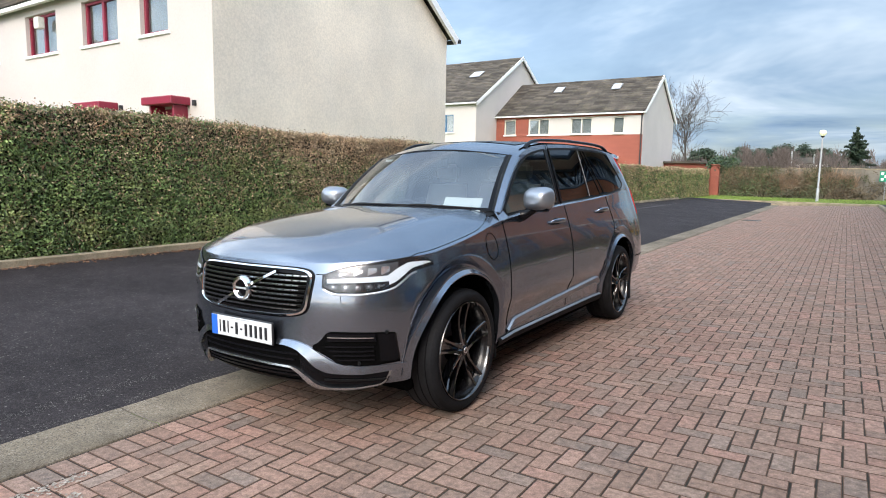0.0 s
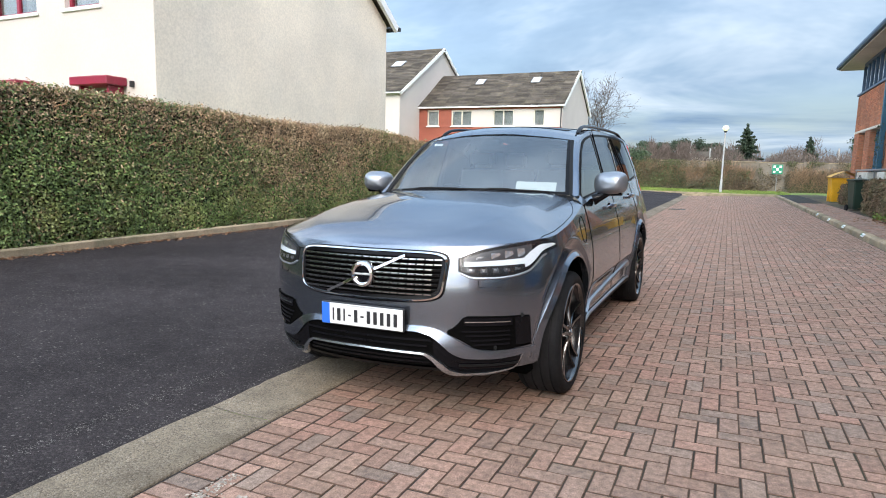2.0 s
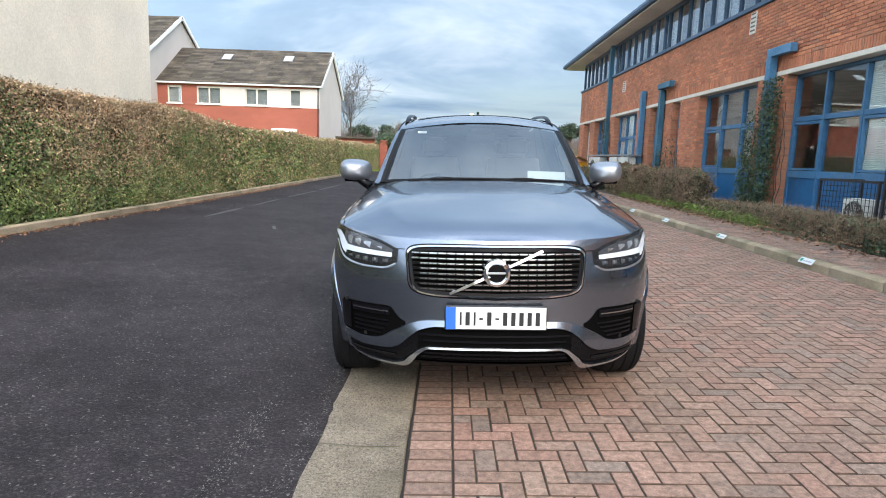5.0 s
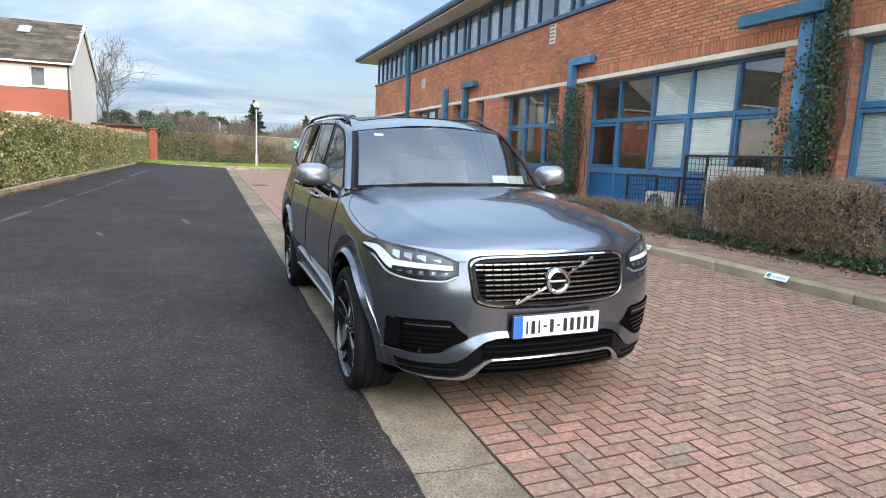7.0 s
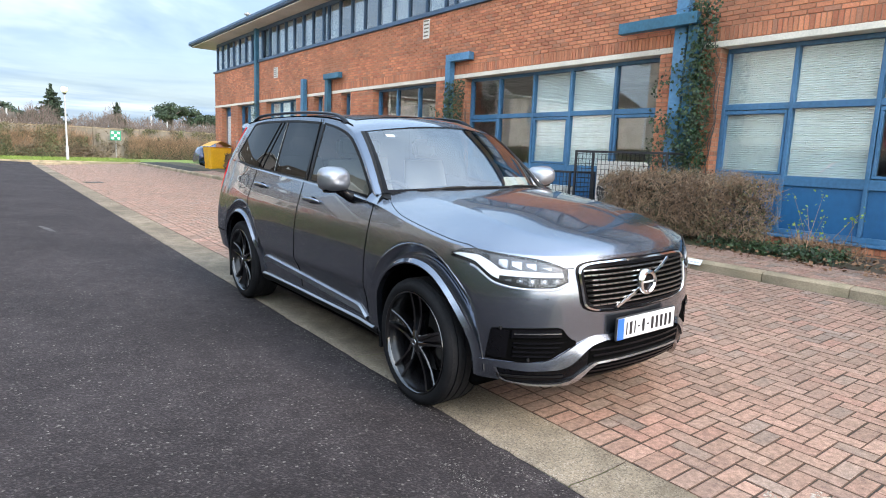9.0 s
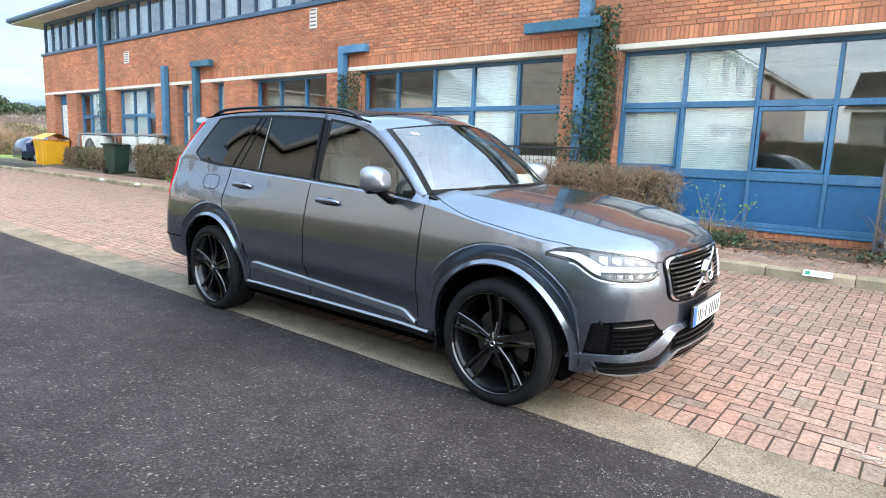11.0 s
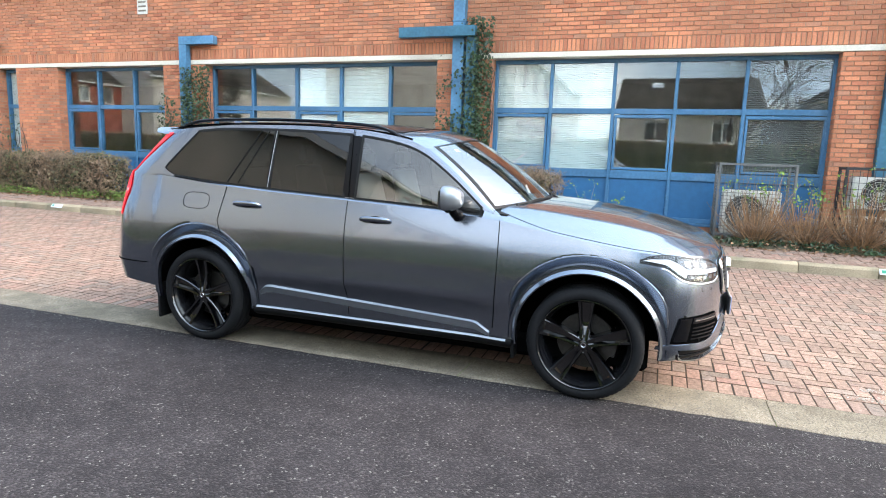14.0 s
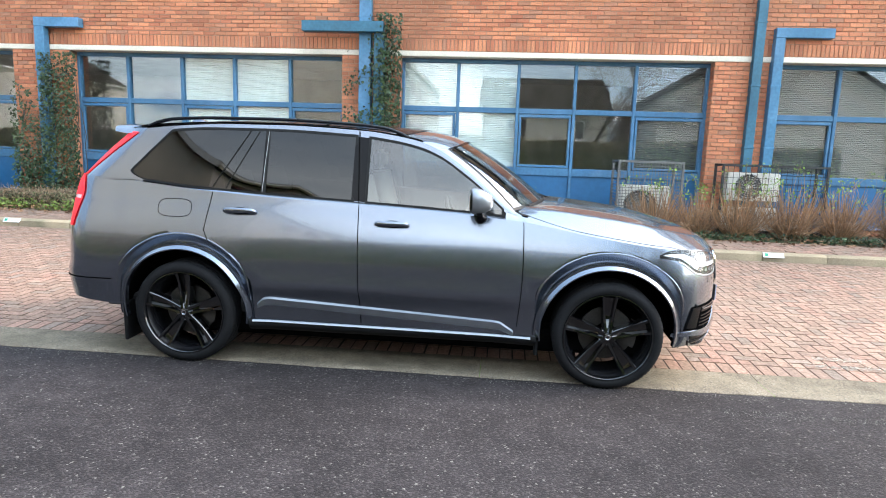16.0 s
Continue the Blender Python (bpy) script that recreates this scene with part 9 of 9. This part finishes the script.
# tangled winter scrub behind and against the wall
def scrub(label, x0, x1, y0, y1, h, n, seed, mat="far_wood", r=0.02, low=0.0, ragged=0.5):
    rng = np.random.default_rng(seed)
    x = rng.uniform(x0, x1, n)
    top = np.array([h * (1 - ragged * 0.5 + ragged * noise.noise((a * 0.35, seed, 0)) + ragged * 0.5 * noise.noise((a * 1.2, seed, 4))) for a in x])
    z = low + (top - low) * rng.uniform(0, 1, n) ** 0.8
    p = np.stack([x, rng.uniform(y0, y1, n), z], 1)
    d = rng.normal(0, 0.55, (n, 3)); d[:, 2] = np.abs(d[:, 2]) + 0.7
    d /= np.linalg.norm(d, axis=1)[:, None]
    v, f = sticks(p, p + d * rng.uniform(0.25, 0.9, n)[:, None], r, rng, 0.4)
    return raw("scrub", v.tolist(), f.tolist(), mat, None, label, "bushes", "stuff")


scrub("brown leafless scrub beyond the boundary wall", -14, 34, 62, 70, 4.1, 26000, 1, r=0.019)
scrub("taller brown leafless bushes beyond the boundary wall", -6.2, -2.2, 63, 68, 5.6, 9000, 7, r=0.018)
scrub("taller brown leafless wood in the distance", -40, 60, 98, 110, 6.4, 30000, 2, r=0.036)
scrub("brown twiggy climbers against the boundary wall", -5.6, 3.4, 49.65, 49.9, 2.1, 4500, 3, "twig", 0.009, 0.1, 0.3)
scrub("brown leafless bush before the boundary wall", 5.9, 13.5, 49.3, 49.9, 1.85, 5000, 4, "twig", 0.009, 0.1, 0.4)
scrub("bare brown trees and scrub beyond the hedge across the road", -30, -24, -40, -7, 6.0, 22000, 5, r=0.018)
scrub("tall bare brown wood beyond the hedge across the road", -44, -36, -60, 0, 8.0, 24000, 6, r=0.03)
rng = np.random.default_rng(9)
pts = []
while len(pts) < 15000:                                 # creeper in ragged patches, thicker towards the brick pier
    x, z = rng.uniform(-5.6, 13.5), rng.uniform(0.1, 2.5)
    patch = noise.noise((x * 0.55, z * 0.9, 3.0)) + 0.6 * noise.noise((x * 1.9, z * 1.9, 8.0))
    thick = 0.75 if x < -1.5 else (0.28 if x < 3.2 else (-0.15 if x < 5.6 else 0.35))
    if patch + thick - 0.16 * max(z - 1.6, 0) * 4 * (0.4 if x < -1.5 else 1.0) > 0.15 * rng.normal():
        pts.append((x, 49.9 - rng.uniform(0.05, 0.75) * (1.2 - z / 2.6), z))
pts = np.array(pts)
v, f = cards(pts, np.tile([0, -1.0, 0.3], (len(pts), 1)), 0.085, rng, 1.4, 0.7)
raw("creeper", v.tolist(), f.tolist(), "creeper_leaf", None, "brown and green creeper leaves on the boundary wall", "creeper", "stuff")
k = 1500
pts = np.stack([rng.normal(-5.6, 0.5, k), rng.normal(50.4, 0.4, k), rng.normal(2.65, 0.28, k)], 1)
v, f = cards(pts, np.tile([0, -1.0, 0.6], (k, 1)), 0.14, rng, 1.3, 0.7)
raw("ivy_mound", v.tolist(), f.tolist(), "ivy", None, "green ivy mound over the brick pier", "ivy", "stuff")

# ---- the blocks and bricks nearest the camera, one by one ----
rng = np.random.default_rng(12)
for q in near_blocks:
    vs, fs = block((q[0] - (q[0] + q[1]) / 2, q[1] - (q[0] + q[1]) / 2, q[2] - (q[2] + q[3]) / 2, q[3] - (q[2] + q[3]) / 2), lambda x: FALL * x, rng)
    ob = dark_edges(raw("block", vs, fs, "paver", pavement))
    ob.location = ((q[0] + q[1]) / 2, (q[2] + q[3]) / 2, paver_z((q[0] + q[1]) / 2))
brick_meshes = {}
for q in near_bricks:
    key = (round(q[1] - q[0], 3), round(q[3] - q[2], 3))
    if key not in brick_meshes:
        vs, fs = brick_box(-key[0] / 2, key[0] / 2, -key[1] / 2, key[1] / 2, 0, rng)
        me = bpy.data.meshes.new("brick")
        me.from_pydata([(a - FACE, b, c) for a, b, c in vs], [], fs)
        me.materials.append(M["brick"])
        brick_meshes[key] = me
    ob = new("brick", brick_meshes[key])
    ob.parent = wall
    ob.location = (FACE + rng.normal(0, 0.0012), (q[0] + q[1]) / 2, (q[2] + q[3]) / 2)
